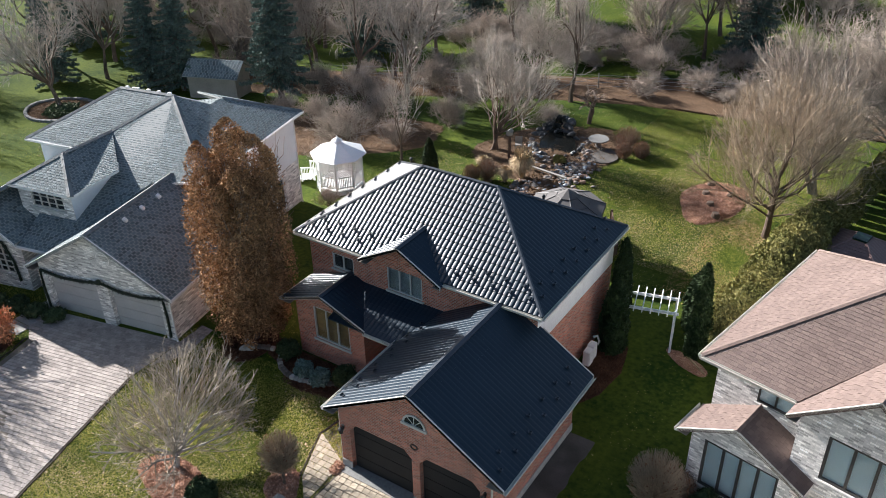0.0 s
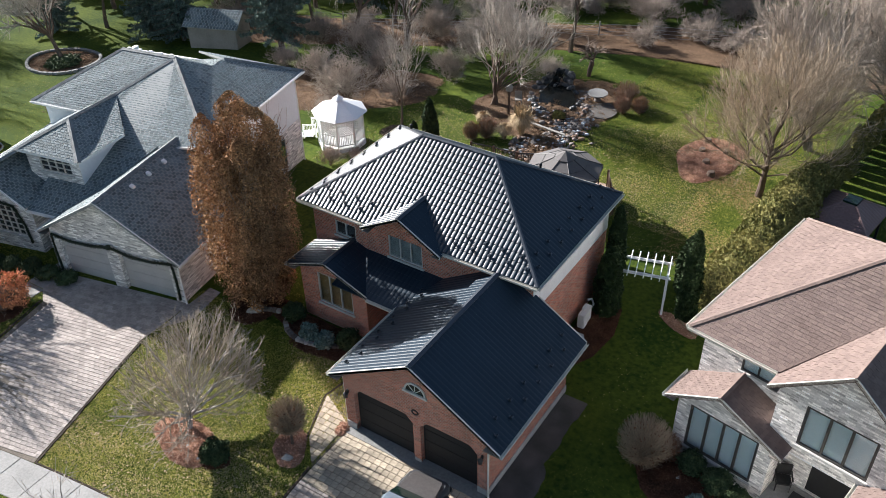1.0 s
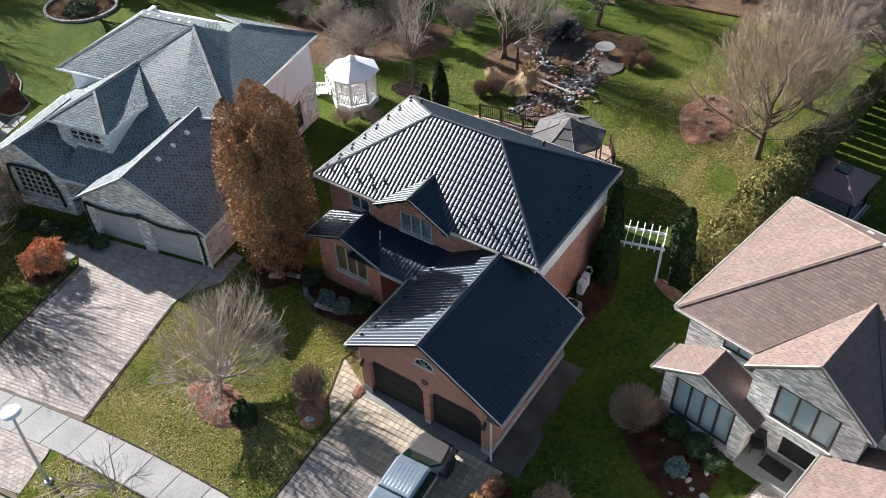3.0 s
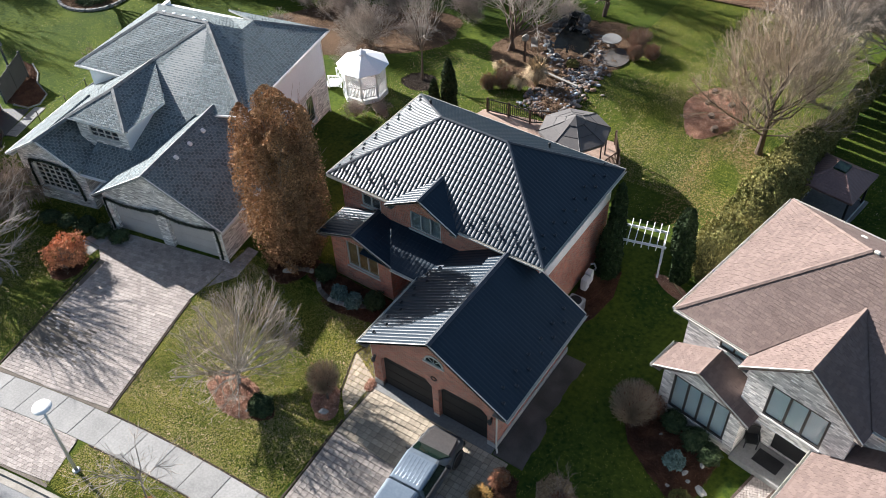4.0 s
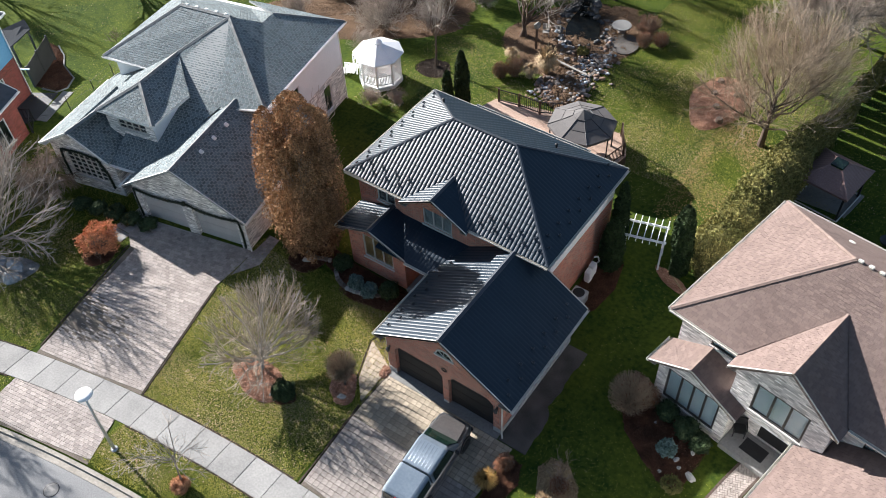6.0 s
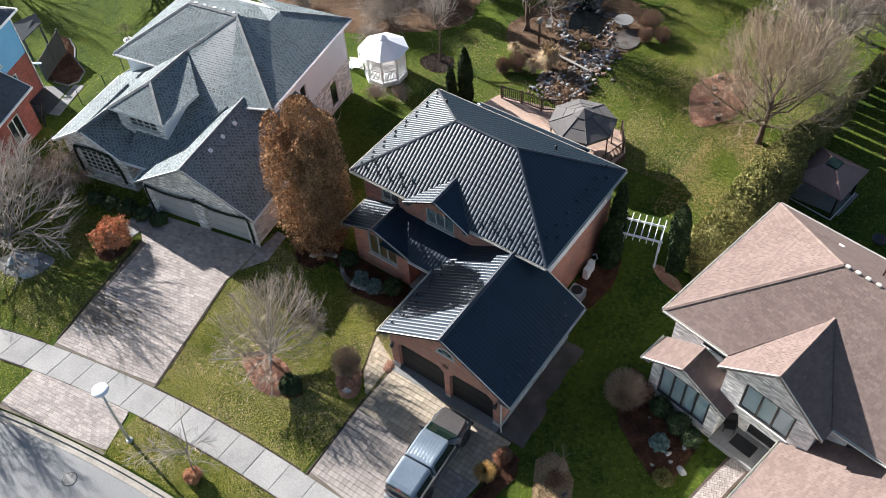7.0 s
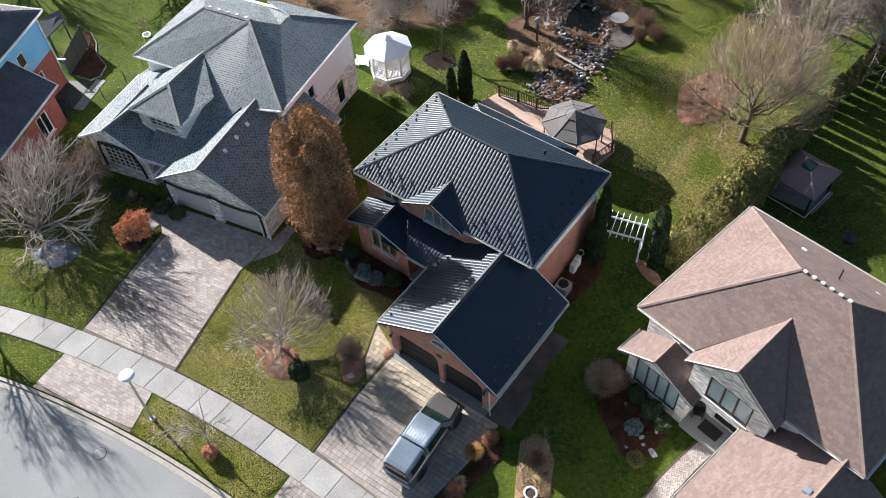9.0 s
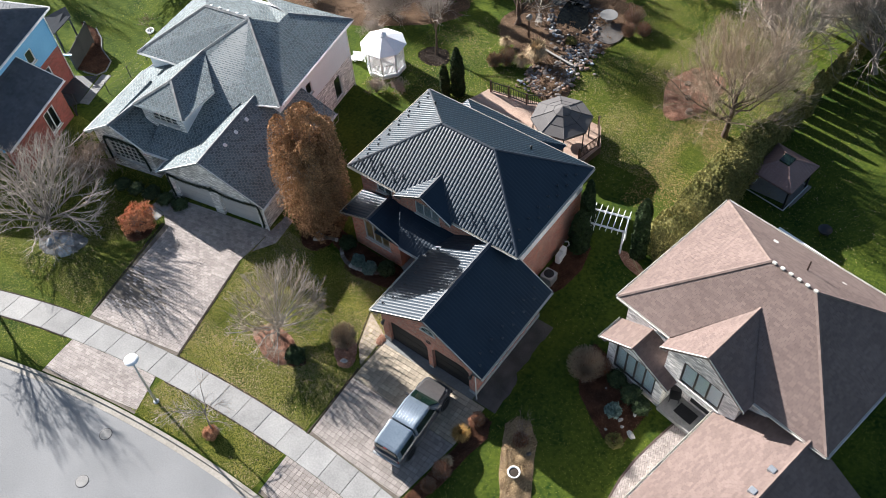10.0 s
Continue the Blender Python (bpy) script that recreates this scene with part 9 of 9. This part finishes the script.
for k in range(70):
    x = rr.uniform(-90, 30)
    y = rr.choice((rr.uniform(54, 57), rr.uniform(76, 80), rr.uniform(100, 112)))
    s = rr.uniform(0.6, 1.1)
    copy_thing(bush, pose(x, y, gz(x, y), 0, 0, rr.uniform(0, 360)) @ Matrix.Diagonal((s * 1.4, s * 1.4, s, 1)))["label"] = "distant brown thicket beyond the meadow"
for k in range(30):
    x, y = rr.uniform(-95, 45), rr.uniform(80, 112)
    s = rr.uniform(1.2, 2.4)
    copy_thing(bush, pose(x, y, gz(x, y), 0, 0, rr.uniform(0, 360)) @ Matrix.Diagonal((s, s, s, 1)))["label"] = "distant brown thicket beyond the meadow"


def grass_clump(label, x, y, h, r, mat_, n, seed, plumes=0, group=""):
    rnd = random.Random(seed)
    t = thing("ornamental_grass", label, "ornamental grass", pose(x, y, gz(x, y) + 0.03), group)
    g = Geo()
    for _ in range(n):
        a, s = rnd.uniform(0, 6.283), rnd.uniform(0.3, 1.0)
        d = Vector((math.cos(a), math.sin(a), 0))
        o = d * rnd.uniform(0, 0.16) * r
        m_ = o + d * r * 0.42 * s + Vector((0, 0, h * rnd.uniform(0.6, 0.85)))
        e_ = o + d * r * s + Vector((0, 0, h * rnd.uniform(0.3, 0.75)))
        w_ = Vector((-d.y, d.x, 0)) * 0.012
        g.add([o - w_, o + w_, m_ + w_, m_ - w_, e_ + w_ * 0.2, e_ - w_ * 0.2], [(0, 1, 2, 3), (3, 2, 4, 5)])
    part("blades", g, M[mat_], t)
    if plumes:
        g = Geo()
        for _ in range(plumes):
            a, s = rnd.uniform(0, 6.283), rnd.uniform(0.1, 0.55)
            b_ = Vector((math.cos(a) * r * s, math.sin(a) * r * s, h * rnd.uniform(0.75, 0.95)))
            g.tube([b_, b_ + Vector((b_.x * 0.2, b_.y * 0.2, 0.2)), b_ + Vector((b_.x * 0.45, b_.y * 0.45, 0.45))], [0.015, 0.06, 0.01], 5, cap=False)
        part("plumes", g, M["straw"], t, "pale feathery plumes")
    return t


grass_clump("tall dry plume grass beside the stream", -6.6, 25.0, 1.7, 0.9, "straw", 1100, 101, 60)
grass_clump("dry tan grass beside the deck", -7.2, 23.9, 1.1, 0.7, "straw", 700, 102)
grass_clump("golden ornamental grass along the driveway", 6.62, -2.35, 0.55, 0.55, "gold_grass", 800, 103, 0, "driveway grasses")
grass_clump("russet ornamental grass along the driveway", 6.85, -1.4, 0.5, 0.4, "russet_leaf", 500, 104, 0, "driveway grasses")
grass_clump("dry garden grass along the driveway", 6.95, -4.0, 0.4, 0.4, "straw", 400, 105, 0, "driveway grasses")
grass_clump("dry tan grass in the pond garden", -9.6, 25.4, 0.8, 0.6, "straw", 500, 106)

# ---- fallen leaves and lawn tufts ----
rng = np.random.default_rng(7)


def scatter(name, label, boxes, material, size, category, lift=0.03, up=1.5):
    P = []
    for x0, y0, x1, y1, n in boxes:
        q = np.stack([rng.uniform(x0, x1, n), rng.uniform(y0, y1, n)], 1)
        dens = np.array([noise.noise(Vector((a * 0.35, b * 0.35, 3.1))) for a, b in q])
        P.append(q[dens + rng.uniform(-0.35, 0.35, n) > -0.05])
    q = np.concatenate(P)
    ok = [not (-17.45 + (b + 1.6) * -0.21 - 0.05 < a < -9.55 + min(0, -(b + 7.8) * 0.25) + 0.12 and -14 < b < 2) and not (-0.4 < a < 6.7 and -11 < b < 0.2) and math.hypot(a - CX, b - CY) > R_KERB + 0.1 and not (R_WALK0 < math.hypot(a - CX, b - CY) < R_WALK1) for a, b in q]
    q = q[np.array(ok)]
    p = np.array([(a, b, gz(a, b) + lift) for a, b in q])
    me = leaf_mesh(name, p, size, rng, 0.0, 1.0, 0.35)
    ob = link_mesh(name, me, material)
    return tagged(ob, label, category, kind="stuff")


scatter("fallen_leaves", "scattered pale yellow fallen leaves on the lawns", [(-11.6, -8, -0.2, 2.5, 64000), (-9, -11, 0, -8.4, 8000), (-28, -9, -16.5, -2, 14000), (-27, -13, -15.6, -9.5, 3500), (0.5, 19, 11, 34, 30000), (-4, 17, 9.5, 23, 2600), (-9, 33, 9, 46, 5000), (-13, 18, -4, 26, 2400), (7, -6, 14, 5, 700), (6.5, 5, 9, 14, 260), (-34, 6, -26, 16, 1000), (-13, 20, 4, 40, 2500)], M["lawn_leaf"], 0.026, "fallen leaves")
scatter("fallen_leaves", "larger curled pale leaves strewn on the lawns", [(-4, 19, 11, 40, 9000), (-16, 16, -4, 28, 4200), (-11.6, -8, -0.2, 2.5, 5200), (-9, -11, 0, -8.4, 900), (-28, -9, -16.5, -2, 2400), (-45, 4, -26, 24, 1500), (11, 14, 26, 44, 2500)], M["straw"], 0.042, "fallen leaves", 0.05)
scatter("fallen_leaves", "tan and copper leaves fallen under the maple", [(5.2, 16.5, 9.6, 27, 6000), (1.5, 22, 8, 30, 1500)], M["leaf_tan"], 0.042, "fallen leaves", 0.05)
# short grass tufts on the lawns nearest to the street
P = []
for x0, y0, x1, y1, n in ((-11.6, -8, -0.3, 3.0, 120000), (-9.2, -11.6, -0.2, -8.2, 30000), (-32, -9.5, -16.3, 2, 90000), (-32, -14, -15.5, -9.2, 12000), (6.6, -9, 16.0, 3, 4000), (-4, 19, 10, 47, 130000), (-16, 16, -4, 27, 20000), (-45, 4, -26, 24, 22000), (11, 8, 26, 40, 30000), (-9.6, 3, -4, 17, 6000)):
    P.append(np.stack([rng.uniform(x0, x1, n), rng.uniform(y0, y1, n)], 1))
q = np.concatenate(P)
d = np.hypot(q[:, 0] - CX, q[:, 1] - CY)
ed1 = -17.45 + (q[:, 1] + 1.6) * -0.21
keep = (d > R_KERB + 0.15) & ~((d > R_WALK0 - 0.03) & (d < R_WALK1 + 0.03)) & ~((q[:, 0] > ed1 - 0.05) & (q[:, 0] < -9.55 + np.minimum(0, -(q[:, 1] + 7.8) * 0.25) + 0.1) & (q[:, 1] < 0.5)) & ~((q[:, 0] > -0.35) & (q[:, 0] < 6.8) & (q[:, 1] < 0.2))
q = q[keep]
p = np.array([(a, b, gz(a, b) + 0.02) for a, b in q])
ob = link_mesh("grass_tufts", leaf_mesh("grass_tufts", p, 0.024, rng, 0.0, 1.3, 0.5), M["grass_blade"])
tagged(ob, "short uneven lawn grass", "grass", kind="stuff")
